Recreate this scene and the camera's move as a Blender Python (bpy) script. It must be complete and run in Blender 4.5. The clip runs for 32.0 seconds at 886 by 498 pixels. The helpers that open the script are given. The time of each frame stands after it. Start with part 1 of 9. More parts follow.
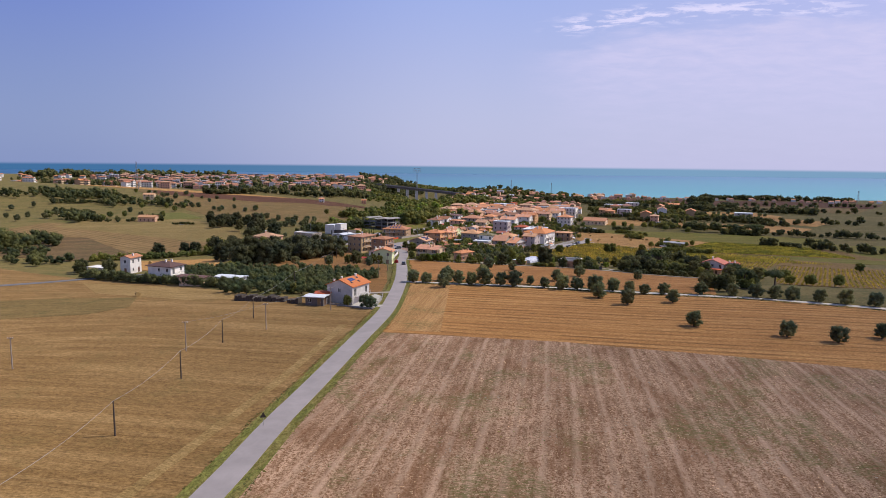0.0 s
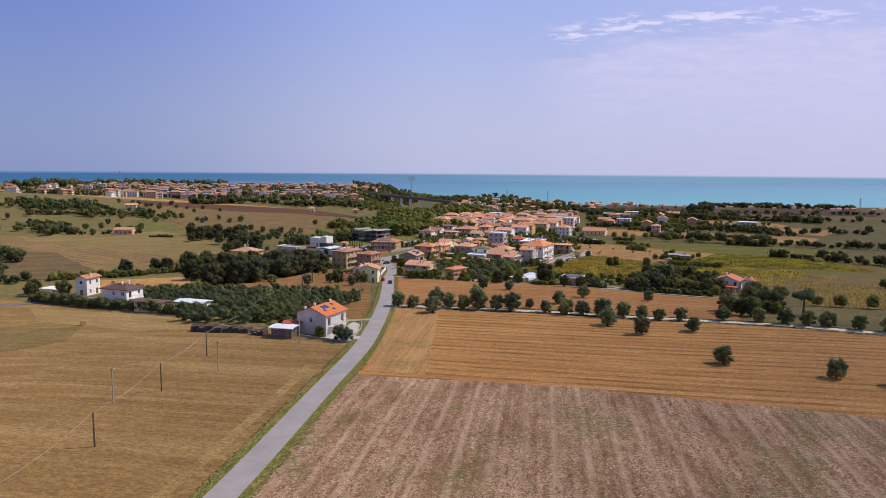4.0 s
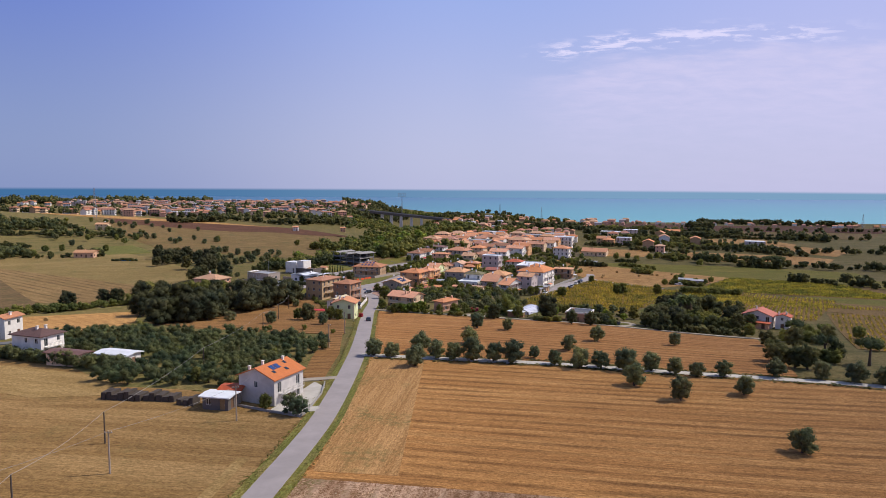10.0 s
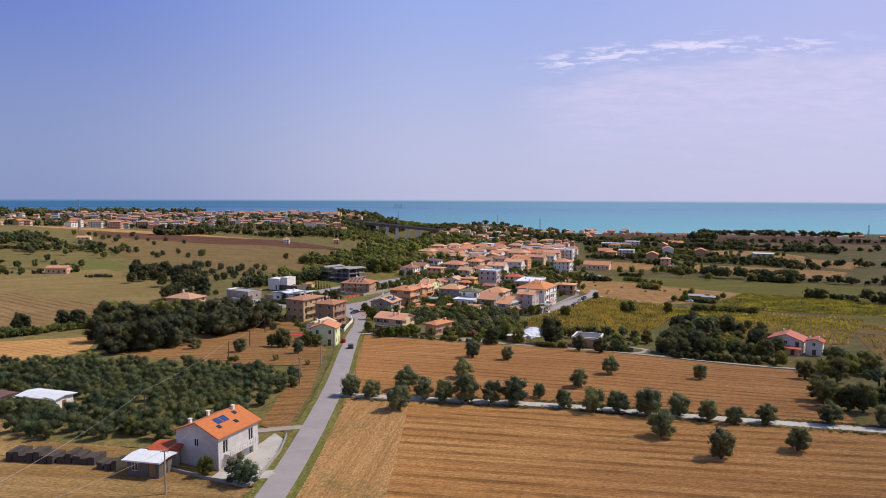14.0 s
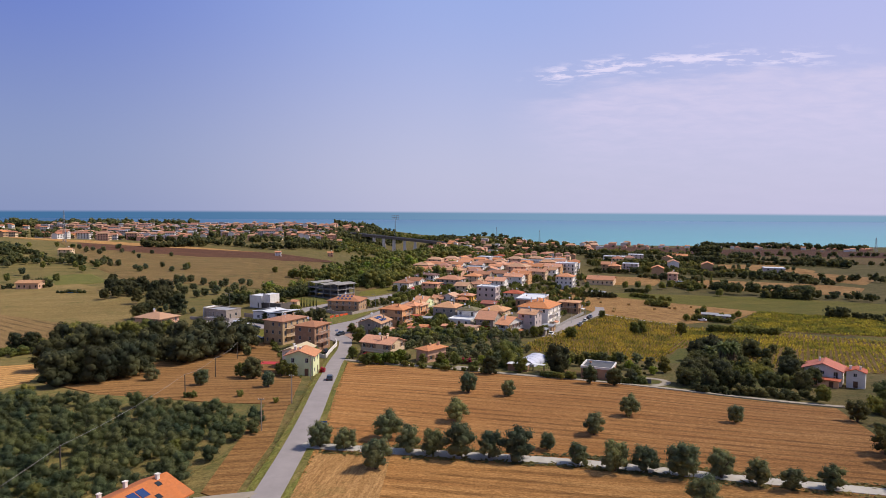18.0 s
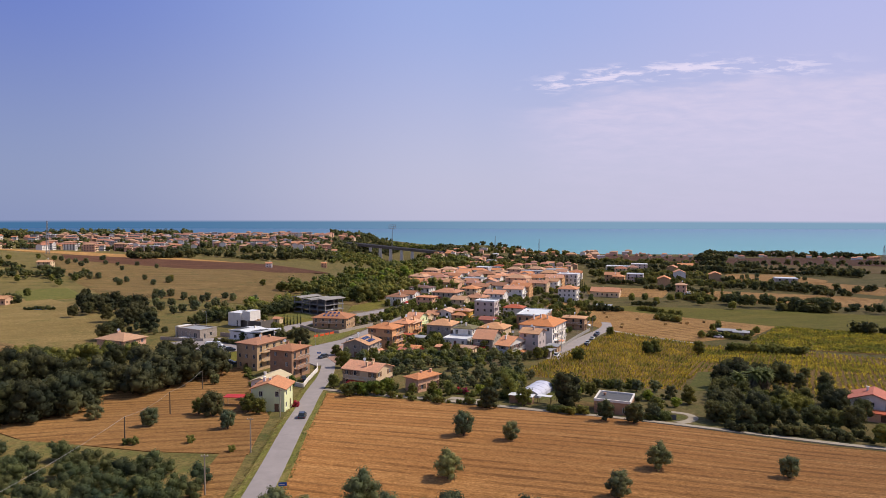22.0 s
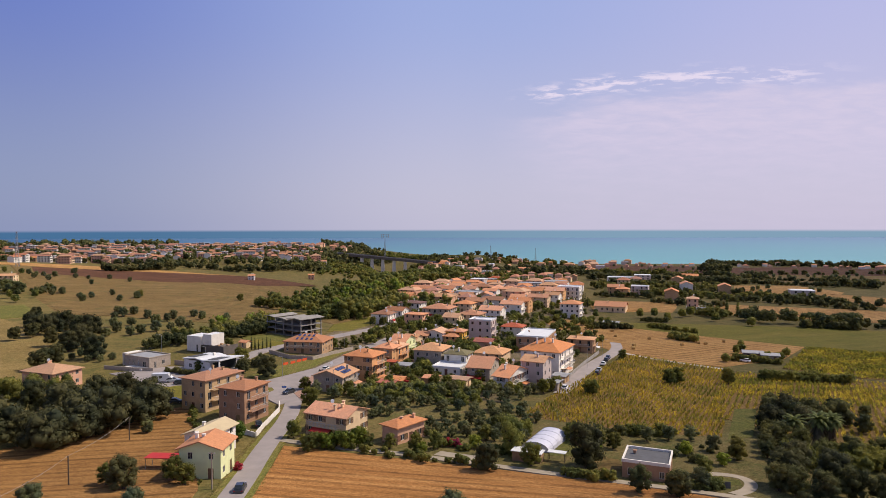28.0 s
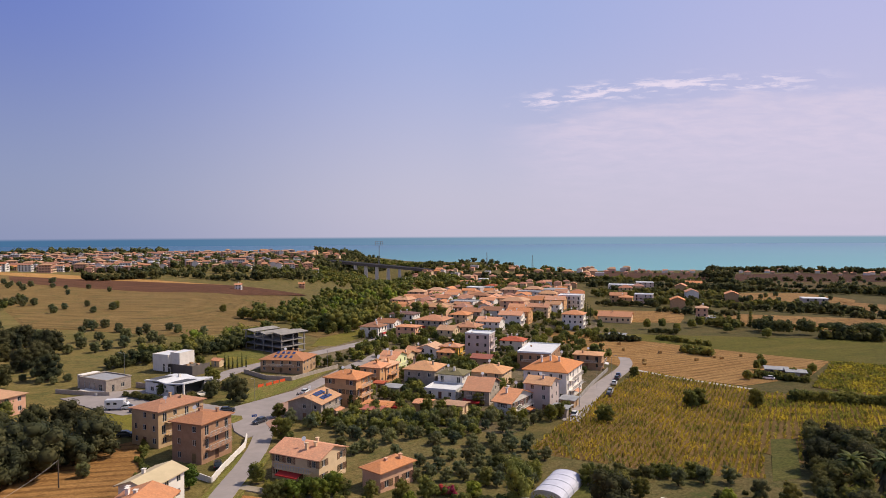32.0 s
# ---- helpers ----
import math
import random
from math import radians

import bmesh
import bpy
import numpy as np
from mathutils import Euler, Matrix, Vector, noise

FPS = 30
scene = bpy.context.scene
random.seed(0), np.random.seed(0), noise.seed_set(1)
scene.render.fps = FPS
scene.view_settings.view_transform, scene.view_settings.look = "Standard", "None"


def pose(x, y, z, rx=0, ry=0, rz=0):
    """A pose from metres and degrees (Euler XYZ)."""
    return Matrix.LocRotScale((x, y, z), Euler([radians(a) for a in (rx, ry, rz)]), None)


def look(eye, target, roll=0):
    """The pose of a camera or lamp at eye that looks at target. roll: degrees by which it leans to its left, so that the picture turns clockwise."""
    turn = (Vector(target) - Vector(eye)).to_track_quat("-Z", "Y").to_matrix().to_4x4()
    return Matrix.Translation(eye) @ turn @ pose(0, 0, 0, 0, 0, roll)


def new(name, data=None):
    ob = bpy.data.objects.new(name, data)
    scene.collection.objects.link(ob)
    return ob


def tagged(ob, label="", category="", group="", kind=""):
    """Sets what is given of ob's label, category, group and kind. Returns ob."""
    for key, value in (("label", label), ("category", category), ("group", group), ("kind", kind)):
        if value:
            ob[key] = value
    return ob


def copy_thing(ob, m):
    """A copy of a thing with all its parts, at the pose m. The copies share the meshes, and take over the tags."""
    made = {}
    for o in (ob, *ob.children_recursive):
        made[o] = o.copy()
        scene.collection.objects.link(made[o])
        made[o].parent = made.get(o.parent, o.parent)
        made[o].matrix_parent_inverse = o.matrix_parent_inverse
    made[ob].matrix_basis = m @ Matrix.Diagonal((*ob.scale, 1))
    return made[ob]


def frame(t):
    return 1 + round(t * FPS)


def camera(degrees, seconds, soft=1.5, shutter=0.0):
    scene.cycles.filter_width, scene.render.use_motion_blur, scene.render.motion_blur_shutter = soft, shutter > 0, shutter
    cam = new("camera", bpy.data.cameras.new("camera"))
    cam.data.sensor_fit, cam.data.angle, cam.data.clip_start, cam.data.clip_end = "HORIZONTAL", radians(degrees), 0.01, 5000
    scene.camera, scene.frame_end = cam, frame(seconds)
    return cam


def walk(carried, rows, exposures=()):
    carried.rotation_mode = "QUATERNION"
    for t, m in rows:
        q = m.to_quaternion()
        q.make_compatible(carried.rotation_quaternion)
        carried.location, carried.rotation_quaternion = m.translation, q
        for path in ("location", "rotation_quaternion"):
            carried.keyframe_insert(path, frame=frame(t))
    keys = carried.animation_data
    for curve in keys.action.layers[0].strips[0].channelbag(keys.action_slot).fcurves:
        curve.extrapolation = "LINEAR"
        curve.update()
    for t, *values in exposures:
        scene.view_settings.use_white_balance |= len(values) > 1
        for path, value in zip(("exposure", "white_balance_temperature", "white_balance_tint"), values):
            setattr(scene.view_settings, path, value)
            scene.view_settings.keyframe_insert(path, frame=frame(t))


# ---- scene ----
cam = camera(67.8, 32.0, soft=0.55)
PATH = [
    (0, (-2.038, -0.787, 42.563), (-2.158, 1.192, 42.302), 0.6),
    (6, (-1.194, 37.206, 43.606), (-1.294, 39.191, 43.382), 0.4),
    (9, (-1.622, 56.054, 44.193), (-1.71, 58.042, 43.994), 0.4),
    (13, (-0.849, 81.17, 44.151), (-0.929, 83.161, 43.984), 0.2),
    (19, (0.463, 118.008, 43.902), (0.388, 120.004, 43.786), 0.3),
    (23, (1.374, 143.1, 43.976), (1.304, 145.097, 43.884), -0.0),
    (28, (2.102, 173.319, 43.769), (2.045, 175.317, 43.7), -0.1),
    (32, (2.242, 197.97, 43.177), (2.198, 199.969, 43.129), -0.3),
]
walk(cam, [(t, look(eye, target, roll)) for t, eye, target, roll in PATH], exposures=[(0.0, 0.0, 5900, 10), (13.0, 0.0, 5950, 10), (19.0, 0.0, 6250, 10), (25.0, 0.0, 6480, 10), (32.0, 0.0, 6750, 10)])

# ---- sky, sun ----
SUN_AZ, SUN_EL = 76.0, 50.0   # degrees: clockwise from +y, above the horizon
world = bpy.data.worlds.new("sky")
scene.world = world
world.use_nodes = True
wn, wl = world.node_tree.nodes, world.node_tree.links
wn.clear()
w_out, w_bg = wn.new("ShaderNodeOutputWorld"), wn.new("ShaderNodeBackground")
w_sky = wn.new("ShaderNodeTexSky")
w_sky.sky_type, w_sky.sun_disc = "NISHITA", False
w_sky.sun_elevation, w_sky.sun_rotation = radians(SUN_EL), radians(SUN_AZ)
w_sky.altitude, w_sky.air_density, w_sky.dust_density, w_sky.ozone_density = 100, 1.0, 1.6, 3.0
w_co, w_sep = wn.new("ShaderNodeTexCoord"), wn.new("ShaderNodeSeparateXYZ")
wl.new(w_co.outputs["Generated"], w_sep.inputs[0])


def w_mix(kind, a, b, fac):
    n = wn.new("ShaderNodeMix")
    n.data_type, n.blend_type = "RGBA", kind
    for sock, v in ((n.inputs[0], fac), (n.inputs[6], a), (n.inputs[7], b)):
        if isinstance(v, bpy.types.NodeSocket):
            wl.new(v, sock)
        else:
            sock.default_value = v
    return n.outputs[2]


def w_range(v, a, b, lo=0.0, hi=1.0):
    n = wn.new("ShaderNodeMapRange")
    n.interpolation_type = "SMOOTHSTEP"
    wl.new(v, n.inputs[0])
    for i, x in enumerate((a, b, lo, hi)):
        n.inputs[i + 1].default_value = x
    return n.outputs[0]


def w_math(op, a, b=0.0):
    n = wn.new("ShaderNodeMath")
    n.operation = op
    for sock, v in zip(n.inputs, (a, b)):
        if isinstance(v, bpy.types.NodeSocket):
            wl.new(v, sock)
        else:
            sock.default_value = v
    return n.outputs[0]


# hazy summer air: deep blue away from the sun, milky towards it, greyer and pinker low down
w_x, w_y, w_z = w_sep.outputs
west, east = w_range(w_x, -0.62, 0.0), w_range(w_x, 0.0, 0.55)
low_air = w_mix("MIX", w_mix("MIX", (2.35, 2.75, 4.5, 1), (4.75, 4.65, 6.1, 1), west), (5.05, 4.75, 6.3, 1), east)
high_air = w_mix("MIX", w_mix("MIX", (1.20, 1.75, 5.0, 1), (3.05, 3.75, 6.7, 1), west), (4.1, 4.25, 7.0, 1), east)
dome = w_mix("MIX", low_air, high_air, w_range(w_z, 0.03, 0.34))
haze = w_mix("MIX", w_sky.outputs[0], dome, w_range(w_z, 0.80, 0.36, 0.0, 0.92))
# thin cloud on the sun's side: a row of small puffs over a soft veil
ahead = w_math("MAXIMUM", w_y, 0.15)
side, rise = w_math("DIVIDE", w_x, ahead), w_math("DIVIDE", w_z, ahead)
w_vec = wn.new("ShaderNodeCombineXYZ")
wl.new(w_math("MULTIPLY", side, 5.5), w_vec.inputs[0]), wl.new(w_math("MULTIPLY", rise, 26.0), w_vec.inputs[1])


def w_noise(scale, detail, rough):
    n = wn.new("ShaderNodeTexNoise")
    n.inputs["Scale"].default_value, n.inputs["Detail"].default_value, n.inputs["Roughness"].default_value = scale, detail, rough
    n.inputs["Distortion"].default_value = 0.35
    wl.new(w_vec.outputs[0], n.inputs["Vector"])
    return n.outputs["Fac"]


billow, fleece = w_noise(1.3, 6, 0.6), w_noise(3.2, 7, 0.62)
edge = w_math("ADD", 0.150, w_math("MULTIPLY", w_math("MINIMUM", side, 0.42), 0.13))
over = w_math("ADD", w_math("SUBTRACT", rise, edge), w_math("MULTIPLY", w_math("SUBTRACT", billow, 0.5), 0.075))
veil = w_math("MULTIPLY", w_range(over, 0.012, -0.010), w_range(rise, 0.03, 0.16, 0.25, 1.0))
veil = w_math("MULTIPLY", veil, w_math("MULTIPLY", w_range(side, 0.02, 0.20), w_range(fleece, 0.25, 0.75, 0.35, 0.85)))
crest = w_math("ADD", 0.196, w_math("MULTIPLY", w_math("SUBTRACT", w_math("MINIMUM", side, 0.36), 0.10), 0.11))
off = w_math("ABSOLUTE", w_math("ADD", w_math("SUBTRACT", rise, crest), w_math("MULTIPLY", w_math("SUBTRACT", billow, 0.5), 0.03)))
puff = w_math("MULTIPLY", w_range(off, 0.020, 0.002), w_range(fleece, 0.46, 0.60))
puff = w_math("MULTIPLY", puff, w_math("MULTIPLY", w_range(side, 0.06, 0.14), w_range(side, 0.62, 0.42)))
cloudy = w_mix("MIX", haze, (5.9, 5.35, 6.9, 1), veil)
cloudy = w_mix("MIX", cloudy, (6.7, 6.1, 7.6, 1), puff)
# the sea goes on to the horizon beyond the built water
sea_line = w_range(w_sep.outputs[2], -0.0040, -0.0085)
# brighter towards the sun side: the water's sheen is put into the backdrop colour
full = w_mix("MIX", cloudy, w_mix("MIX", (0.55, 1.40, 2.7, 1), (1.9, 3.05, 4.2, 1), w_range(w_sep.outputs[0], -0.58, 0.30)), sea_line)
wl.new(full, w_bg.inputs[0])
w_bg.inputs[1].default_value = 0.115
wl.new(w_bg.outputs[0], w_out.inputs[0])

sun_data = bpy.data.lights.new("sun", "SUN")
sun_data.energy, sun_data.angle, sun_data.color = 4.15, radians(0.53), (1.0, 0.88, 0.74)
sun_ob = new("sun", sun_data)
sun_ob.matrix_world = look((300, 0, 300), (300 - math.cos(radians(SUN_EL)) * math.sin(radians(SUN_AZ)), -math.cos(radians(SUN_EL)) * math.cos(radians(SUN_AZ)), 300 - math.sin(radians(SUN_EL))))

# ---- materials ----
def nodes_of(name):
    m = bpy.data.materials.new(name)
    m.use_nodes = True
    nt = m.node_tree
    return m, nt, nt.nodes["Principled BSDF"]


def set_in(nt, sock, v):
    if isinstance(v, bpy.types.NodeSocket):
        nt.links.new(v, sock)
    else:
        sock.default_value = v


def mixed(nt, a, b, fac, kind="MIX"):
    n = nt.nodes.new("ShaderNodeMix")
    n.data_type, n.blend_type = "RGBA", kind
    set_in(nt, n.inputs[0], fac), set_in(nt, n.inputs[6], a), set_in(nt, n.inputs[7], b)
    return n.outputs[2]


def ranged(nt, v, a, b, lo=0.0, hi=1.0):
    n = nt.nodes.new("ShaderNodeMapRange")
    nt.links.new(v, n.inputs[0])
    for i, x in enumerate((a, b, lo, hi)):
        n.inputs[i + 1].default_value = x
    return n.outputs[0]


def mathed(nt, op, a, b=0.0):
    n = nt.nodes.new("ShaderNodeMath")
    n.operation = op
    set_in(nt, n.inputs[0], a), set_in(nt, n.inputs[1], b)
    return n.outputs[0]


def placed(nt, world_space, turn=0.0, stretch=(1, 1, 1)):
    src = nt.nodes.new("ShaderNodeNewGeometry").outputs["Position"] if world_space else nt.nodes.new("ShaderNodeTexCoord").outputs["Object"]
    m = nt.nodes.new("ShaderNodeMapping")
    m.vector_type = "TEXTURE"
    m.inputs["Rotation"].default_value = (0, 0, radians(turn))
    m.inputs["Scale"].default_value = stretch
    nt.links.new(src, m.inputs[0])
    return m.outputs[0]


def noised(nt, vec, scale, detail=4, rough=0.55, warp=0.0):
    n = nt.nodes.new("ShaderNodeTexNoise")
    n.inputs["Scale"].default_value, n.inputs["Detail"].default_value = scale, detail
    n.inputs["Roughness"].default_value, n.inputs["Distortion"].default_value = rough, warp
    nt.links.new(vec, n.inputs["Vector"])
    return n.outputs["Fac"]


def bumped(nt, bsdf, height, strength, distance):
    b = nt.nodes.new("ShaderNodeBump")
    b.inputs["Strength"].default_value, b.inputs["Distance"].default_value = strength, distance
    nt.links.new(height, b.inputs["Height"])
    nt.links.new(b.outputs[0], bsdf.inputs["Normal"])


def rgb(c):
    return (c[0], c[1], c[2], 1)


def surface(name, c1, c2, scale=0.6, fine=9.0, rough=0.85, bump=0.15, metal=0.0, vary=0.0, world_space=False, spec=0.3):
    """A plain surface with stains at one scale and grain at another; vary shifts each object's tone."""
    m, nt, b = nodes_of(name)
    v = placed(nt, world_space)
    big, small = noised(nt, v, scale, 5, 0.6, 0.4), noised(nt, v, fine, 3)
    col = mixed(nt, rgb(c1), rgb(c2), ranged(nt, big, 0.35, 0.68))
    col = mixed(nt, col, (0.5, 0.5, 0.5, 1), ranged(nt, small, 0.3, 0.7, 0.0, 0.22), "OVERLAY")
    if vary:
        hsv = nt.nodes.new("ShaderNodeHueSaturation")
        rnd = nt.nodes.new("ShaderNodeObjectInfo").outputs["Random"]
        nt.links.new(ranged(nt, rnd, 0, 1, 1 - vary, 1 + vary), hsv.inputs["Value"])
        nt.links.new(ranged(nt, mathed(nt, "FRACT", mathed(nt, "MULTIPLY", rnd, 7.31)), 0, 1, 0.5 - vary * 0.07, 0.5 + vary * 0.07), hsv.inputs["Hue"])
        nt.links.new(col, hsv.inputs["Color"])
        col = hsv.outputs[0]
    nt.links.new(col, b.inputs["Base Color"])
    b.inputs["Roughness"].default_value, b.inputs["Metallic"].default_value = rough, metal
    b.inputs["Specular IOR Level"].default_value = spec
    if bump:
        bumped(nt, b, small, bump, 0.05)
    return m


def crop(name, c1, c2, c3, turn, row=1.2, streak=9.0, swath=0.0, band=(70, 12), green=None, green_amount=0.0, fine=0.6):
    """Open field: streaks along the rows, broad patches across, loose grain, green weeds where given."""
    m, nt, b = nodes_of(name)
    along = placed(nt, True, turn, (streak, row, 1))
    wide = placed(nt, True, turn, (*band, 1))
    free = placed(nt, True)
    rows, bands = noised(nt, along, 1.0, 5, 0.65), noised(nt, wide, 1.0, 4, 0.6, 0.6)
    patch, grain = noised(nt, free, 0.030, 5, 0.6), noised(nt, free, 2.3, 4, 0.7)
    col = mixed(nt, rgb(c1), rgb(c2), ranged(nt, rows, 0.36, 0.64))
    col = mixed(nt, col, rgb(c3), ranged(nt, bands, 0.44, 0.66, 0.0, 0.75))
    col = mixed(nt, col, rgb(c2), ranged(nt, patch, 0.45, 0.7, 0.0, 0.45))
    col = mixed(nt, col, (0.5, 0.5, 0.5, 1), ranged(nt, grain, 0.25, 0.75, 0.0, 0.5), "OVERLAY")
    if swath:
        wave = nt.nodes.new("ShaderNodeTexWave")
        wave.bands_direction = "Y"
        wave.inputs["Scale"].default_value, wave.inputs["Distortion"].default_value = 0.314 / swath, 3.4
        wave.inputs["Detail"].default_value, wave.inputs["Detail Scale"].default_value = 3, 0.4
        nt.links.new(placed(nt, True, turn, (3, 1, 1)), wave.inputs["Vector"])
        line = mathed(nt, "MULTIPLY", ranged(nt, wave.outputs["Fac"], 0.12, 0.45, 1.0, 0.0), ranged(nt, noised(nt, placed(nt, True, turn, (16, 5, 1)), 1.0, 4, 0.65), 0.36, 0.62, 0.0, 0.9))
        col = mixed(nt, col, rgb([q * 0.62 for q in c2]), line)
    speck = noised(nt, placed(nt, True, turn, (1.1, fine, 1)), 1.0, 3, 0.75)
    col = mixed(nt, col, mixed(nt, (0.58, 0.54, 0.47, 1), (1.55, 1.55, 1.55, 1), ranged(nt, speck, 0.36, 0.63)), 0.55, "MULTIPLY")
    dark = mixed(nt, (0.55, 0.5, 0.45, 1), (1.1, 1.1, 1.1, 1), ranged(nt, grain, 0.38, 0.55))
    col = mixed(nt, col, dark, 0.55, "MULTIPLY")
    if green:
        g = mathed(nt, "MULTIPLY", ranged(nt, noised(nt, free, 0.075, 6, 0.68), 0.52, 0.66), ranged(nt, noised(nt, free, 0.9, 4, 0.7), 0.4, 0.6))
        col = mixed(nt, col, rgb(green), mathed(nt, "MULTIPLY", g, green_amount))
    nt.links.new(col, b.inputs["Base Color"])
    b.inputs["Roughness"].default_value, b.inputs["Specular IOR Level"].default_value = 0.95, 0.1
    b.inputs["Diffuse Roughness"].default_value = 1.0
    bumped(nt, b, mathed(nt, "ADD", grain, rows), 0.6, 0.12)
    return m


def foliage(name, c1, c2, thin=0.35, vary=0.22):
    """Leaves: each spray off in tone, each plant off in hue, light coming through."""
    m, nt, b = nodes_of(name)
    rnd = nt.nodes.new("ShaderNodeNewGeometry").outputs["Random Per Island"]
    ob = nt.nodes.new("ShaderNodeObjectInfo").outputs["Random"]
    col = mixed(nt, rgb(c1), rgb(c2), rnd)
    stand = noised(nt, placed(nt, True), 0.13, 2, 0.5)
    col = mixed(nt, col, mixed(nt, (0.62, 0.72, 0.78, 1), (1.62, 1.42, 1.05, 1), ranged(nt, stand, 0.34, 0.66)), 1.0, "MULTIPLY")
    hsv = nt.nodes.new("ShaderNodeHueSaturation")
    nt.links.new(ranged(nt, ob, 0, 1, 1 - vary, 1 + vary), hsv.inputs["Value"])
    nt.links.new(ranged(nt, mathed(nt, "FRACT", mathed(nt, "MULTIPLY", ob, 5.7)), 0, 1, 0.485, 0.515), hsv.inputs["Hue"])
    nt.links.new(col, hsv.inputs["Color"])
    nt.links.new(hsv.outputs[0], b.inputs["Base Color"])
    bumped(nt, b, noised(nt, placed(nt, True), 4.5, 3, 0.7), 0.5, 0.2)
    b.inputs["Roughness"].default_value, b.inputs["Specular IOR Level"].default_value = 0.7, 0.15
    through_leaf, mix = nt.nodes.new("ShaderNodeBsdfTranslucent"), nt.nodes.new("ShaderNodeMixShader")
    nt.links.new(hsv.outputs[0], through_leaf.inputs["Color"])
    mix.inputs[0].default_value = thin
    nt.links.new(b.outputs[0], mix.inputs[1]), nt.links.new(through_leaf.outputs[0], mix.inputs[2])
    nt.links.new(mix.outputs[0], nt.nodes["Material Output"].inputs["Surface"])
    return m


def glass_dark(name, tint):
    m, nt, b = nodes_of(name)
    b.inputs["Base Color"].default_value = rgb(tint)
    b.inputs["Roughness"].default_value, b.inputs["Specular IOR Level"].default_value = 0.08, 0.6
    return m


def roof_tiles(name, c1, c2, c3):
    """Clay tiles: courses across the slope, single tiles off in tone, lichen stains."""
    m, nt, b = nodes_of(name)
    v = placed(nt, False)
    stain = noised(nt, v, 0.55, 6, 0.7, 0.5)
    cell = nt.nodes.new("ShaderNodeTexVoronoi")
    cell.inputs["Scale"].default_value = 3.0
    nt.links.new(v, cell.inputs["Vector"])
    one = nt.nodes.new("ShaderNodeSeparateColor")
    nt.links.new(cell.outputs["Color"], one.inputs[0])
    col = mixed(nt, rgb(c1), rgb(c2), one.outputs[0])
    col = mixed(nt, col, rgb(c3), ranged(nt, stain, 0.48, 0.75, 0.0, 0.8))
    hsv = nt.nodes.new("ShaderNodeHueSaturation")
    rnd = nt.nodes.new("ShaderNodeObjectInfo").outputs["Random"]
    nt.links.new(ranged(nt, rnd, 0, 1, 0.78, 1.15), hsv.inputs["Value"])
    nt.links.new(ranged(nt, mathed(nt, "FRACT", mathed(nt, "MULTIPLY", rnd, 9.7)), 0, 1, 0.9, 1.1), hsv.inputs["Saturation"])
    nt.links.new(col, hsv.inputs["Color"])
    nt.links.new(hsv.outputs[0], b.inputs["Base Color"])
    b.inputs["Roughness"].default_value = 0.85
    bumped(nt, b, one.outputs[1], 0.4, 0.05)
    return m


M_EARTH = crop("rough_grass", (0.185, 0.140, 0.048), (0.120, 0.106, 0.034), (0.225, 0.165, 0.060), 20, 3, 7, green=(0.076, 0.088, 0.023), green_amount=1.0)
M_STUB_L = crop("stubble_brown", (0.240, 0.143, 0.051), (0.184, 0.108, 0.038), (0.330, 0.210, 0.085), -6, 1.1, 50, band=(200, 3.2), green=(0.125, 0.102, 0.033), green_amount=0.4, fine=0.35)
M_STUB_R = crop("stubble_gold", (0.470, 0.236, 0.072), (0.330, 0.156, 0.048), (0.55, 0.302, 0.102), -8, 0.4, 40, swath=3.4, band=(90, 2.6), fine=0.22)
M_STUB_H = crop("stubble_headland", (0.455, 0.258, 0.094), (0.335, 0.178, 0.063), (0.53, 0.315, 0.125), 85, 0.5, 34, band=(70, 2.4), green=(0.14, 0.13, 0.042), green_amount=0.8, fine=0.25)
M_STUB_B = crop("stubble_gold_far", (0.430, 0.204, 0.062), (0.312, 0.141, 0.045), (0.500, 0.262, 0.090), -14, 0.4, 40, swath=3.2, band=(90, 2.6), fine=0.25)
M_STUB_C = crop("stubble_corner", (0.290, 0.150, 0.051), (0.208, 0.104, 0.035), (0.340, 0.190, 0.070), 14, 0.4, 40, swath=3.2, band=(90, 2.6), fine=0.25)
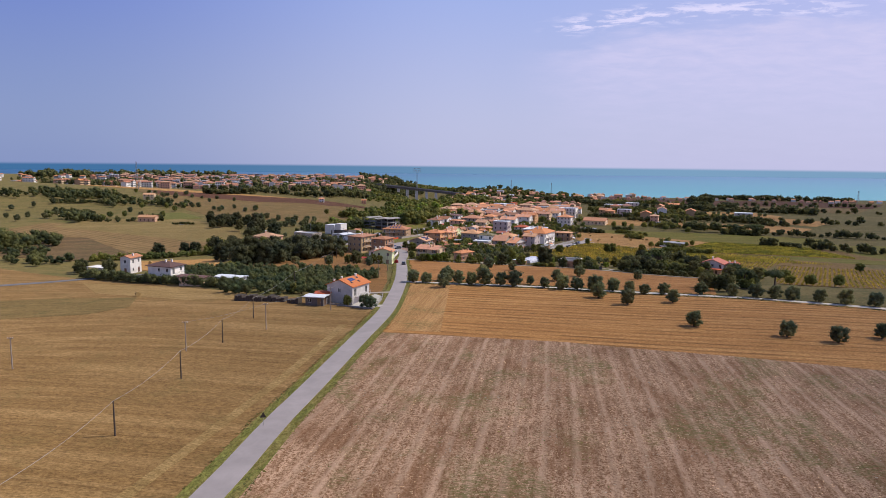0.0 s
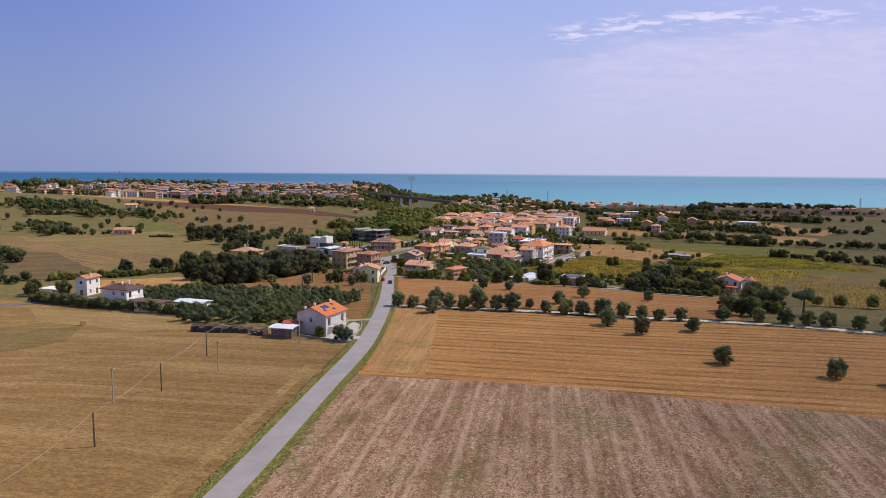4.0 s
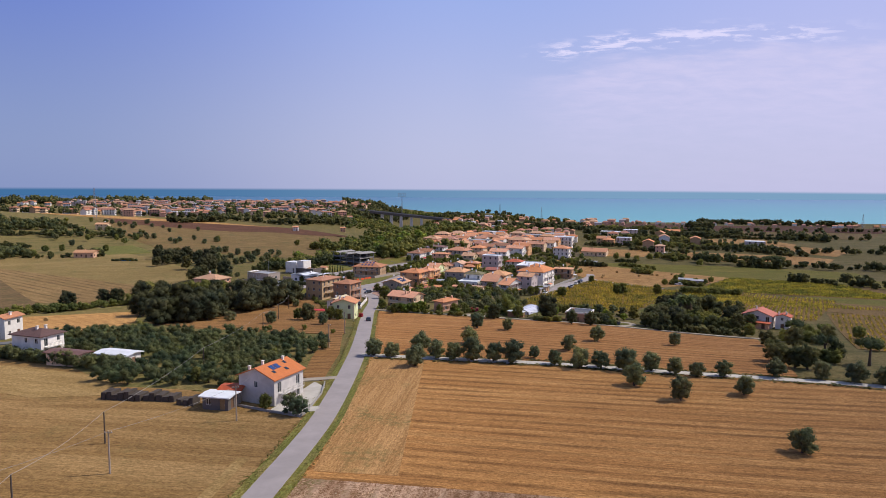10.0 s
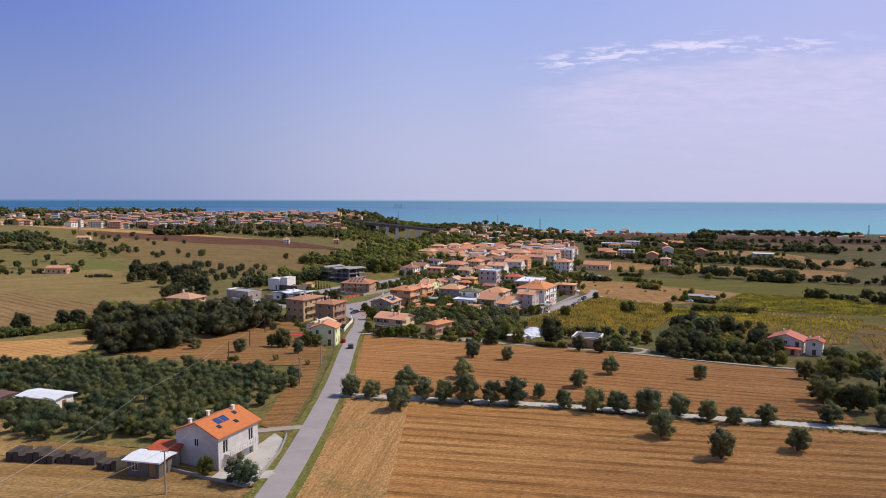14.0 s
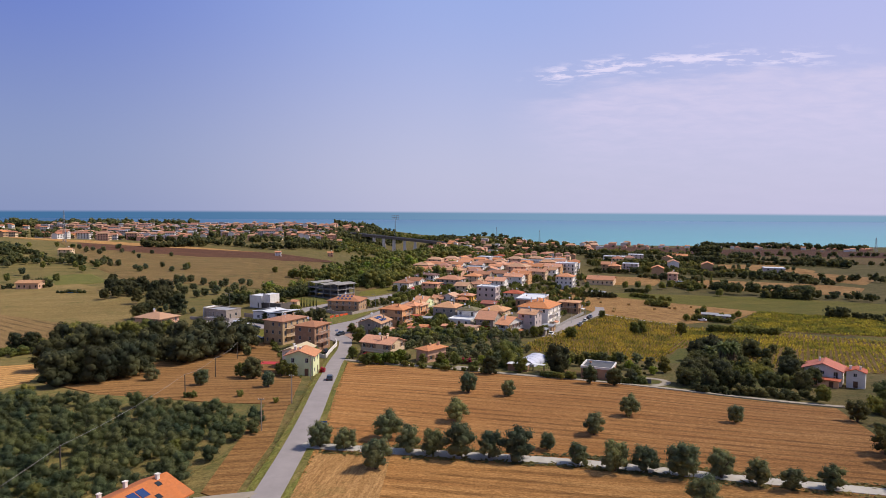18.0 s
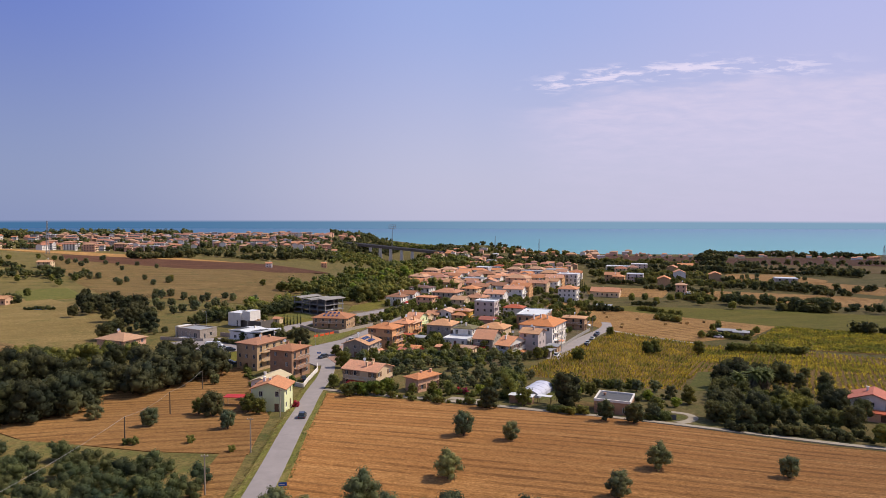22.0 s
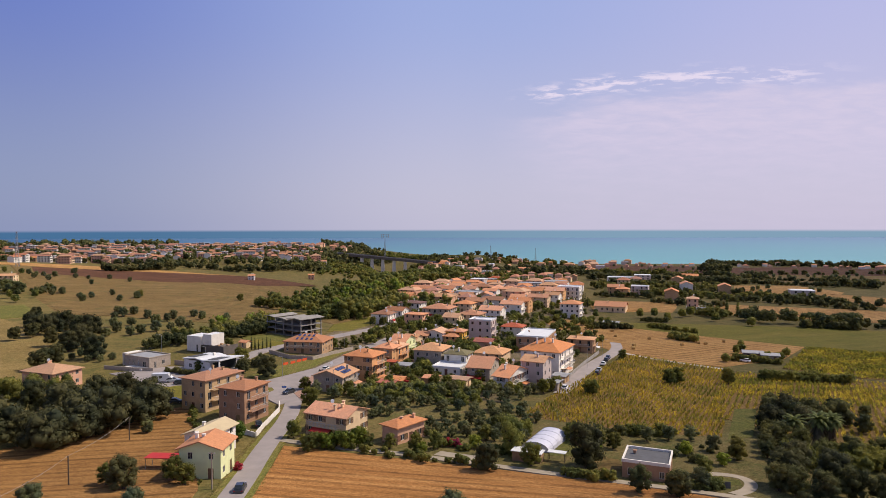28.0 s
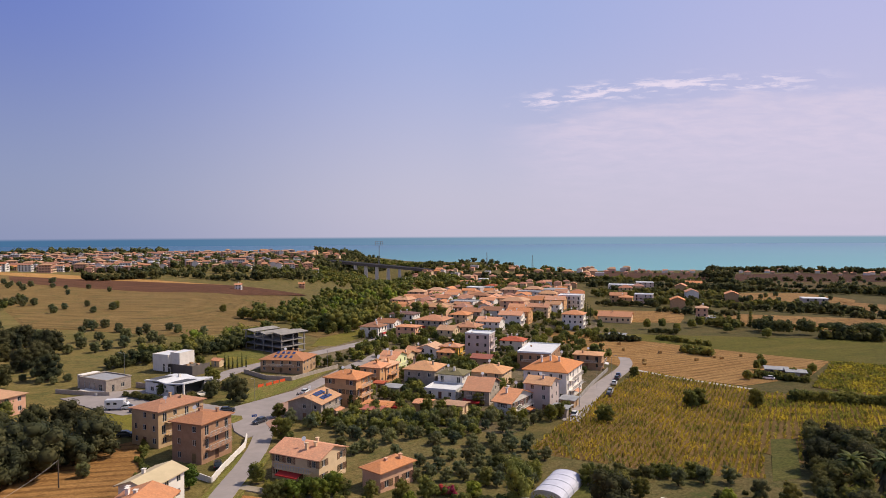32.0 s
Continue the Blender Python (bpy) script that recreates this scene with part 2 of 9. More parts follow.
def tilled(name, soil, straw, pale, weed, turn):
    """Worked soil: short straw flecks across the rows, paler wheel rows, weeds in loose patches."""
    m, nt, b = nodes_of(name)
    free = placed(nt, True)
    fleck = noised(nt, placed(nt, True, turn - 90, (0.34, 0.42, 1)), 1.0, 4, 0.8)
    clod = noised(nt, placed(nt, True, turn - 90, (0.9, 3.2, 1)), 1.0, 4, 0.65)
    wide = noised(nt, free, 0.045, 4, 0.6)
    bare = ranged(nt, noised(nt, placed(nt, True, turn, (11, 5, 1)), 1.0, 4, 0.6), 0.46, 0.66, 0.0, 0.62)
    col = mixed(nt, rgb(soil), rgb(straw), ranged(nt, fleck, 0.40, 0.57))
    col = mixed(nt, col, rgb([q * 1.15 for q in soil]), bare)
    col = mixed(nt, col, rgb(soil), ranged(nt, clod, 0.5, 0.66, 0.0, 0.6))
    wave = nt.nodes.new("ShaderNodeTexWave")
    wave.bands_direction = "Y"
    wave.inputs["Scale"].default_value, wave.inputs["Distortion"].default_value = 0.314 / 4.6, 1.6
    wave.inputs["Detail"].default_value, wave.inputs["Detail Scale"].default_value = 3, 0.6
    nt.links.new(placed(nt, True, turn, (3, 1, 1)), wave.inputs["Vector"])
    line = mathed(nt, "MULTIPLY", ranged(nt, wave.outputs["Fac"], 0.76, 0.97), ranged(nt, clod, 0.38, 0.62, 0.0, 0.6))
    col = mixed(nt, col, rgb(pale), line)
    drill = nt.nodes.new("ShaderNodeTexWave")
    drill.bands_direction = "Y"
    drill.inputs["Scale"].default_value, drill.inputs["Distortion"].default_value = 0.314 / 1.7, 4.5
    drill.inputs["Detail"].default_value, drill.inputs["Detail Scale"].default_value = 3, 0.5
    nt.links.new(placed(nt, True, turn, (3, 1, 1)), drill.inputs["Vector"])
    col = mixed(nt, col, mixed(nt, (0.72, 0.70, 0.66, 1), (1.12, 1.12, 1.12, 1), ranged(nt, drill.outputs["Fac"], 0.2, 0.75)), 0.38, "MULTIPLY")
    g = mathed(nt, "MULTIPLY", ranged(nt, noised(nt, placed(nt, True, turn, (16, 11, 1)), 1.0, 5, 0.65), 0.50, 0.62), ranged(nt, noised(nt, placed(nt, True, turn - 90, (0.9, 0.35, 1)), 1.0, 3, 0.7), 0.42, 0.56))
    col = mixed(nt, col, rgb(weed), mathed(nt, "MULTIPLY", g, 0.75))
    col = mixed(nt, col, mixed(nt, (0.86, 0.84, 0.82, 1), (1.1, 1.1, 1.1, 1), ranged(nt, wide, 0.35, 0.65)), 1.0, "MULTIPLY")
    nt.links.new(col, b.inputs["Base Color"])
    b.inputs["Roughness"].default_value, b.inputs["Specular IOR Level"].default_value = 0.95, 0.1
    b.inputs["Diffuse Roughness"].default_value = 1.0
    bumped(nt, b, mathed(nt, "ADD", fleck, clod), 0.6, 0.1)
    return m


M_TILL = tilled("tilled_soil", (0.178, 0.086, 0.037), (0.520, 0.345, 0.212), (0.56, 0.385, 0.250), (0.135, 0.124, 0.036), 84)
M_HAY = crop("mown_hay", (0.490, 0.272, 0.092), (0.365, 0.196, 0.066), (0.540, 0.318, 0.116), 30, 1.2, 24, swath=3.5)
M_HAY_P = crop("pale_mown_slope", (0.235, 0.166, 0.060), (0.180, 0.130, 0.046), (0.270, 0.195, 0.076), 24, 1.4, 30, green=(0.105, 0.102, 0.030), green_amount=0.8)
M_SLOPE = crop("mown_slope", (0.255, 0.164, 0.066), (0.190, 0.122, 0.049), (0.298, 0.198, 0.084), -32, 1.2, 30, swath=4.5, green=(0.11, 0.098, 0.033), green_amount=0.6)
M_PALE = crop("pale_yellow_stubble", (0.290, 0.190, 0.070), (0.220, 0.142, 0.052), (0.345, 0.232, 0.094), -20, 0.6, 40, band=(70, 3.0), fine=0.25)
M_BANK = crop("rough_brown_bank", (0.150, 0.096, 0.044), (0.105, 0.072, 0.032), (0.185, 0.122, 0.056), 20, 3, 7, green=(0.072, 0.072, 0.024), green_amount=0.9)
M_HAY_B = crop("pale_hay", (0.225, 0.144, 0.052), (0.160, 0.108, 0.039), (0.270, 0.178, 0.070), 12, 1.5, 50, swath=7, band=(140, 9), green=(0.095, 0.096, 0.030), green_amount=1.0)
M_BROWN = crop("ploughed_brown", (0.130, 0.060, 0.032), (0.088, 0.041, 0.023), (0.158, 0.078, 0.042), 10, 2, 14)
M_MEADOW = crop("meadow", (0.200, 0.168, 0.030), (0.148, 0.136, 0.025), (0.240, 0.184, 0.042), 20, 2.2, 22, band=(60, 9), green=(0.106, 0.124, 0.022), green_amount=0.8)
M_LAWN = crop("green_lawn", (0.150, 0.146, 0.036), (0.112, 0.116, 0.028), (0.185, 0.160, 0.046), 30, 1.5, 5, band=(9, 4))
M_VERGE = crop("verge_grass", (0.200, 0.188, 0.044), (0.140, 0.146, 0.034), (0.265, 0.190, 0.072), 85, 0.6, 4, band=(9, 2), fine=0.4)
M_SUNF = crop("sunflower_rows", (0.255, 0.158, 0.054), (0.180, 0.114, 0.038), (0.285, 0.175, 0.068), 72, 0.9, 5)
M_GROVE = crop("grove_floor", (0.215, 0.150, 0.056), (0.120, 0.116, 0.036), (0.180, 0.140, 0.050), 62, 2.5, 5, green=(0.090, 0.112, 0.028), green_amount=1.0)
M_GARDEN = crop("garden_soil_and_grass", (0.215, 0.160, 0.062), (0.125, 0.118, 0.038), (0.20, 0.15, 0.06), 50, 2.5, 5, green=(0.085, 0.110, 0.026), green_amount=1.0)
M_YARD = crop("village_yards", (0.20, 0.145, 0.078), (0.112, 0.098, 0.042), (0.30, 0.23, 0.15), 70, 4, 5, green=(0.07, 0.085, 0.025), green_amount=0.9)
M_ROAD = surface("asphalt_worn", (0.315, 0.272, 0.255), (0.260, 0.226, 0.212), 0.25, 4, 0.9, 0.1, world_space=True)
M_ROAD_D = surface("asphalt_dark", (0.16, 0.155, 0.155), (0.13, 0.125, 0.125), 0.25, 4, 0.9, 0.1, world_space=True)
M_GRAVEL = surface("white_gravel", (0.46, 0.42, 0.36), (0.37, 0.335, 0.285), 0.4, 5, 0.95, 0.2, world_space=True)
M_DIRT = surface("pale_dirt", (0.34, 0.285, 0.215), (0.27, 0.225, 0.168), 0.4, 5, 0.95, 0.2, world_space=True)
M_WHITE = surface("white_render", (0.80, 0.745, 0.67), (0.68, 0.625, 0.555), 0.5, 7, 0.9, 0.08, vary=0.06)
M_CREAM = surface("cream_render", (0.76, 0.560, 0.345), (0.65, 0.47, 0.285), 0.5, 7, 0.9, 0.08, vary=0.10)
M_PINK = surface("pink_render", (0.70, 0.415, 0.265), (0.59, 0.34, 0.215), 0.5, 7, 0.9, 0.08, vary=0.10)
M_ORANGE = surface("orange_render", (0.70, 0.39, 0.185), (0.60, 0.325, 0.15), 0.5, 7, 0.9, 0.08, vary=0.05)
M_YELLOW = surface("yellow_render", (0.72, 0.42, 0.07), (0.62, 0.35, 0.06), 0.5, 7, 0.9, 0.08)
M_LIME = surface("pale_yellow_render", (0.74, 0.76, 0.42), (0.66, 0.67, 0.37), 0.5, 7, 0.9, 0.08)
M_LILAC = surface("lilac_render", (0.58, 0.475, 0.435), (0.49, 0.40, 0.365), 0.5, 7, 0.9, 0.08, vary=0.05)
M_STONE = surface("grey_stone_wall", (0.43, 0.36, 0.29), (0.31, 0.26, 0.21), 1.2, 5, 0.95, 0.3, vary=0.10)
M_BRICK = surface("tan_brick", (0.46, 0.30, 0.17), (0.38, 0.24, 0.135), 0.8, 10, 0.9, 0.2, vary=0.08)
M_TAN = surface("yellow_tan_brick", (0.54, 0.375, 0.205), (0.45, 0.305, 0.165), 0.8, 10, 0.9, 0.2)
M_BRICK_D = surface("red_brick", (0.39, 0.225, 0.135), (0.32, 0.18, 0.105), 0.8, 10, 0.9, 0.2, vary=0.08)
M_CONC = surface("bare_concrete", (0.33, 0.305, 0.275), (0.235, 0.215, 0.195), 0.5, 5, 0.95, 0.2)
M_CONC_P = surface("pale_concrete", (0.62, 0.56, 0.48), (0.52, 0.47, 0.40), 0.3, 3, 0.95, 0.1)
M_TILE = roof_tiles("clay_tiles", (0.62, 0.275, 0.136), (0.50, 0.210, 0.102), (0.39, 0.208, 0.120))
M_TILE_P = roof_tiles("pale_clay_tiles", (0.58, 0.320, 0.172), (0.47, 0.250, 0.132), (0.39, 0.240, 0.142))
M_TILE_R = roof_tiles("red_tiles", (0.42, 0.105, 0.05), (0.34, 0.08, 0.04), (0.30, 0.11, 0.065))
M_TILE_N = roof_tiles("new_orange_tiles", (0.62, 0.268, 0.122), (0.51, 0.214, 0.097), (0.43, 0.208, 0.11))
M_TILE_O = roof_tiles("vivid_orange_tiles", (0.56, 0.205, 0.088), (0.48, 0.172, 0.073), (0.42, 0.170, 0.085))
M_TILE_D = roof_tiles("dark_brown_tiles", (0.150, 0.075, 0.060), (0.115, 0.057, 0.046), (0.15, 0.09, 0.072))
M_SANDROOF = surface("sand_roof_membrane", (0.56, 0.45, 0.28), (0.48, 0.385, 0.24), 0.4, 5, 0.9, 0.05)
M_TILE_G = roof_tiles("mossy_tiles", (0.20, 0.17, 0.075), (0.16, 0.14, 0.065), (0.24, 0.19, 0.10))
M_SHEET = surface("white_sheet_roof", (0.72, 0.72, 0.72), (0.62, 0.62, 0.62), 0.6, 4, 0.5, 0.05)
M_GREYROOF = surface("grey_roof_sheet", (0.34, 0.34, 0.35), (0.26, 0.26, 0.27), 0.6, 4, 0.7, 0.05)
M_REDSHEET = surface("red_canopy", (0.50, 0.035, 0.03), (0.42, 0.03, 0.027), 0.6, 4, 0.6, 0.05)
M_FRAME = surface("window_frame_paint", (0.55, 0.52, 0.48), (0.48, 0.45, 0.41), 2, 9, 0.6, 0.0, vary=0.2)
M_SHUT = surface("shutter_paint", (0.20, 0.115, 0.06), (0.16, 0.09, 0.05), 2, 9, 0.7, 0.0, vary=0.35)
M_GLASS = glass_dark("dark_window_glass", (0.025, 0.03, 0.035))
M_SOLAR = glass_dark("solar_cell_glass", (0.03, 0.055, 0.16))
M_METAL = surface("galvanised_steel", (0.42, 0.42, 0.42), (0.34, 0.34, 0.34), 2, 9, 0.45, 0.0, metal=0.7)
M_BARK = surface("bark", (0.11, 0.08, 0.055), (0.075, 0.055, 0.04), 2, 8, 0.95, 0.4)
M_POLE = surface("weathered_pole", (0.10, 0.075, 0.055), (0.075, 0.055, 0.04), 2, 8, 0.9, 0.2)
M_POLE_P = surface("pale_concrete_pole", (0.36, 0.29, 0.22), (0.30, 0.24, 0.18), 2, 8, 0.9, 0.2)
M_WIRE = surface("cable", (0.30, 0.28, 0.25), (0.25, 0.23, 0.21), 2, 8, 0.6, 0.0)
M_OLIVE = foliage("olive_leaves", (0.118, 0.134, 0.066), (0.190, 0.205, 0.110), 0.5)
M_GROVELEAF = foliage("grove_olive_leaves", (0.092, 0.114, 0.052), (0.146, 0.168, 0.082), 0.5)
M_LEAF = foliage("green_leaves", (0.122, 0.134, 0.038), (0.205, 0.208, 0.060), 0.5)
M_DARKLEAF = foliage("dark_oak_leaves", (0.082, 0.089, 0.039), (0.132, 0.138, 0.058), 0.48)
M_HOLM = foliage("holm_oak_leaves", (0.056, 0.062, 0.034), (0.092, 0.098, 0.049), 0.45)
M_LIMELEAF = foliage("bright_leaves", (0.14, 0.185, 0.026), (0.22, 0.26, 0.044), 0.42)
M_WILLOW = foliage("willow_leaves", (0.125, 0.145, 0.040), (0.23, 0.25, 0.075), 0.5)
M_CONIFER = foliage("cypress_needles", (0.062, 0.076, 0.034), (0.108, 0.124, 0.052), 0.45)
M_SUNLEAF = foliage("sunflower_leaves", (0.15, 0.130, 0.030), (0.42, 0.365, 0.058), 0.45)
M_SUNHEAD = foliage("sunflower_heads", (0.40, 0.31, 0.025), (0.50, 0.40, 0.045))
M_FLOWER = foliage("pink_blossom", (0.42, 0.04, 0.09), (0.5, 0.07, 0.12))
M_HAYBALE = surface("straw_bale", (0.42, 0.28, 0.10), (0.32, 0.205, 0.075), 2, 12, 0.95, 0.4)
M_RUBBER = surface("tyre_rubber", (0.02, 0.02, 0.02), (0.015, 0.015, 0.015), 2, 9, 0.9, 0.0)
M_STACK = surface("dark_netted_stack", (0.085, 0.065, 0.05), (0.05, 0.04, 0.032), 1.5, 6, 0.9, 0.4)
M_ORANGE_NET = surface("orange_barrier", (0.75, 0.11, 0.03), (0.65, 0.09, 0.03), 2, 9, 0.7, 0.0)
M_POOL = glass_dark("pool_water", (0.03, 0.22, 0.42))


def car_paint(name, c):
    m, nt, b = nodes_of(name)
    b.inputs["Base Color"].default_value = rgb(c)
    b.inputs["Roughness"].default_value, b.inputs["Coat Weight"].default_value = 0.35, 0.6
    return m


M_CAR = {"dark": car_paint("dark_blue_paint", (0.02, 0.025, 0.035)), "white": car_paint("white_paint", (0.72, 0.72, 0.72)), "silver": car_paint("silver_paint", (0.40, 0.41, 0.42)), "red": car_paint("red_paint", (0.35, 0.03, 0.03)), "blue": car_paint("blue_paint", (0.05, 0.09, 0.2))}
M_LAMP_R = surface("tail_light_red", (0.35, 0.01, 0.01), (0.3, 0.01, 0.01), 2, 9, 0.3, 0.0)
M_LAMP_W = surface("headlight_clear", (0.7, 0.7, 0.7), (0.6, 0.6, 0.6), 2, 9, 0.2, 0.0)
M_PAVE = surface("terracotta_paving", (0.36, 0.215, 0.155), (0.295, 0.175, 0.128), 0.5, 5, 0.9, 0.1, world_space=True)
M_SIGN = surface("blue_sign_paint", (0.03, 0.12, 0.42), (0.03, 0.10, 0.36), 2, 9, 0.5, 0.0)
M_WEED = foliage("weed_green", (0.14, 0.148, 0.038), (0.22, 0.21, 0.06), 0.5)
M_STRAW = foliage("straw_litter", (0.36, 0.28, 0.19), (0.52, 0.43, 0.31), 0.5)
M_STRAWGRASS = foliage("dry_grass", (0.10, 0.10, 0.035), (0.20, 0.16, 0.065))
M_BROWNCONC = surface("weathered_concrete", (0.15, 0.125, 0.11), (0.11, 0.095, 0.085), 0.3, 3, 0.95, 0.2)
M_PLASTIC = surface("milky_tunnel_film", (0.60, 0.60, 0.68), (0.52, 0.52, 0.60), 0.7, 4, 0.4, 0.05)
M_DARKROOF = surface("dark_roof_felt", (0.11, 0.11, 0.12), (0.085, 0.085, 0.09), 0.8, 5, 0.8, 0.1)
M_PALM = foliage("palm_fronds", (0.085, 0.100, 0.034), (0.165, 0.180, 0.066), 0.35)
M_DEADFROND = foliage("dead_palm_fronds", (0.075, 0.062, 0.036), (0.150, 0.122, 0.070), 0.3)
M_STUB_G = crop("weedy_stubble", (0.185, 0.126, 0.045), (0.140, 0.100, 0.034), (0.225, 0.150, 0.056), -6, 0.9, 30, band=(130, 5), green=(0.085, 0.086, 0.026), green_amount=0.7, fine=0.35)
M_PLASTER = surface("weathered_grey_plaster", (0.60, 0.555, 0.51), (0.46, 0.425, 0.39), 0.45, 6, 0.9, 0.12)
M_TILE_B = roof_tiles("brown_red_tiles", (0.385, 0.168, 0.080), (0.310, 0.134, 0.064), (0.26, 0.135, 0.080))

# ---- land ----
def smooth(a, b, v):
    t = min(1.0, max(0.0, (v - a) / (b - a)))
    return t * t * (3 - 2 * t)


def profile(y, ys, zs):
    """A height profile with eased steps between its few stations."""
    if y <= ys[0]:
        return zs[0]
    for a, b, p, q in zip(ys, ys[1:], zs, zs[1:]):
        if y < b:
            return p + (q - p) * (y - a) / (b - a)
    return zs[-1]


SLOPE_Y = (-200, 165, 225, 275, 300, 330, 400, 480, 620, 800, 1100, 1500, 1800, 2300)
SLOPE_Z = (2.6, 1.3, 0.3, -1.5, -4.4, -6.2, -8.3, -9.4, -10, -13, -18, -21, -26, -70)
RIDGE_Y = (-200, 165, 225, 300, 360, 480, 650, 860, 1050, 1450, 1750, 2200)
RIDGE_Z = (-4, -4, -4.5, -6, -8, -5.5, -5, -6, -3, 4, 0, -70)
EAST_Y = (-200, 165, 225, 300, 420, 520, 620, 800, 1150, 1350, 1500, 1900)
EAST_Z = (3, 2, 1, -6.5, -12, -13.5, -12.5, -14, -19, -23, -32, -70)


def ground(x, y):
    """Height of the land: a spine along the road, a ridge to one side, a low plain to the other, a wooded ravine between."""
    mid = 0.5 * profile(y, SLOPE_Y, SLOPE_Z) + 0.25 * (profile(y - 9, SLOPE_Y, SLOPE_Z) + profile(y + 9, SLOPE_Y, SLOPE_Z))
    left = 0.5 * profile(y, RIDGE_Y, RIDGE_Z) + 0.25 * (profile(y - 25, RIDGE_Y, RIDGE_Z) + profile(y + 25, RIDGE_Y, RIDGE_Z))
    right = 0.5 * profile(y, EAST_Y, EAST_Z) + 0.25 * (profile(y - 20, EAST_Y, EAST_Z) + profile(y + 20, EAST_Y, EAST_Z))
    far = smooth(600, 1000, y)
    v = smooth(25 + 20 * far, 90 + 120 * far, x)
    z = mid + (left - mid) * smooth(60, 190 + 120 * far, -x) + (right - mid) * v
    cx = -125 - 0.04 * (y - 560)
    z -= (5 + 9 * smooth(700, 1250, y)) * smooth(500, 680, y) * smooth(1750, 1500, y) * math.exp(-((x - cx) / (45 + 25 * far)) ** 2)
    z -= 10 * math.exp(-((x + 112) / 50) ** 2 - ((y - 1330) / 115) ** 2)
    z -= 6 * smooth(880, 1080, y) * smooth(1560, 1400, y) * math.exp(-((x + 108) / 45) ** 2)
    z += 3.2 * math.exp(-((x + 85) / 50) ** 2 - ((y - 450) / 70) ** 2)
    z += 0.05 * max(0.0, -x - 260) * smooth(520, 650, y) * smooth(1100, 800, y)
    return z


def linked(name, verts, faces, mats, parent=None, smooth_faces=False):
    me = bpy.data.meshes.new(name)
    me.from_pydata(verts, [], faces)
    for m in (mats if isinstance(mats, (list, tuple)) else [mats]):
        me.materials.append(m)
    if smooth_faces:
        me.shade_smooth()
    ob = new(name, me)
    ob.parent = parent
    return ob


def make_ground():
    """One sheet from behind the start to below the sea, finer near the road."""
    xs = [-2600 * (1 - k / 46) ** 1.9 - 110 for k in range(46)] + [-110 + 10 * k for k in range(27)] + [160 + 2400 * (k / 40) ** 1.9 for k in range(1, 41)]
    ys = [-400 + 40 * k for k in range(11)] + [10 + 10 * k for k in range(65)] + [660 + 20 * k for k in range(1, 40)] + [1460 + 50 * k for k in range(1, 24)]
    nx = len(xs)
    verts = [(x, y, ground(x, y) - 0.12 - 0.3 * smooth(430, 640, y)) for y in ys for x in xs]
    faces = [(j * nx + i, j * nx + i + 1, (j + 1) * nx + i + 1, (j + 1) * nx + i) for j in range(len(ys) - 1) for i in range(nx - 1)]
    ob = linked("ground", verts, faces, M_EARTH, smooth_faces=True)
    return tagged(ob, "dry grassy farmland sloping down towards the sea", "ground", kind="structure")


make_ground()

m, nt, b = nodes_of("sea_water")
sea_v = placed(nt, True, 0, (260, 40, 1))
sea_x = nt.nodes.new("ShaderNodeSeparateXYZ")
nt.links.new(nt.nodes.new("ShaderNodeNewGeometry").outputs["Position"], sea_x.inputs[0])
deep = mixed(nt, (0.020, 0.088, 0.165, 1), (0.028, 0.115, 0.195, 1), noised(nt, sea_v, 1.0, 4))
shoal = mixed(nt, (0.105, 0.300, 0.345, 1), (0.130, 0.345, 0.385, 1), noised(nt, sea_v, 1.3, 4))
near_shore = mixed(nt, deep, shoal, ranged(nt, sea_x.outputs[0], -1800, 500))
open_sea = mixed(nt, (0.030, 0.105, 0.200, 1), (0.105, 0.215, 0.335, 1), ranged(nt, sea_x.outputs[0], -3000, 1500))
nt.links.new(mixed(nt, near_shore, open_sea, ranged(nt, sea_x.outputs[1], 1900, 4800)), b.inputs["Base Color"])
b.inputs["Roughness"].default_value, b.inputs["Specular IOR Level"].default_value = 0.45, 0.3
sea = linked("water", [(-9000, 1300, -46), (9000, 1300, -46), (9000, 9000, -46), (-9000, 9000, -46)], [(0, 1, 2, 3)], m)
tagged(sea, "calm turquoise sea reaching the hazy horizon", "sea", kind="structure")


def hull_of(pts):
    """Convex ring round some corners."""
    pts = sorted(pts)

    def chain(seq):
        out = []
        for p in seq:
            while len(out) > 1 and (out[-1][0] - out[-2][0]) * (p[1] - out[-2][1]) - (out[-1][1] - out[-2][1]) * (p[0] - out[-2][0]) <= 0:
                out.pop()
            out.append(p)
        return out[:-1]
    return chain(pts) + chain(pts[::-1])


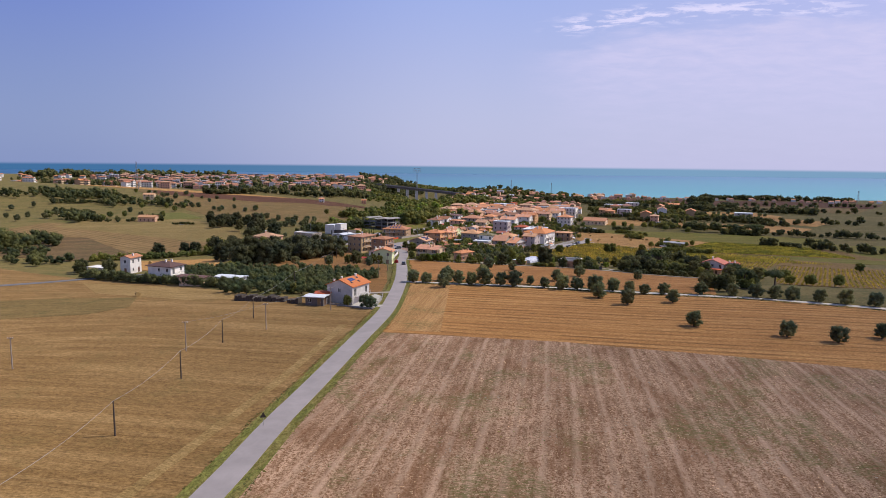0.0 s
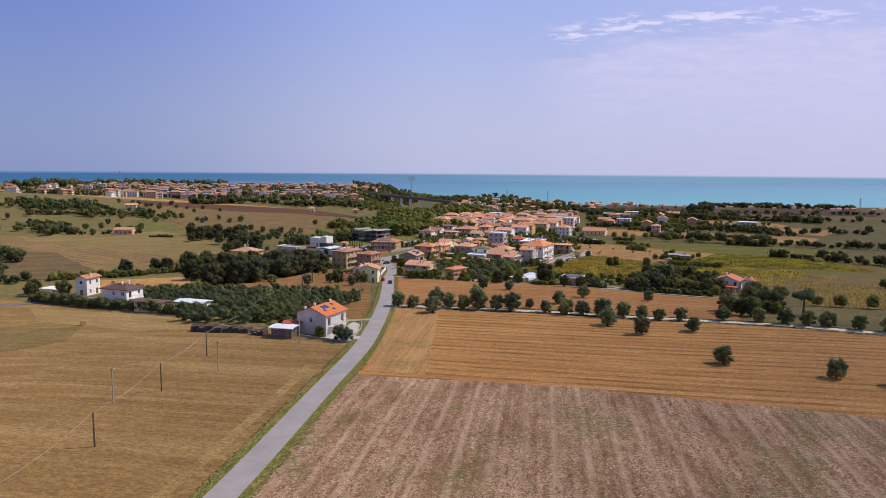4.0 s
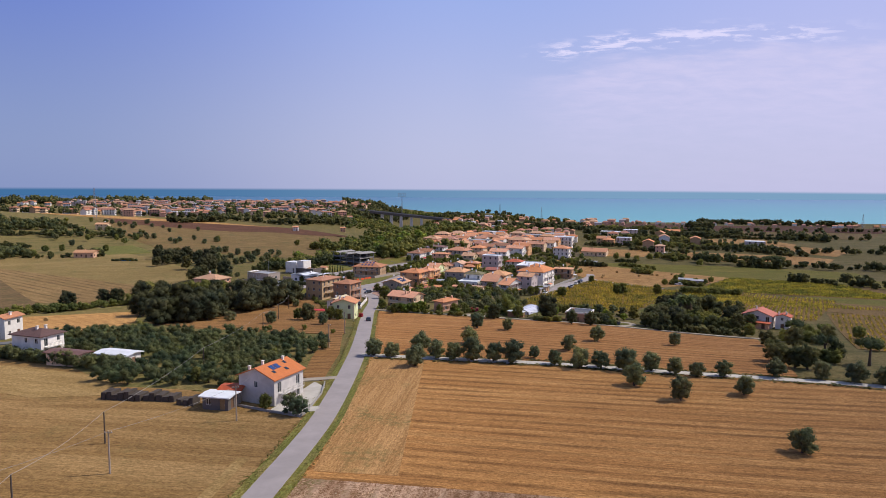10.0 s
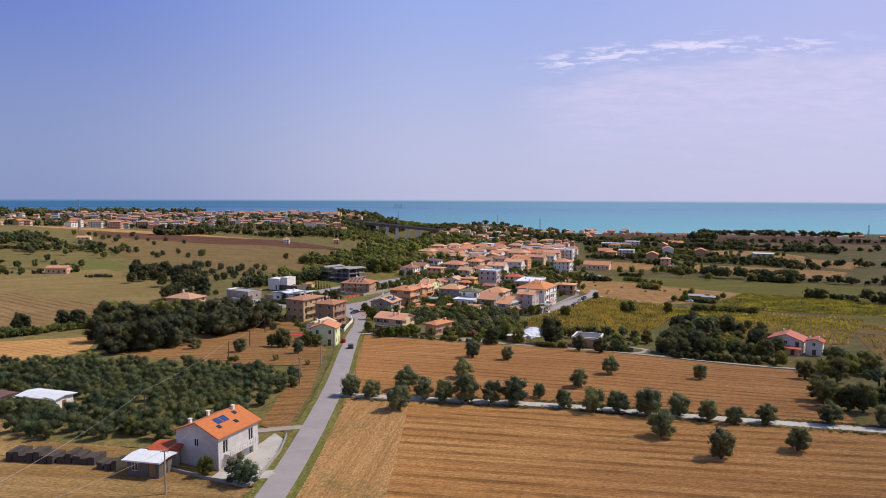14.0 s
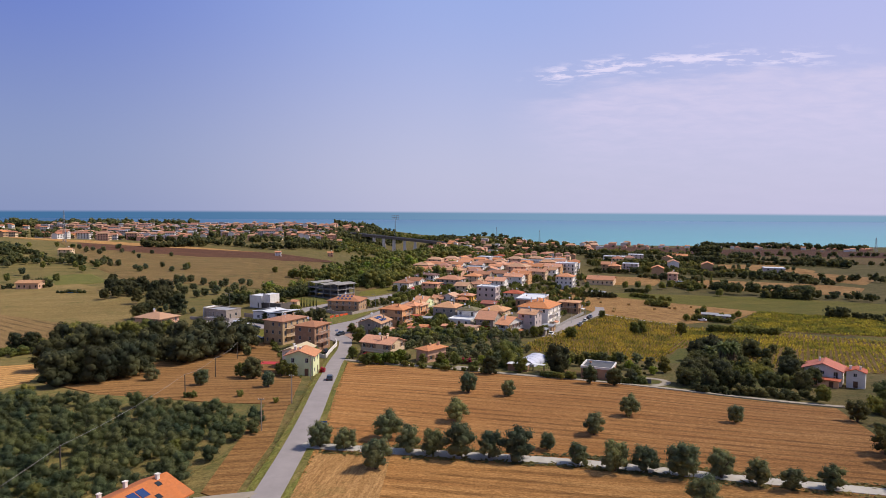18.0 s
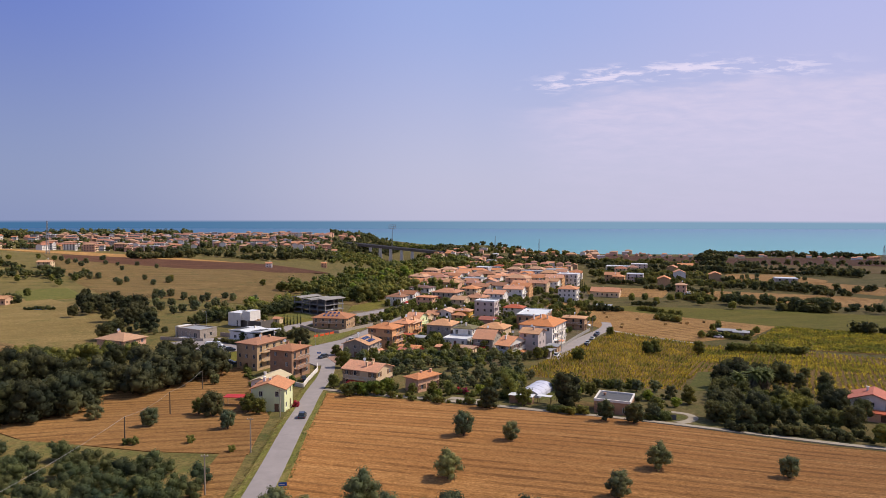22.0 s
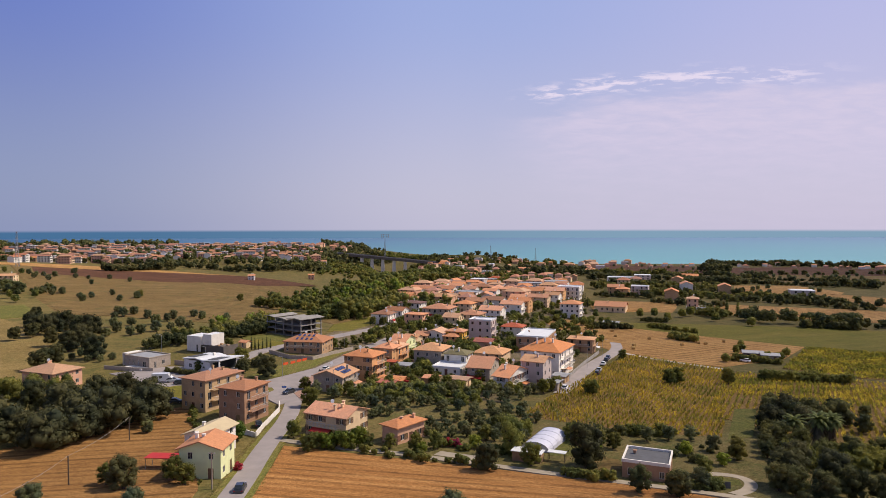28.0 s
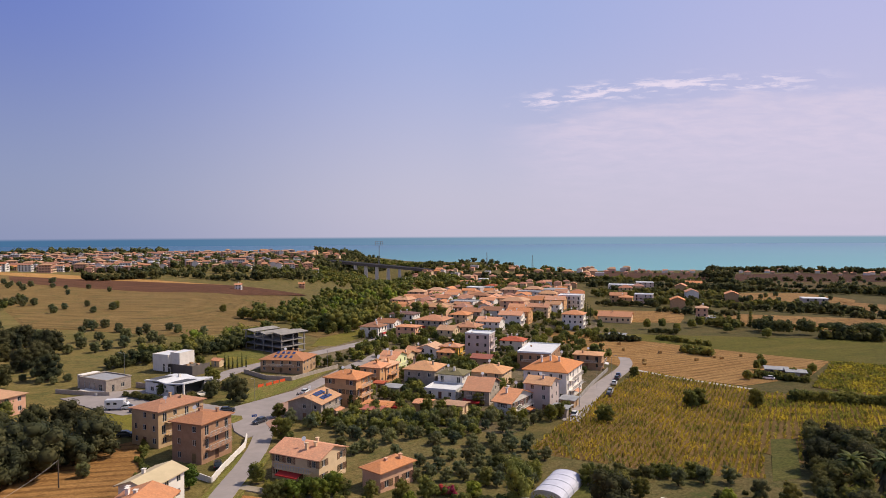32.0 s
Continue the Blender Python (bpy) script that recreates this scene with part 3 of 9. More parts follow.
def patch(name, corners, mat, label, category="field", lift=0.0, step=8.0):
    """A convex piece of land laid on the ground sheet."""
    corners = hull_of(corners)
    bm = bmesh.new()
    x0, x1 = min(c[0] for c in corners), max(c[0] for c in corners)
    y0, y1 = min(c[1] for c in corners), max(c[1] for c in corners)
    step = max(step, math.sqrt((x1 - x0) * (y1 - y0) / 2500))
    nx, ny = int((x1 - x0) / step) + 1, int((y1 - y0) / step) + 1
    grid = [[bm.verts.new((x0 + (x1 - x0) * i / nx, y0 + (y1 - y0) * j / ny, 0)) for i in range(nx + 1)] for j in range(ny + 1)]
    for j in range(ny):
        for i in range(nx):
            bm.faces.new((grid[j][i], grid[j][i + 1], grid[j + 1][i + 1], grid[j + 1][i]))
    turn = sum(a[0] * b[1] - b[0] * a[1] for a, b in zip(corners, corners[1:] + corners[:1]))
    ring = corners if turn > 0 else corners[::-1]
    for a, b in zip(ring, ring[1:] + ring[:1]):
        out = Vector((b[1] - a[1], a[0] - b[0], 0)).normalized()
        bmesh.ops.bisect_plane(bm, geom=bm.verts[:] + bm.edges[:] + bm.faces[:], plane_co=(*a, 0), plane_no=out, clear_outer=True)
    for v in bm.verts:
        v.co.z = ground(v.co.x, v.co.y) + lift + (0.02 + 4 * lift) * smooth(430, 640, v.co.y)
    for f in bm.faces:
        f.smooth = True
    mid = Vector((sum(c[0] for c in corners) / len(corners), sum(c[1] for c in corners) / len(corners), ground(*corners[0])))
    for a, b in [(e.verts[0].co.copy(), e.verts[1].co.copy()) for e in bm.edges if e.is_boundary]:
        rim = [p + (p - mid) * Vector((1, 1, 0)) / max(1, (p - mid).length) * (0.3 + 5 * smooth(430, 640, p.y)) - Vector((0, 0, 0.6)) for p in (b, a)]
        bm.faces.new([bm.verts.new(p) for p in (a, b, *rim)])
    me = bpy.data.meshes.new(name)
    bm.to_mesh(me)
    bm.free()
    me.materials.append(mat)
    return tagged(new(name, me), label, category, kind="structure")


def lane(name, line, width, mat, label, lift=0.12, ends=None, category="road"):
    """A strip along a smoothed line, bedded in the ground; ends: another width at its far end."""
    pts = [Vector((*p, 0)) for p in line]
    for _ in range(2):
        cut = [pts[0]]
        for a, b in zip(pts, pts[1:]):
            cut += [a * 0.75 + b * 0.25, a * 0.25 + b * 0.75]
        pts = cut + [pts[-1]]
    dense = []
    for a, b in zip(pts, pts[1:]):
        n = max(1, int((b - a).length / 4))
        dense += [a.lerp(b, k / n) for k in range(n)]
    dense.append(pts[-1])
    verts, faces = [], []
    for k, p in enumerate(dense):
        d = (dense[min(k + 1, len(dense) - 1)] - dense[max(k - 1, 0)]).normalized()
        w = width + ((ends or width) - width) * k / (len(dense) - 1)
        for s in (-0.5, 0.0, 0.5):
            x, y = p.x + d.y * w * s, p.y - d.x * w * s
            verts.append((x, y, ground(x, y) + lift + (0.03 if s == 0 else 0)))
        for s in (-0.5, 0.5):
            x, y = p.x + d.y * (w * s * 1.04), p.y - d.x * (w * s * 1.04)
            verts.append((x, y, ground(x, y) - 0.2))
    for k in range(len(dense) - 1):
        a, b = 5 * k, 5 * k + 5
        faces += [(a, a + 1, b + 1, b), (a + 1, a + 2, b + 2, b + 1), (a + 3, a, b, b + 3), (a + 2, a + 4, b + 4, b + 2)]
    return tagged(linked(name, verts, faces, mat, smooth_faces=False), label, category, kind="structure")


# fields
patch("field_west", [(-420, -380), (-66, -380), (-38, 73), (-34.5, 95), (-31.8, 125), (-30.4, 155), (-30.8, 181), (-110, 221), (-230, 280), (-420, 330)], M_STUB_L, "wide mown stubble field, dull gold", lift=0.0)
patch("field_tilled", [(-58, -380), (320, -380), (320, 50), (79, 132), (52, 141), (17, 150), (-26, 154.5), (-33, 73)], M_TILL, "tilled pinkish-grey field with weedy rows", lift=0.04)
patch("field_gold", [(-26, 154.5), (17, 150), (52, 141), (79, 132), (320, 50), (320, 108), (92, 204), (62, 212.8), (42, 217.5), (20, 221.5), (-27.5, 228)], M_STUB_R, "golden stubble field beside the asphalt road", lift=0.02)
patch("field_headland", [(-25, 157), (-12, 156), (-13, 224.5), (-26.5, 226)], M_STUB_H, "stubble headland with curved tyre tracks", lift=0.05)
patch("field_gold_far", [(-28, 232), (22, 227), (50, 221.5), (74, 214), (89, 271), (5, 304.5), (-38, 319)], M_STUB_B, "golden stubble field behind the olive row", lift=0.02)
patch("field_corner", [(-112, 292), (-97, 310), (-83, 345), (-74, 356), (-45, 288), (-40, 258), (-60, 259), (-89, 266), (-116, 284)], M_STUB_C, "small golden stubble field by the yellow house", lift=0.02)
patch("field_weedy", [(-169, 199), (-142, 201), (-111, 198), (-105, 182), (-113, 173), (-142, 170)], M_STUB_G, "greenish weedy corner of the stubble field", lift=0.03)
patch("field_west_pale", [(-151, 233), (-131, 208.5), (-111, 201.5), (-92, 191), (-78, 192), (-77.5, 204), (-86, 206.5)], M_PALE, "pale yellow mown strip below the olive hedge", lift=0.03)
patch("rough_bank", [(-273, 398), (-252, 400), (-215, 355), (-172, 318), (-181, 307), (-202, 299), (-260, 318)], M_BANK, "rough brown grassy bank below the mown hillside", category="bank", lift=0.05)
patch("field_crop_brown", [(110, 254), (119.7, 245), (200, 225), (250, 330), (149.5, 345.5)], M_SUNF, "brown ripened crop rows below the red farmhouse", lift=0.005)
patch("field_green_far", [(150, 372), (260, 350), (340, 480), (215, 475)], M_MEADOW, "wide yellow-green crop field towards the plain", lift=0.01)
patch("hill_lawn", [(-293, 557), (-273, 577), (-235, 530), (-256, 511)], M_LAWN, "green plot on the hillside", category="lawn", lift=0.06)
# roads
MAIN = [(-62, -380), (-45, -60), (-34.8, 73), (-34.2, 96.6), (-33.1, 109.5), (-32, 126), (-30.7, 147), (-29.4, 163), (-28.6, 179), (-29.5, 205), (-31.2, 232), (-34.5, 262), (-37.8, 287), (-42, 318), (-43.5, 345), (-47.5, 366), (-49, 385)]
lane("verge", MAIN[:-2], 9.4, M_VERGE, "uneven green grass verge along the road", lift=0.05, ends=7, category="verge")
lane("road", MAIN, 3.3, M_ROAD, "narrow worn grey asphalt country road", ends=4.7)
lane("gravel_road", [(-30, 230), (-18, 228.3), (20, 224), (42.6, 218), (63, 213), (79, 209), (92, 204.6), (130, 189), (320, 108)], 3.0, M_GRAVEL, "white gravel farm track between olive trees")
# more land
patch("field_hill", [(-345, 690), (-225, 540), (-227, 585), (-124, 514), (-108, 640), (-150, 773), (-170, 840), (-287, 845), (-470, 850)], M_HAY_B, "wide pale hay field on the ridge", lift=0.02)
patch("field_ridge", [(-440, 838), (-367, 806), (-292, 789), (-212, 787), (-162, 850), (-150, 838), (-186, 757), (-240, 747), (-296, 758), (-346, 763), (-397, 778)], M_BROWN, "strip of ploughed brown soil on the ridge", lift=0.04)
patch("field_ridge_top", [(-560, 900), (-451, 900), (-379, 868), (-281, 846), (-214, 845), (-212, 815), (-292, 812), (-367, 830), (-413, 842), (-466, 868), (-540, 872)], M_HAY, "tan stubble strip above the ploughed soil", lift=0.03)
patch("field_slope", [(-330, 475), (-223, 439), (-160, 388), (-162, 330), (-204, 340), (-330, 400)], M_SLOPE, "mown hillside with drying hay lines", lift=0.02)
patch("field_slope_top", [(-310, 500), (-254, 525), (-207, 489), (-170, 445), (-146, 384), (-157, 382), (-211, 426), (-240, 441), (-310, 452)], M_HAY_P, "mown pale slope below the orchard", lift=0.04)
patch("field_lane", [(-171, 300), (-132, 314), (-119, 284), (-124, 262), (-150, 268)], M_HAY, "small mown field beside the lane", lift=0.02)
SUNFLOWER = [(17.5, 347), (31.5, 371), (36.5, 371), (48, 402), (71, 455), (80, 457), (104, 430), (85, 380), (65, 333), (42, 335)]
patch("field_sunflower", SUNFLOWER, M_SUNF, "sunflower field in rows", lift=0.02)
patch("field_sunflower_east", [(86, 380), (104, 428), (133, 400), (200, 360), (190, 330), (114, 372)], M_SUNF, "ripening sunflower rows beside the hedge", lift=0.02)
patch("field_crop_east", [(70, 358), (105, 426), (138, 413), (177, 388), (133, 322), (88, 332)], M_SUNF, "thin yellow-green crop rows beside the hedge", lift=0.01)
patch("field_green", [(128, 434), (163, 483), (230, 445), (230, 380), (143, 417)], M_SUNF, "yellow-green crop rows", lift=0.02)
patch("field_bales", [(70, 462), (47.5, 551), (62, 567), (86, 551), (110, 522), (134, 506), (162, 485), (138, 454), (105, 436), (84, 459)], M_HAY, "mown hay field dotted with round bales", lift=0.03)
patch("field_plain", [(81, 565), (78, 545), (112, 524), (164, 487), (178, 473), (240, 450), (260, 520), (203, 545)], M_MEADOW, "green meadow behind the hay field", lift=0.02)
patch("field_far_gold", [(188, 649), (271, 617), (286, 602), (259, 564), (205, 577), (169, 604)], M_HAY, "pale stubble between far hedges", lift=0.02)
patch("field_far_tan", [(104, 676), (157, 663), (138, 612), (94, 618)], M_HAY, "pale mown strip behind the village", lift=0.02)
patch("field_far_strip", [(270, 819), (323, 817), (328, 753), (304, 715), (244, 745)], M_HAY, "narrow mown strip on the far plain", lift=0.02)
patch("field_far_corner", [(309, 738), (326, 702), (341, 681), (304, 628), (292, 650)], M_HAY, "dry mown corner beyond the hedge", lift=0.02)
patch("field_far_east", [(377, 1001), (498, 972), (529, 949), (452, 840), (424, 856), (321, 869)], M_HAY_B, "dry orchard slope in the far plain", lift=0.02)
patch("field_far_brown", [(194, 1091), (309, 1018), (385, 1200), (235, 1280)], M_BROWN, "ploughed brown field near the coast", lift=0.02)
patch("field_far_ridge", [(402, 1171), (521, 1200), (578, 1139), (627, 1089), (543, 969), (338, 1004)], M_BROWN, "ploughed brown rise on the coastal ridge", lift=0.03)
patch("garden_ground", [(-33, 322), (5, 306.5), (89, 274), (86, 330), (66, 335), (33, 345), (17, 358), (-10, 372), (-34, 365)], M_GARDEN, "dry garden plots below the village", category="gardens", lift=0.01)
patch("grove_ground", [(-133, 256), (-109, 227), (-81, 199), (-52, 195), (-42, 224), (-40, 252), (-67, 256), (-121, 276)], M_GROVE, "bare earth between grove rows", category="grove", lift=0.01)
patch("grove_margin", [(-46, 262), (-41, 226), (-40, 208), (-34.5, 205), (-36.2, 232), (-41, 262)], M_STUB_C, "dry golden grass between grove and road", category="grass", lift=0.03)
patch("village_ground", [(-62, 408), (-36, 372), (16, 362), (60, 446), (78, 545), (90, 640), (80, 760), (10, 800), (-50, 640), (-62, 480)], M_YARD, "dusty village yards and gardens", category="ground", lift=0.0)
patch("lawn_strip", [(81.2, 365.3), (87.8, 366), (73.1, 334.6), (65.8, 331.5)], M_LAWN, "mown lawn strip between sunflowers and woods", category="lawn", lift=0.05)
patch("lawn_greenhouse", [(20.5, 313), (28, 312.5), (30, 324), (26.5, 327)], M_LAWN, "bright green vegetable plot beside the greenhouse", category="garden", lift=0.05)
patch("lawn_loop", [(47.5, 295.5), (54.5, 296.5), (55.4, 300.5), (50, 301.5)], M_LAWN, "small lawn inside the curved drive", category="lawn", lift=0.05)
patch("soil_plot", [(29.5, 313.5), (35, 311), (34.3, 303), (31, 300.5), (28.5, 304)], M_HAY_B, "dry brown vegetable plot", category="garden", lift=0.045)
patch("yard_paved", [(-4, 312.6), (4.5, 309.2), (5.6, 312), (-2.6, 315.6)], M_DIRT, "pale concrete yard behind the lane", category="yard", lift=0.06)
patch("field_ravine", [(-78, 540), (-59, 602), (-50, 574), (-66, 524)], M_HAY_B, "small dry field between woods and village", lift=0.02)
patch("field_lawn", [(-64, 494), (-66, 524), (-52, 559), (-45, 531), (-54, 497)], M_MEADOW, "green plots behind the unfinished building", lift=0.03)
# more roads
lane("road_bend", [(-50, 371), (-60, 381), (-70, 385), (-82, 390)], 5.0, M_ROAD, "grey asphalt road bending past the junction")
lane("road_upper", [(-47, 366), (-50.5, 382), (-49.8, 396), (-47.5, 408), (-44, 421), (-40, 440), (-35, 462), (-29, 490)], 5.6, M_ROAD, "grey asphalt road climbing past the village", lift=0.15, ends=4.5)
lane("bypass_road", [(-80, 398), (-80.5, 415), (-79, 428), (-74.5, 437), (-60, 468), (-51, 490), (-41, 512), (-32.5, 532), (-18, 566), (2, 620)], 4.6, M_ROAD, "pale wide road passing behind the village", lift=0.15, ends=9)
lane("village_street", [(32.5, 374.5), (40, 396), (48.5, 419), (57.5, 439), (68, 461), (74, 478), (76, 492)], 5.0, M_ROAD, "pale village street with parked cars", lift=0.13)
lane("farm_lane", [(73, 463), (90, 445), (105, 430)], 2.4, M_GRAVEL, "pale farm lane beside sunflowers")
lane("dark_lane", [(-260, 190), (-181, 228), (-150, 248), (-124, 256), (-104, 264)], 4.0, M_ROAD_D, "dark asphalt lane to the white houses")
lane("garden_lane", [(-40, 323.5), (-30, 319.5), (-17, 315.5), (0, 309), (17, 301.5), (29, 296), (48, 289.5), (70, 282), (92, 273)], 2.4, M_DIRT, "pale dirt lane behind the stubble field", lift=0.1)
lane("drive_loop", [(50.5, 290.3), (54.5, 293.5), (57.2, 298.5), (56.6, 302.3), (52.5, 303.4), (49.5, 302.8)], 2.3, M_DIRT, "pale curved paved garden drive", lift=0.09)
# wheel track pressed into the stubble
lane("tyre_track", [(-45.5, 70), (-42.0, 98.6), (-39.8, 117.2), (-38.4, 136.5), (-37.1, 161)], 1.9, M_PALE, "faint pale wheel track along the stubble edge", lift=0.03, category="track")
J = [(-54.5, 362.5), (-49.9, 357), (-44.5, 364.5), (-46.6, 378.6), (-46.2, 396), (-50.4, 406.5), (-63.5, 384), (-60, 378)]
patch("junction", J, M_ROAD, "wide grey asphalt junction before the village", category="road", lift=0.145)

# ---- builders ----
class Shape:
    """Vertices and faces gathered for one mesh."""

    def __init__(self):
        self.v, self.f, self.k = [], [], []

    def poly(self, pts, k=0):
        n = len(self.v)
        self.v += [tuple(p) for p in pts]
        self.f.append(tuple(range(n, n + len(pts))))
        self.k.append(k)

    def box(self, x0, x1, y0, y1, z0, z1, k=0):
        n = len(self.v)
        self.v += [(x, y, z) for z in (z0, z1) for y in (y0, y1) for x in (x0, x1)]
        for q in ((0, 2, 3, 1), (4, 5, 7, 6), (0, 1, 5, 4), (1, 3, 7, 5), (3, 2, 6, 7), (2, 0, 4, 6)):
            self.f.append(tuple(n + i for i in q))
            self.k.append(k)

    def tube(self, a, b, r0, r1, sides=6, k=0):
        a, b = Vector(a), Vector(b)
        q = (b - a).to_track_quat("Z", "Y")
        n = len(self.v)
        for p, r in ((a, r0), (b, r1)):
            self.v += [tuple(p + q @ Vector((r * math.cos(6.2832 * i / sides), r * math.sin(6.2832 * i / sides), 0))) for i in range(sides)]
        for i in range(sides):
            self.f.append((n + i, n + (i + 1) % sides, n + sides + (i + 1) % sides, n + sides + i))
            self.k.append(k)
        self.f += [tuple(n + i for i in reversed(range(sides))), tuple(n + sides + i for i in range(sides))]
        self.k += [k, k]

    def mesh(self, name, mats):
        me = bpy.data.meshes.new(name)
        me.from_pydata(self.v, [], self.f)
        mats = mats if isinstance(mats, (list, tuple)) else [mats]
        for m in mats:
            me.materials.append(m)
        if len(mats) > 1:
            me.polygons.foreach_set("material_index", self.k)
        return me


def thing(name, x, y, turn=0.0, label="", category="", group="", z=None):
    ob = new(name)
    ob.empty_display_size = 0.5
    ob.location = (x, y, ground(x, y) if z is None else z)
    ob.rotation_euler = (0, 0, radians(turn))
    return tagged(ob, label, category, group)


def part(name, data, material, parent, label="", at=None, turn=0.0):
    """One mesh object under a thing or a part; data is a Shape or a mesh to be shared."""
    me = data.mesh(name, material) if isinstance(data, Shape) else data
    ob = new(name, me)
    ob.parent = parent
    if at:
        ob.location = at
    if turn:
        ob.rotation_euler = (0, 0, radians(turn))
    if label:
        ob["label"] = label
    return ob


WINDOW_MESHES = {}


def lattice(s, us, vs, gaps, y0, y1):
    """A flat frame in one piece: a grid of bars with the named cells left open."""
    n, nu, nv = len(s.v), len(us), len(vs)
    s.v += [(u, y, v) for y in (y0, y1) for v in vs for u in us]

    def at(i, j, back):
        return n + back * nu * nv + j * nu + i
    solid = {(i, j) for i in range(nu - 1) for j in range(nv - 1)} - set(gaps)
    for i, j in sorted(solid):
        s.f.append((at(i, j, 0), at(i + 1, j, 0), at(i + 1, j + 1, 0), at(i, j + 1, 0)))
        s.f.append((at(i, j, 1), at(i, j + 1, 1), at(i + 1, j + 1, 1), at(i + 1, j, 1)))
        s.k += [0, 0]
        for di, dj, p, q in ((-1, 0, (i, j + 1), (i, j)), (1, 0, (i + 1, j), (i + 1, j + 1)), (0, -1, (i, j), (i + 1, j)), (0, 1, (i + 1, j + 1), (i, j + 1))):
            if (i + di, j + dj) not in solid:
                s.f.append((at(*p, 0), at(*p, 1), at(*q, 1), at(*q, 0)))
                s.k.append(0)



def window_meshes(w, h, shut):
    key = (round(w, 2), round(h, 2), shut)
    if key not in WINDOW_MESHES:
        fr, pn, sh = Shape(), Shape(), Shape()
        lattice(fr, (-w / 2, -w / 2 + 0.09, -0.04, 0.04, w / 2 - 0.09, w / 2), (0, 0.09, h - 0.09, h), ((1, 1), (3, 1)), 0.07, 0.14)
        pn.box(-w / 2 + 0.02, w / 2 - 0.02, 0.11, 0.13, 0.02, h - 0.02)
        slats = [0.0] + [z for k in range(int(h / 0.2)) for z in (0.08 + 0.2 * k, 0.16 + 0.2 * k)]
        lattice(sh, (-w / 2, -w / 2 + 0.07, w / 2 - 0.07, w / 2), [z for z in slats if z < h - 0.05] + [h], [(1, j) for j in range(1, len(slats), 2)], -0.05, -0.006)
        WINDOW_MESHES[key] = (fr.mesh("window_frame", M_FRAME), pn.mesh("pane", M_GLASS), sh.mesh("shutter", M_SHUT))
    return WINDOW_MESHES[key]


def facade(s, o, d, length, z0, z1, holes, depth=0.18):
    """Wall face from o along d, with holes (u0, u1, v0, v1) sunk into it."""
    d = Vector((*d, 0))
    inward = Vector((-d.y, d.x, 0))
    us = sorted({0.0, length, *[h[0] for h in holes], *[h[1] for h in holes]})
    vs = sorted({z0, z1, *[h[2] for h in holes], *[h[3] for h in holes]})

    def at(u, v, n=0.0):
        p = Vector((*o, 0)) + d * u + inward * n
        return (p.x, p.y, v)
    for a, b in zip(us, us[1:]):
        for c, e in zip(vs, vs[1:]):
            mu, mv = (a + b) / 2, (c + e) / 2
            if not any(h[0] < mu < h[1] and h[2] < mv < h[3] for h in holes):
                s.poly((at(a, c), at(b, c), at(b, e), at(a, e)))
    for a, b, c, e in holes:
        s.poly((at(a, c), at(a, c, depth), at(a, e, depth), at(a, e)))
        s.poly((at(b, c, depth), at(b, c), at(b, e), at(b, e, depth)))
        s.poly((at(a, e, depth), at(b, e, depth), at(b, e), at(a, e)))
        s.poly((at(a, c), at(b, c), at(b, c, depth), at(a, c, depth)))
        s.poly((at(a, c, depth), at(b, c, depth), at(b, e, depth), at(a, e, depth)))


def roof_shape(w, d, h, kind, over, pitch, axis, thick=0.2):
    s = Shape()
    if axis == "y":
        w, d = d, w
    a, b = w / 2 + over, d / 2 + over
    rise = pitch * d / 2
    ze, zr = h - pitch * over, h + rise
    inset = b if kind == "hip" else 0.0
    inset = min(inset, a - 0.3)

    def put(pts):
        s.poly([(p[0], p[1], p[2]) if axis == "x" else (-p[1], p[0], p[2]) for p in pts])
    e = [(-a, -b, ze), (a, -b, ze), (a, b, ze), (-a, b, ze)]
    r0, r1 = (-a + inset, 0, zr), (a - inset, 0, zr)
    up = [(p[0], p[1], p[2] + thick) for p in e]
    u0, u1 = (r0[0], 0, zr + thick), (r1[0], 0, zr + thick)
    put([up[0], up[1], u1, u0]), put([up[2], up[3], u0, u1])
    put([e[1], e[0], r0, r1]), put([e[3], e[2], r1, r0])
    if kind == "hip":
        put([up[1], up[2], u1]), put([up[3], up[0], u0]), put([e[2], e[1], r1]), put([e[0], e[3], r0])
    else:
        put([e[1], r1, u1, up[1]]), put([r1, e[2], up[2], u1]), put([e[3], r0, u0, up[3]]), put([r0, e[0], up[0], u0])
    put([e[0], e[1], up[1], up[0]]), put([e[2], e[3], up[3], up[2]])
    if kind == "hip":
        put([e[1], e[2], up[2], up[1]]), put([e[3], e[0], up[0], up[3]])
    return s, zr + thick


HOUSE_RND = random.Random(7)
SITES = []


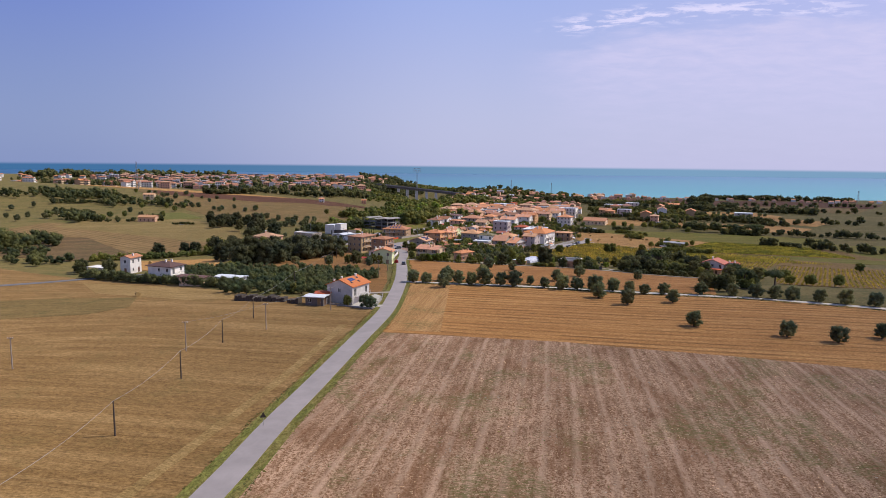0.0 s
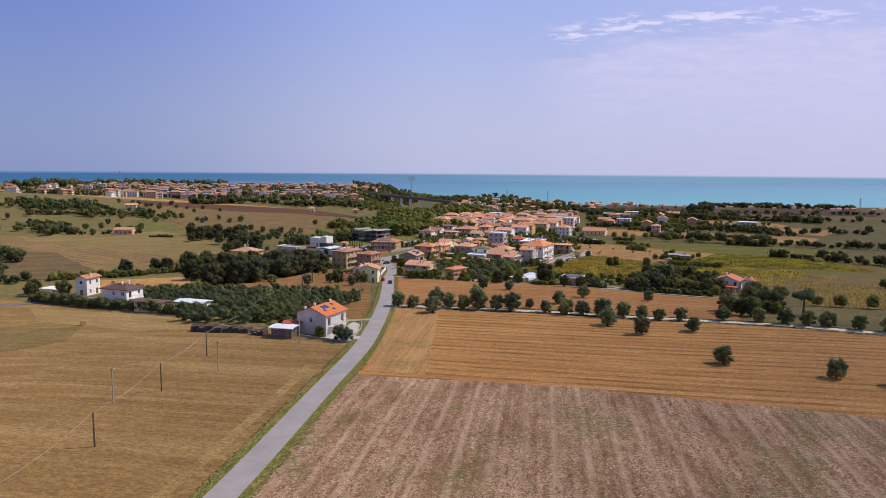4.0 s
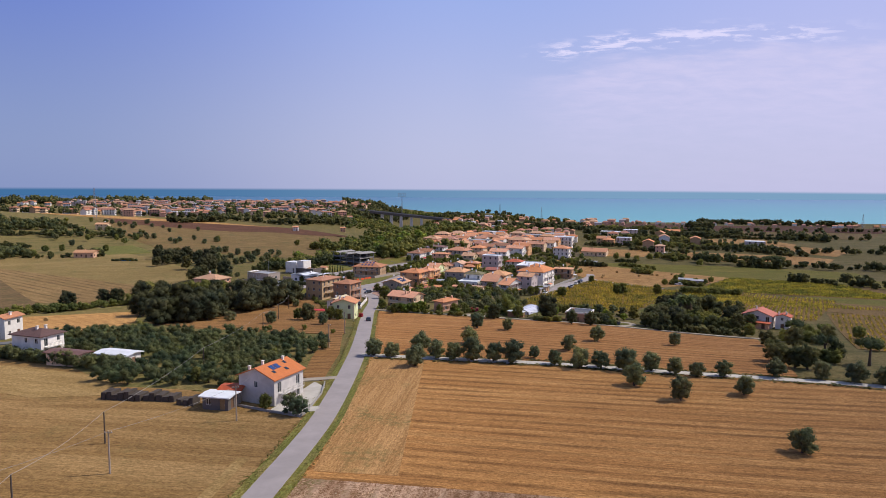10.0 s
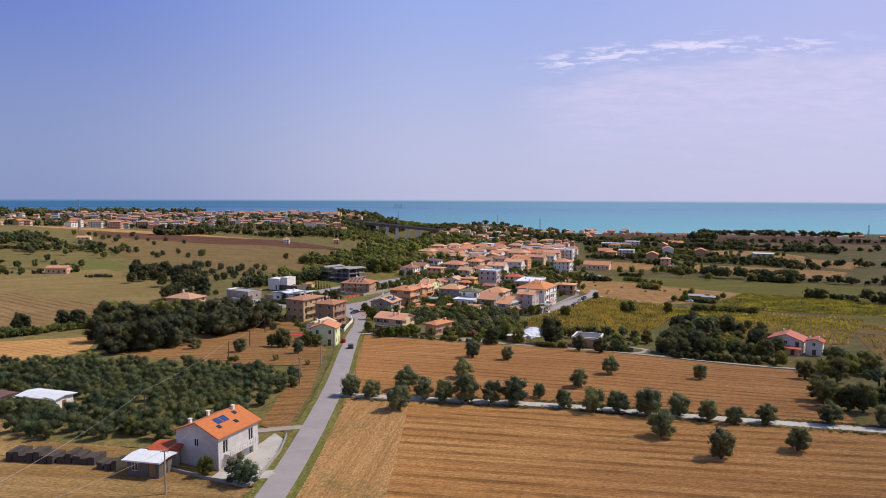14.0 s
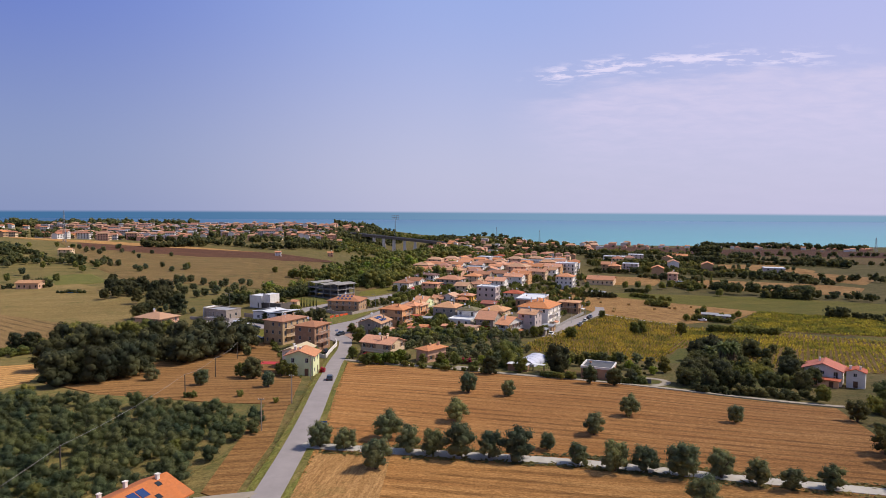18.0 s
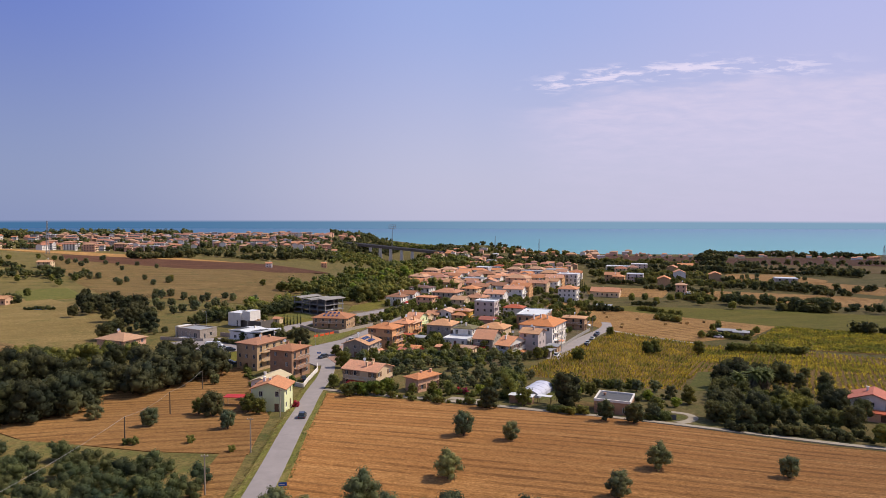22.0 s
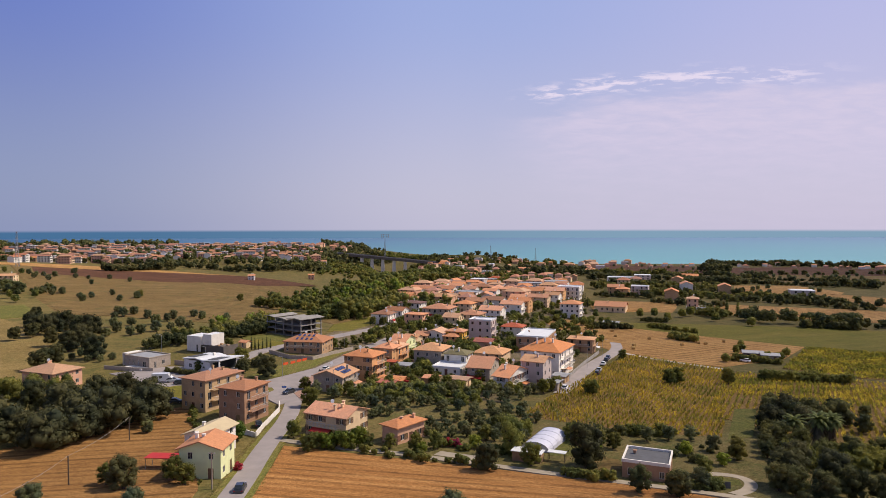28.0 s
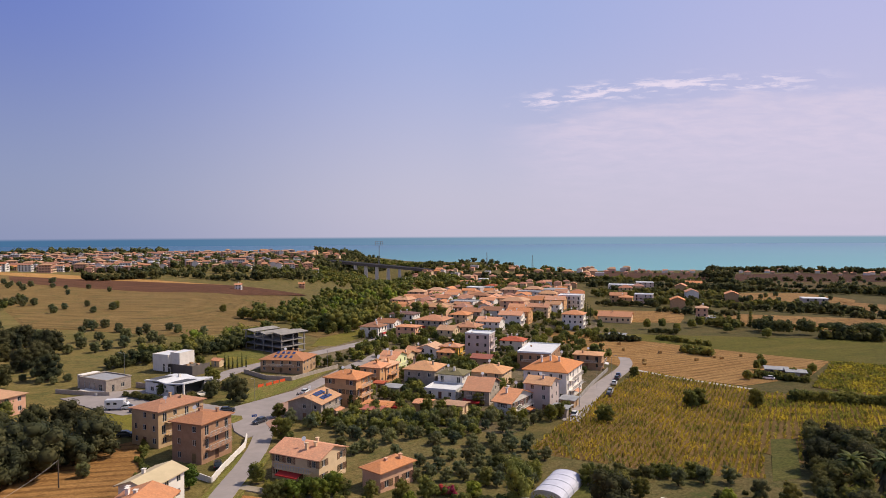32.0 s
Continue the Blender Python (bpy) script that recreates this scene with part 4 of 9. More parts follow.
def house(label, x, y, turn, w, d, h, roof, wall_m, roof_m, floors=2, axis="x", pitch=0.34, over=0.6, chimneys=1, balcony="", shutters=False, solar="", sides="frbl", gap=3.1, few="", name="house", group="village houses", z=None, category="house"):
    """A house with walls, sunk windows and doors, roof, chimneys, balconies. Local x runs along its front."""
    rnd = HOUSE_RND
    SITES.append((x, y, 0.5 * max(w, d)))
    if y > 440 and sides == "frbl":
        sides = "frl"
    t = thing(name, x, y, turn, label, category, group, z)
    s, fh = Shape(), h / floors
    ends = {"f": ((-w / 2, -d / 2), (1, 0), w, 0), "r": ((w / 2, -d / 2), (0, 1), d, 90), "b": ((w / 2, d / 2), (-1, 0), w, 180), "l": ((-w / 2, d / 2), (0, -1), d, 270)}
    openings = []
    for side, (o, dr, length, ang) in ends.items():
        holes = []
        n = max(1, int(round((length - 0.6) / gap)))
        for fl in range(floors):
            for i in range(n):
                if side in few and (fl < floors - 1 or i != n // 2):
                    continue
                if side not in sides or (rnd.random() < 0.12 and n > 2):
                    continue
                u = length * (i + 0.5) / n + rnd.uniform(-0.2, 0.2)
                tall = (fl == 0 and i == n // 2 and side in "fr") or (side in balcony and fl > 0 and i % 2 == 0)
                ww, wh = (1.15, min(2.15, fh - 0.45)) if tall else (rnd.choice((0.95, 1.1)), min(1.35, fh - 1.2))
                v = fl * fh + (0.12 if tall else min(0.95, fh - wh - 0.35))
                if wh > 0.3:
                    holes.append((u - ww / 2, u + ww / 2, v, v + wh))
                    openings.append((o, dr, ang, u, v, ww, wh, tall and fl == 0))
        facade(s, o, dr, length, -1.6, h, holes)
    if roof == "gable":
        rise = pitch * (d if axis == "x" else w) / 2
        if axis == "x":
            s.poly([(w / 2, -d / 2, h), (w / 2, d / 2, h), (w / 2, 0, h + rise)]), s.poly([(-w / 2, d / 2, h), (-w / 2, -d / 2, h), (-w / 2, 0, h + rise)])
        else:
            s.poly([(-w / 2, -d / 2, h), (w / 2, -d / 2, h), (0, -d / 2, h + rise)]), s.poly([(w / 2, d / 2, h), (-w / 2, d / 2, h), (0, d / 2, h + rise)])
    part("wall", s, wall_m, t)
    top = h
    if roof in ("gable", "hip"):
        rs, top = roof_shape(w, d, h, roof, over, pitch, axis)
        roof_ob = part("roof", rs, roof_m, t)
    else:
        rs = Shape()
        rs.box(-w / 2 + 0.2, w / 2 - 0.2, -d / 2 + 0.2, d / 2 - 0.2, h - 0.25, h - 0.05)
        roof_ob = part("roof", rs, roof_m, t)
        ps = Shape()
        for x0, x1, y0, y1 in ((-w / 2 - 0.1, w / 2 + 0.1, -d / 2 - 0.1, -d / 2 + 0.2), (-w / 2 - 0.1, w / 2 + 0.1, d / 2 - 0.2, d / 2 + 0.1), (-w / 2 - 0.1, -w / 2 + 0.2, -d / 2 + 0.2, d / 2 - 0.2), (w / 2 - 0.2, w / 2 + 0.1, -d / 2 + 0.2, d / 2 - 0.2)):
            ps.box(x0, x1, y0, y1, h - 0.25, h + 0.35)
        part("parapet", ps, M_WHITE if roof_m == M_DARKROOF else roof_m, t)
    for o, dr, ang, u, v, ww, wh, door in openings:
        fr, pn, sh = window_meshes(ww, wh, shutters)
        at = (o[0] + dr[0] * u, o[1] + dr[1] * u, v)
        if door:
            ds = Shape()
            ds.box(-ww / 2 + 0.02, ww / 2 - 0.02, 0.09, 0.15, 0.01, wh - 0.02)
            door_ob = part("door", ds, M_SHUT, t, at=at, turn=ang)
            if y > 330:
                continue
            hs = Shape()
            hs.box(ww / 2 - 0.2, ww / 2 - 0.13, 0.05, 0.088, wh * 0.45, wh * 0.52)
            part("handle", hs, M_METAL, door_ob)
            continue
        wo = part("window", pn if y > 440 else fr, None, t, at=at, turn=ang)
        if y <= 440:
            part("pane", pn, None, wo)
        if shutters:
            for sx in (-1, 1):
                part("shutter", sh, None, wo, at=(sx * (ww + 0.03), 0, 0)).scale = (0.94 if sx < 0 else 0.94, 1, 1)
    for k in range(chimneys):
        cs = Shape()
        cx, cy = rnd.uniform(-0.32, 0.32) * w, rnd.uniform(-0.28, 0.28) * d
        cz = h + 0.1
        ct = top + rnd.uniform(0.1, 0.5)
        cs.box(cx - 0.26, cx + 0.26, cy - 0.26, cy + 0.26, cz, ct)
        cs.box(cx - 0.36, cx + 0.36, cy - 0.36, cy + 0.36, ct + 0.16, ct + 0.24)
        for ax in (-0.2, 0.2):
            for ay in (-0.2, 0.2):
                cs.box(cx + ax - 0.06, cx + ax + 0.06, cy + ay - 0.06, cy + ay + 0.06, ct, ct + 0.16)
        part("chimney", cs, [M_WHITE if wall_m == M_LIME else wall_m], t)
    if y > 330 and floors > 1 and roof != "flat":
        if not balcony and rnd.random() < 0.5:
            balcony = rnd.choice("fr")
        ds = Shape()
        dx, dy = rnd.uniform(-0.3, 0.3) * w, rnd.uniform(-0.3, 0.3) * d
        ds.tube((dx, dy, h), (dx, dy, top + 0.9), 0.05, 0.05, 5)
        ds.tube((dx, dy - 0.05, top + 0.9), (dx + 0.1, dy - 0.25, top + 1.0), 0.10, 0.48, 9)
        part("satellite_dish", ds, M_SHEET, t, "small white satellite dish")
        if rnd.random() < 0.5:
            o, dr, length, ang = ends[rnd.choice("fr")]
            u, aw = length * rnd.uniform(0.3, 0.7), rnd.uniform(1.6, 2.8)
            aw_s = Shape()
            aw_s.poly([(u - aw, -0.01, fh - 0.2), (u - aw, -2.4, fh - 0.75), (u + aw, -2.4, fh - 0.75), (u + aw, -0.01, fh - 0.2)])
            aw_s.poly([(u - aw, -0.01, fh - 0.28), (u + aw, -0.01, fh - 0.28), (u + aw, -2.4, fh - 0.83), (u - aw, -2.4, fh - 0.83)])
            aw_s.poly([(u - aw, -2.4, fh - 0.75), (u - aw, -2.4, fh - 1.0), (u + aw, -2.4, fh - 1.0), (u + aw, -2.4, fh - 0.75)])
            part("awning", aw_s, rnd.choice((M_SHEET, M_TILE, M_CREAM, M_REDSHEET)), t, at=(*o, 0), turn=ang)
    for side in balcony:
        o, dr, length, ang = ends[side]
        for fl in range(1, floors):
            bs, rl = Shape(), Shape()
            u0, u1 = length * 0.14, length * 0.86
            bs.box(u0, u1, -1.25, -0.003, fl * fh - 0.16, fl * fh)
            bars = [u0 + 0.4 * k + q for k in range(int((u1 - u0) / 0.4)) for q in (0, 0.05)] + [u1 - 0.05, u1]
            zf = fl * fh
            lattice(rl, bars, (zf + 0.003, zf + 0.95, zf + 1.02), [(k, 0) for k in range(1, len(bars) - 1, 2)], -1.25, -1.18)
            bo = part("balcony", bs, wall_m, t, at=(*o, 0), turn=ang)
            part("railing", rl, M_FRAME, bo)
    if solar:
        ax = {"r": 1, "l": -1, "f": -1, "b": 1}[solar]
        along = "x" if solar in "fb" else "y"
        run, half = (w if along == "x" else d) * 0.5, (d if along == "x" else w) / 2
        ang = math.atan(pitch)
        for i in range(4):
            for j in range(2):
                ps = Shape()
                ps.box(-0.48, 0.48, -0.78, 0.78, 0, 0.05)
                c = -run / 2 + run * (i + 0.5) / 4
                r = half * (0.72 - 0.42 * j)
                zz = h + pitch * (half - r) + 0.32
                p = part("solar_panel", ps, M_SOLAR, t, "dark blue solar panel", at=((c, ax * r, zz) if along == "x" else (ax * r, c, zz)))
                p.rotation_euler = (-ax * ang, 0, 0) if along == "x" else (0, ax * ang, radians(0))
                if along == "y":
                    p.rotation_euler = Euler((0, ax * ang, 0))
                    p.scale = (1.6, 0.62, 1)
    return t


# ---- plants ----
def ico(level):
    bm = bmesh.new()
    bmesh.ops.create_icosphere(bm, subdivisions=level, radius=1)
    v = np.array([x.co for x in bm.verts])
    f = [tuple(q.index for q in p.verts) for p in bm.faces]
    bm.free()
    return v, f


ICO1, ICO2 = ico(1), ico(2)


def crown_data(rs, clumps, leaves, size, core, bend=0.3):
    """Verts and faces of a crown: a lumpy core in each clump with loose leaf sprays over it."""
    cv, cf = core
    V, Fc, n = [], [], 0
    for cx, cy, cz, r in clumps:
        c = np.array((cx, cy, cz))
        lump = 0.58 + 0.26 * rs.rand(len(cv), 1)
        v = c + cv * lump * r * np.array((1, 1, 0.85))
        V.append(v)
        Fc += [tuple(i + n for i in q) for q in cf]
        n += len(v)
        d = rs.normal(size=(leaves, 3))
        d /= np.linalg.norm(d, axis=1)[:, None]
        d[:, 2] = np.where(d[:, 2] < -0.5, -d[:, 2], d[:, 2])
        p = c + d * r * (0.6 + 0.62 * rs.rand(leaves, 1) ** 1.4) * np.array((1, 1, 0.88))
        a = np.cross(d, rs.normal(size=(leaves, 3)))
        a /= np.linalg.norm(a, axis=1)[:, None] + 1e-6
        tilt = d + 0.9 * rs.normal(size=(leaves, 3)) * bend
        b = np.cross(a, tilt)
        b /= np.linalg.norm(b, axis=1)[:, None] + 1e-6
        s = size * (0.55 + 0.9 * rs.rand(leaves, 1))
        quad = np.stack((p - a * s, p - b * s * 0.6 + a * s * 0.1, p + a * s, p + b * s * 0.7), axis=1).reshape(-1, 3)
        V.append(quad)
        Fc += [(n + 4 * i, n + 4 * i + 1, n + 4 * i + 2, n + 4 * i + 3) for i in range(leaves)]
        n += 4 * leaves
    return np.concatenate(V), Fc


def clump_set(rs, kind, R, H, base):
    """Clump centres and radii for the habit of a tree: crown radius R, crown height H, its underside at base."""
    out = []
    if kind == "cypress":
        for k in range(8):
            f = k / 7
            out.append((rs.normal() * 0.05, rs.normal() * 0.05, base + H * f, R * (0.95 - 0.75 * f) * (0.75 if k == 0 else 1)))
    elif kind == "umbrella":
        for k in range(16):
            a, q = rs.rand() * 6.283, math.sqrt(rs.rand())
            out.append((R * 0.8 * q * math.cos(a), R * 0.8 * q * math.sin(a), base + H * (0.5 - 0.25 * q + 0.1 * rs.rand()), R * (0.26 + 0.12 * rs.rand())))
    else:
        count = {"round": 22, "olive": 15, "oak": 30, "low": 8}[kind]
        for k in range(count):
            f = 0.10 + 0.80 * ((k + rs.rand()) / count)
            a = 2.4 * k + rs.rand()
            wide = math.sqrt(max(0.05, 1 - ((f - 0.40) / 0.66) ** 2))
            r = R * (0.27 + 0.15 * rs.rand()) * (1.3 if kind == "low" else 1.0)
            q = R * wide * (0.45 + 0.30 * rs.rand()) * (1.0 if k % 4 else 0.3)
            out.append((q * math.cos(a), q * math.sin(a), base + H * f * 0.92, r))
        out.append((0, 0, base + H * 0.45, R * 0.5))
    return out


def trunk_shape(rs, R, H, base, kind):
    s = Shape()
    r = 0.055 * (base + H) ** 0.9 * (0.8 if kind == "cypress" else 1.0)
    lean = Vector((rs.normal() * 0.12 * R, rs.normal() * 0.12 * R, base + H * 0.25))
    mid = Vector((lean.x * 0.3, lean.y * 0.3, base * 0.5))
    s.tube((0, 0, -0.4), mid, r * 1.35, r * 0.95, 7)
    s.tube(mid, lean, r * 0.95, r * 0.7, 7)
    if kind != "cypress":
        for k in range(5):
            a = 1.26 * k + rs.rand()
            s.tube(lean, (R * 0.55 * math.cos(a), R * 0.55 * math.sin(a), base + H * (0.4 + 0.3 * rs.rand())), r * 0.5, r * 0.18, 5)
    else:
        s.tube(lean, (0, 0, base + H * 0.9), r * 0.6, r * 0.1, 5)
    return s


TREES = {}


def tree_kind(key, kind, R, H, base, leaf, leaves, mat, variants=3, level=1, bark=None):
    made = []
    for k in range(variants):
        rs = np.random.RandomState(abs(hash_of(key)) % 9999 + 17 * k)
        v, f = crown_data(rs, clump_set(rs, kind, R, H, base), leaves, leaf, ICO2 if level == 2 else ICO1)
        me = bpy.data.meshes.new("crown")
        me.from_pydata([tuple(p) for p in v.tolist()], [], f)
        me.polygons.foreach_set("use_smooth", [True] * len(f))
        me.materials.append(mat)
        made.append((trunk_shape(rs, R, H, base, kind).mesh("trunk", bark or M_BARK), me))
    TREES[key] = made


def hash_of(text):
    n = 7
    for ch in text:
        n = (n * 31 + ord(ch)) % 99991
    return n


PLANT_RND = random.Random(21)


def plant(key, x, y, scale=1.0, label="", group="", name="tree", category="tree", squash=1.0, z=None):
    tm, cm = PLANT_RND.choice(TREES[key])
    t = thing(name, x, y, PLANT_RND.uniform(0, 360), label, category, group, z)
    t.scale = (scale, scale, scale * squash)
    part("trunk", tm, None, t)
    part("crown", cm, None, t)
    return t


def thicket(name, spots, mat, label, category="woodland", leaf=0.5, leaves=26, seed=1, level=1, habit="low"):
    """Many small crowns that nobody counts, joined: spots of (x, y, radius, height)."""
    rs = np.random.RandomState(seed)
    V, Fc, n = [], [], 0
    for x, y, r, h in spots:
        z = ground(x, y)
        cl = clump_set(rs, habit, r, h * 0.8, h * 0.12)
        many, size = (2.2, 0.72) if y < 420 else (1.0, 1.0) if y < 600 else (0.5, 1.4)
        v, f = crown_data(rs, cl, int(leaves * many), leaf * (0.7 + 0.15 * r) * size, ICO1)
        V.append(v + np.array((x, y, z)))
        Fc += [tuple(i + n for i in q) for q in f]
        n += len(v)
    me = bpy.data.meshes.new(name)
    me.from_pydata(np.concatenate(V).tolist(), [], Fc)
    me.polygons.foreach_set("use_smooth", [True] * len(Fc))
    me.materials.append(mat)
    return tagged(new(name, me), label, category, kind="stuff")


def spots_of(places, r, h):
    """Spots at given places, each off in size."""
    return [(x, y, r * (0.85 + 0.3 * ((k * 0.618) % 1)), h * (0.85 + 0.3 * ((k * 0.382) % 1))) for k, (x, y) in enumerate(places)]


def band(a, b, width, count, r, h, seed):
    """Spots spread along a line from a to b."""
    rnd = random.Random(seed)
    out = []
    for k in range(count):
        f = (k + rnd.random()) / count
        off = rnd.uniform(-0.5, 0.5) * width
        dx, dy = b[0] - a[0], b[1] - a[1]
        n = math.hypot(dx, dy) or 1
        q = rnd.choice((0.5, 0.75, 1.0, 1.3)) * rnd.uniform(0.85, 1.12)
        out.append((a[0] + dx * f - dy / n * off, a[1] + dy * f + dx / n * off, r * q, h * q * rnd.uniform(0.85, 1.15)))
    return out


tree_kind("olive", "olive", 1.75, 3.0, 0.3, 0.105, 110, M_OLIVE, 4)
tree_kind("grove", "low", 1.9, 2.8, 0.2, 0.11, 170, M_GROVELEAF, 4)
tree_kind("field", "round", 2.45, 4.5, 0.2, 0.135, 115, M_OLIVE, 4)
tree_kind("round", "round", 2.6, 5.4, 0.3, 0.155, 105, M_LEAF, 4)
tree_kind("oak", "oak", 4.6, 9.2, 0.3, 0.21, 120, M_HOLM, 3)
tree_kind("wood", "round", 2.7, 5.4, 0.3, 0.155, 105, M_DARKLEAF, 3)
tree_kind("lime", "round", 2.0, 3.7, 0.4, 0.18, 70, M_LIMELEAF, 2)
tree_kind("cypress", "cypress", 1.1, 8.2, 0.9, 0.18, 80, M_CONIFER, 2)
tree_kind("pine", "umbrella", 4.6, 4.0, 4.4, 0.24, 70, M_CONIFER, 2)
tree_kind("bush", "low", 1.2, 1.5, 0.1, 0.16, 60, M_LEAF, 3)
tree_kind("willow", "round", 3.3, 7.2, 0.3, 0.17, 170, M_WILLOW, 1)
tree_kind("blossom", "low", 1.2, 1.9, 0.1, 0.13, 90, M_FLOWER, 1)
tree_kind("poplar", "cypress", 1.9, 9.8, 1.0, 0.24, 90, M_LEAF, 2)


def palm_kind(key, h, fronds, seed):
    """A date palm: a scarred trunk and a head of arching fronds with hanging leaflets."""
    rs = np.random.RandomState(seed)
    tr = Shape()
    for k in range(8):
        z0, z1 = -0.4 + (h + 0.4) * k / 8, -0.4 + (h + 0.4) * (k + 1) / 8
        tr.tube((0, 0, z0), (0, 0, z1), 0.34, 0.27, 8)
    cr = Shape()
    for k in range(fronds):
        a, lift = 2.4 * k, 1.25 - 1.7 * k / fronds
        p, n = Vector((0, 0, h)), 7
        length = 3.0 + 0.5 * rs.rand()
        side = Vector((-math.sin(a), math.cos(a), 0))
        for j in range(n):
            e = lift - 1.5 * (j / n) ** 1.4
            q = p + Vector((math.cos(a) * math.cos(e), math.sin(a) * math.cos(e), math.sin(e))) * length / n
            wide = 0.5 * math.sin(3.14 * (j + 0.6) / (n + 0.4))
            for sx in (-1, 1):
                tip = side * wide * sx + Vector((0, 0, -0.35 * wide))
                cr.poly((p, q, q + tip * 0.9, p + tip))
            p = q
    TREES[key] = [(tr.mesh("trunk", M_BARK), cr.mesh("crown", M_PALM))]


palm_kind("palm", 5.5, 34, 5)
palm_kind("tall_palm", 8.6, 40, 6)
skirt_rnd = random.Random(44)
s = Shape()
for k in range(150):
    a, z1 = 2.4 * k, 8.5 - 5.5 * (k / 150) + skirt_rnd.uniform(-0.3, 0.3)
    ca, sa, r0 = math.cos(a), math.sin(a), 0.32
    r1, w, drop = skirt_rnd.uniform(1.1, 1.9), skirt_rnd.uniform(0.16, 0.34), skirt_rnd.uniform(2.2, 3.4)
    tip = (r1 * ca, r1 * sa, max(0.4, z1 - drop))
    s.poly(((r0 * ca - w * sa * 0.3, r0 * sa + w * ca * 0.3, z1), (r0 * ca + w * sa * 0.3, r0 * sa - w * ca * 0.3, z1), (tip[0] + w * sa, tip[1] - w * ca, tip[2]), (tip[0] - w * sa, tip[1] + w * ca, tip[2])))
SKIRT = s.mesh("dead_fronds", M_DEADFROND)

# ---- houses ----
house("two-storey cream and salmon house with orange tiled roof", -28.3, 331.3, -25, 11.7, 9.1, 5.2, "gable", M_CREAM, M_TILE, over=0.5, chimneys=3, shutters=True)
house("salmon-pink cottage with orange tiled hip roof", -11.5, 325.3, -39, 4.9, 9.0, 4.2, "hip", M_PINK, M_TILE_N, axis="y", floors=1, chimneys=2, shutters=True)
house("grey gabled house with solar panels on its roof", -37.7, 379.2, -16, 9.8, 11.1, 4.8, "gable", M_STONE, M_TILE_P, axis="y", solar="r", balcony="r")
house("three-storey orange house with white balconies and tiled hip roof", -30.8, 394.6, -20, 10.4, 9.4, 8.3, "hip", M_ORANGE, M_TILE_N, floors=3, balcony="r", shutters=True)
house("ochre house with tiled hip roof", -26.3, 422.6, -19, 7.3, 7.5, 6, "hip", M_ORANGE, M_TILE)
house("grey stone house with broad tiled hip roof", -9.0, 419.6, -17, 10.7, 11.0, 6.5, "hip", M_STONE, M_TILE_P, balcony="r", chimneys=2)
house("white house with mossy brown roof and terrace", 0.9, 413.3, -21, 8.4, 7.3, 6, "hip", M_WHITE, M_TILE_G, balcony="f")
house("large white gabled house with orange roof", 17.8, 382.9, -32, 5.2, 13.7, 4.8, "gable", M_WHITE, M_TILE_N, chimneys=2, balcony="r", shutters=True)
house("low grey house with orange tiled roof", 9.6, 399.7, -16, 7.7, 14.3, 4.6, "gable", M_STONE, M_TILE_N)
house("tall narrow lilac house with tiled gable roof", 26.7, 389.4, -27, 7.3, 7.9, 8, "gable", M_LILAC, M_TILE_P, floors=3)
house("three-storey apartment house with balconies and orange hip roof", 32.9, 410.0, -25, 13.8, 18.2, 9, "hip", M_WHITE, M_TILE_N, floors=3, balcony="r", chimneys=3)
house("brown brick apartment block with low roof", 54.4, 461.0, -20, 10.6, 8.2, 5.6, "hip", M_BRICK, M_TILE_P, floors=2, balcony="fr", pitch=0.15)
house("terraced brown house with white flat roof", 34.4, 457.9, -18, 12.8, 21.8, 7, "flat", M_BRICK_D, M_SHEET, balcony="f")
house("bright yellow house with tiled hip roof", -0.3, 468.8, -20, 7.8, 6.3, 6, "hip", M_YELLOW, M_TILE_N, balcony="r")
house("tall lilac-white cubic house with flat roof", 11.9, 482.9, -20, 10.8, 8.6, 9.5, "flat", M_LILAC, M_SHEET, floors=3, balcony="r")
house("house with bright red hip roof", 27.2, 494.4, -20, 10.2, 7.9, 4.7, "hip", M_WHITE, M_TILE_R, chimneys=2)
house("low tan house with balcony and tiled roof", 13.8, 425.8, -22, 11.0, 11.0, 4.5, "hip", M_CREAM, M_TILE_P, balcony="f")
house("white two-storey house with brown hip roof", -40.8, 532.4, -20, 10.2, 9.9, 5.6, "hip", M_WHITE, M_TILE_B, balcony="r")
house("white gabled house with brown tiled roof", -35.1, 549.3, -20, 10.8, 9.9, 5.6, "gable", M_WHITE, M_TILE_B, balcony="f")
house("brick-orange house with flat-pitched roof", -22.7, 533.1, -20, 10.8, 8.8, 5.4, "hip", M_PINK, M_TILE, pitch=0.12)
house("white apartment house with dark brown roof", -29.5, 589.3, -20, 15.2, 11.0, 5.6, "hip", M_WHITE, M_TILE_D, pitch=0.2, balcony="f")
house("broad cream house with clay-tiled hip roof", -11.0, 560.5, -20, 16.4, 14.3, 5.8, "hip", M_STONE, M_TILE, pitch=0.3, chimneys=2, balcony="f")
house("house with faded clay roof behind the broad house", -23.9, 619.0, -20, 14.9, 11.0, 5.4, "hip", M_CREAM, M_TILE_P, pitch=0.28)
house("long house with faded clay roof", -8.4, 637.9, -20, 16.2, 11.0, 5.2, "gable", M_PINK, M_TILE_P, pitch=0.28)
house("salmon house with new orange roof and white awning", 4.2, 588.7, -20, 11.2, 11.0, 5.2, "hip", M_CREAM, M_TILE_N, pitch=0.3)
house("small salmon gabled house", -2.4, 523.4, -20, 8.2, 9.9, 5.4, "gable", M_CREAM, M_TILE_P)
house("house with orange hip roof behind the lilac cube", 7.4, 537.3, -20, 12.5, 12.1, 5.2, "hip", M_CREAM, M_TILE_N, pitch=0.32, chimneys=2)
